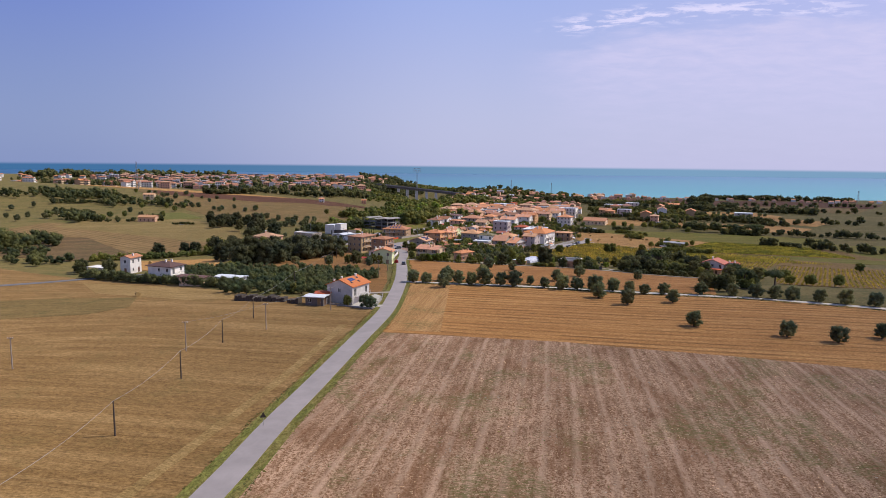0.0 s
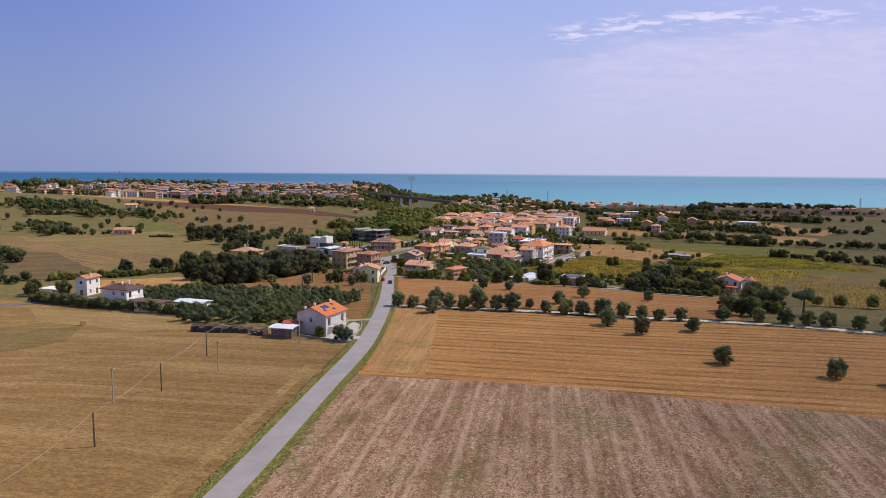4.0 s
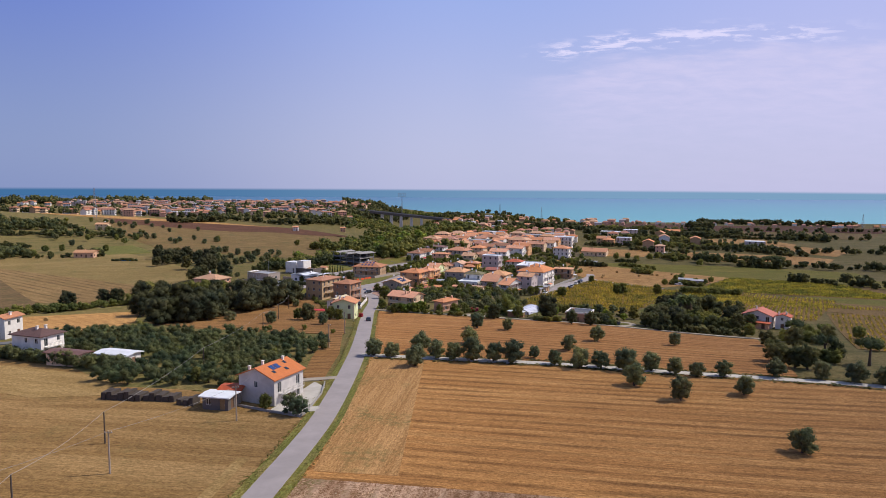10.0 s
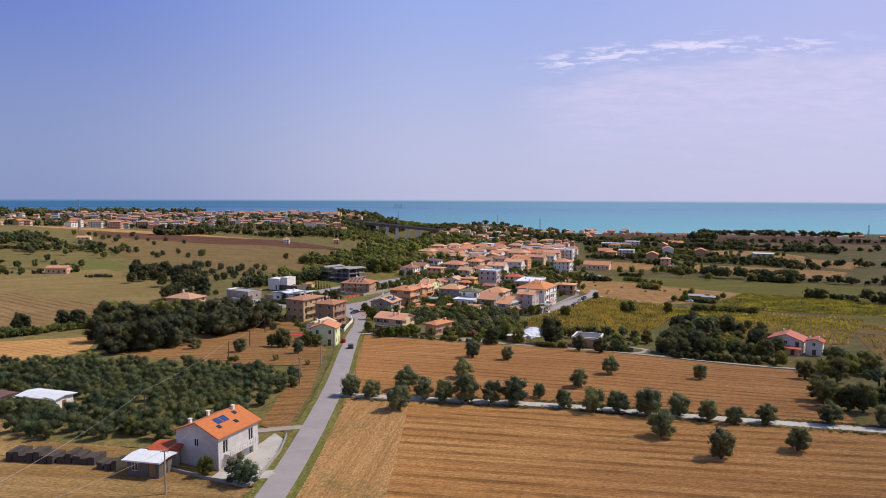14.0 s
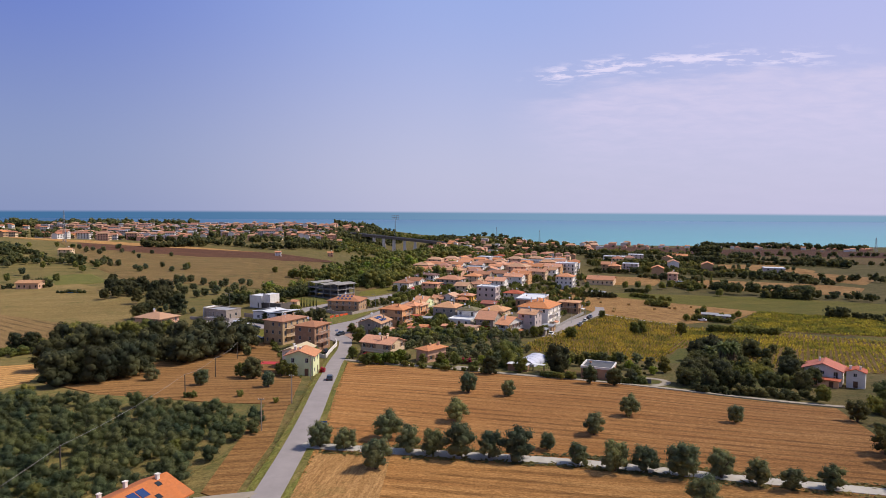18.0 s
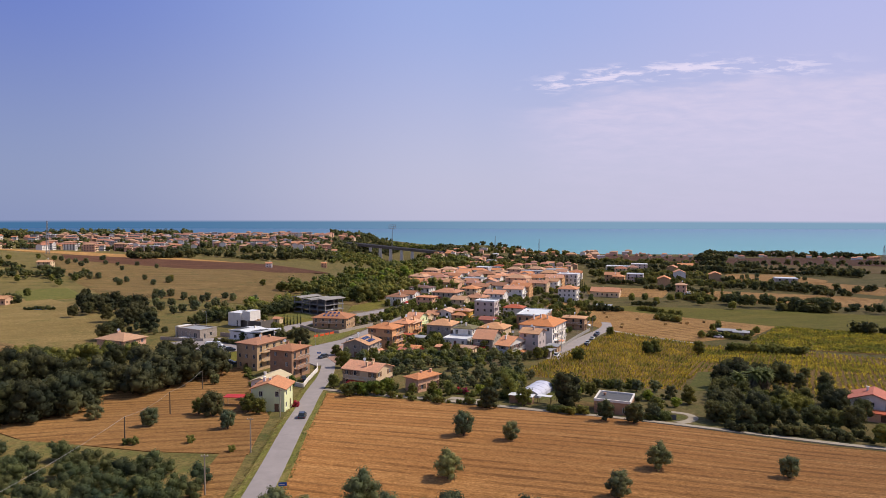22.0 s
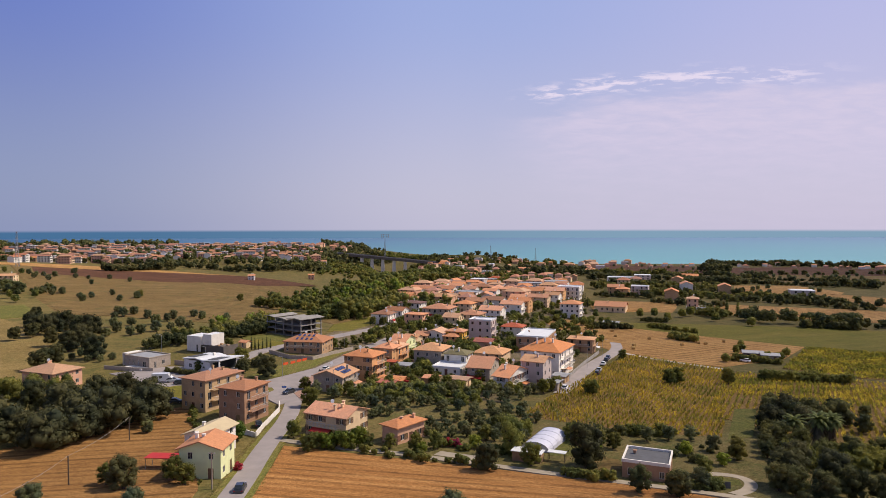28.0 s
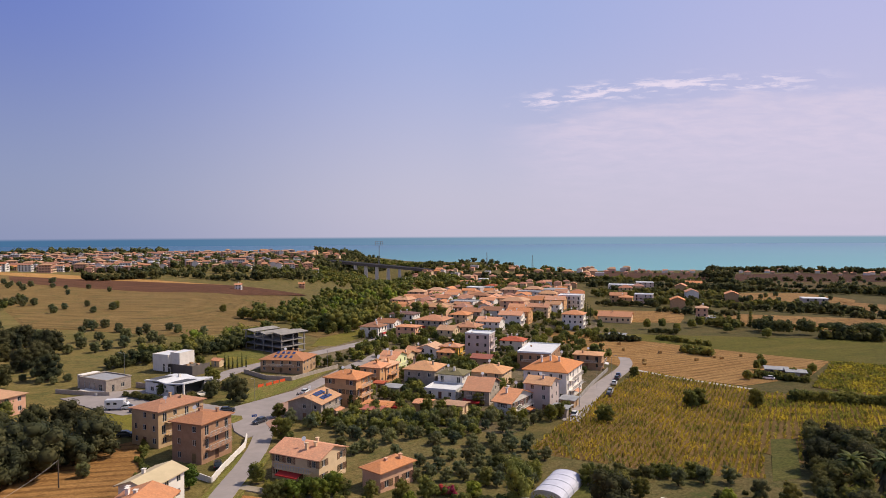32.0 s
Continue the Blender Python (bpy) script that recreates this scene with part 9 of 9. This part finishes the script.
tufts("sunflowers", rows_in(hull_of(SUNFLOWER), 63, 1.35, 0.72, 2), 0.17, 0.8, M_SUNLEAF, "ripe sunflowers in dense rows", 4, M_SUNHEAD, category="sunflowers")
tufts("sunflowers_east", rows_in([(86, 380), (104, 428), (133, 400), (190, 360), (170, 340), (114, 372)], 63, 1.35, 0.75, 3), 0.17, 0.8, M_SUNLEAF, "ripening sunflowers in long rows", 5, M_SUNHEAD, category="sunflowers")
LAWN = [(65.8, 331.5), (73.1, 334.6), (87.8, 366), (81.2, 365.3)]
tufts("crop_east", [q for q in rows_in(hull_of([(70, 358), (105, 426), (138, 413), (177, 388), (133, 322), (88, 332)]), 63, 1.8, 0.75, 15) if not inside(q[0], q[1], LAWN)], 0.2, 0.6, M_SUNLEAF, "thin yellow-green crop in rows", 16, category="crop")
tufts("crop_brown", rows_in(hull_of([(110, 254), (119.7, 245), (180, 230), (215, 320), (149.5, 343)]), 63, 1.8, 0.9, 17), 0.17, 0.45, M_SUNLEAF, "thin ripened crop in rows", 18, category="crop")
tufts("crop_rows", rows_in([(128, 434), (163, 483), (215, 452), (215, 392), (143, 417)], 63, 1.2, 0.7, 6), 0.3, 0.8, M_SUNLEAF, "yellow-green crop in dense rows", 6, category="crop")
tufts("weeds", [(x, y) for x, y in rows_in([(-24, 60), (110, 60), (110, 112), (52, 137), (17, 146.5), (-20, 150)], 84, 2.4, 0.9, 8, 0.7, 0.5) if noise.noise((x * 0.06, y * 0.06, 0)) > 0.12], 0.11, 0.05, M_WEED, "patchy green weeds between tilled rows", 7, category="weeds")
tufts("straw_litter", rows_in([(-27, 58), (105, 58), (105, 114), (52, 138), (17, 147.5), (-25, 151.5)], 84, 0.95, 0.7, 9, 0.35, 0.45), 0.10, 0.03, M_STRAW, "loose pale straw on tilled soil", 8, category="straw")


def along(line, lo, hi, count, seed):
    rnd = random.Random(seed)
    out = []
    for _ in range(count):
        k = rnd.randrange(len(line) - 1)
        a, b = Vector(line[k]), Vector(line[k + 1])
        d = (b - a).normalized()
        p = a.lerp(b, rnd.random())
        o = rnd.choice((-1, 1)) * rnd.uniform(lo, hi)
        out.append((p.x + d.y * o, p.y - d.x * o))
    return out


tufts("verge_tufts", along(MAIN[2:-2], 2.2, 4.3, 4500, 11), 0.12, 0.06, M_WEED, "long uneven grass along the road edge", 12, category="grass")
tufts("track_tufts", along([(-26, 229), (20, 224), (42.6, 218), (79, 209), (125, 191)], 1.8, 3.2, 1500, 13), 0.3, 0.16, M_STRAWGRASS, "dry grass along the white track", 14, category="grass")
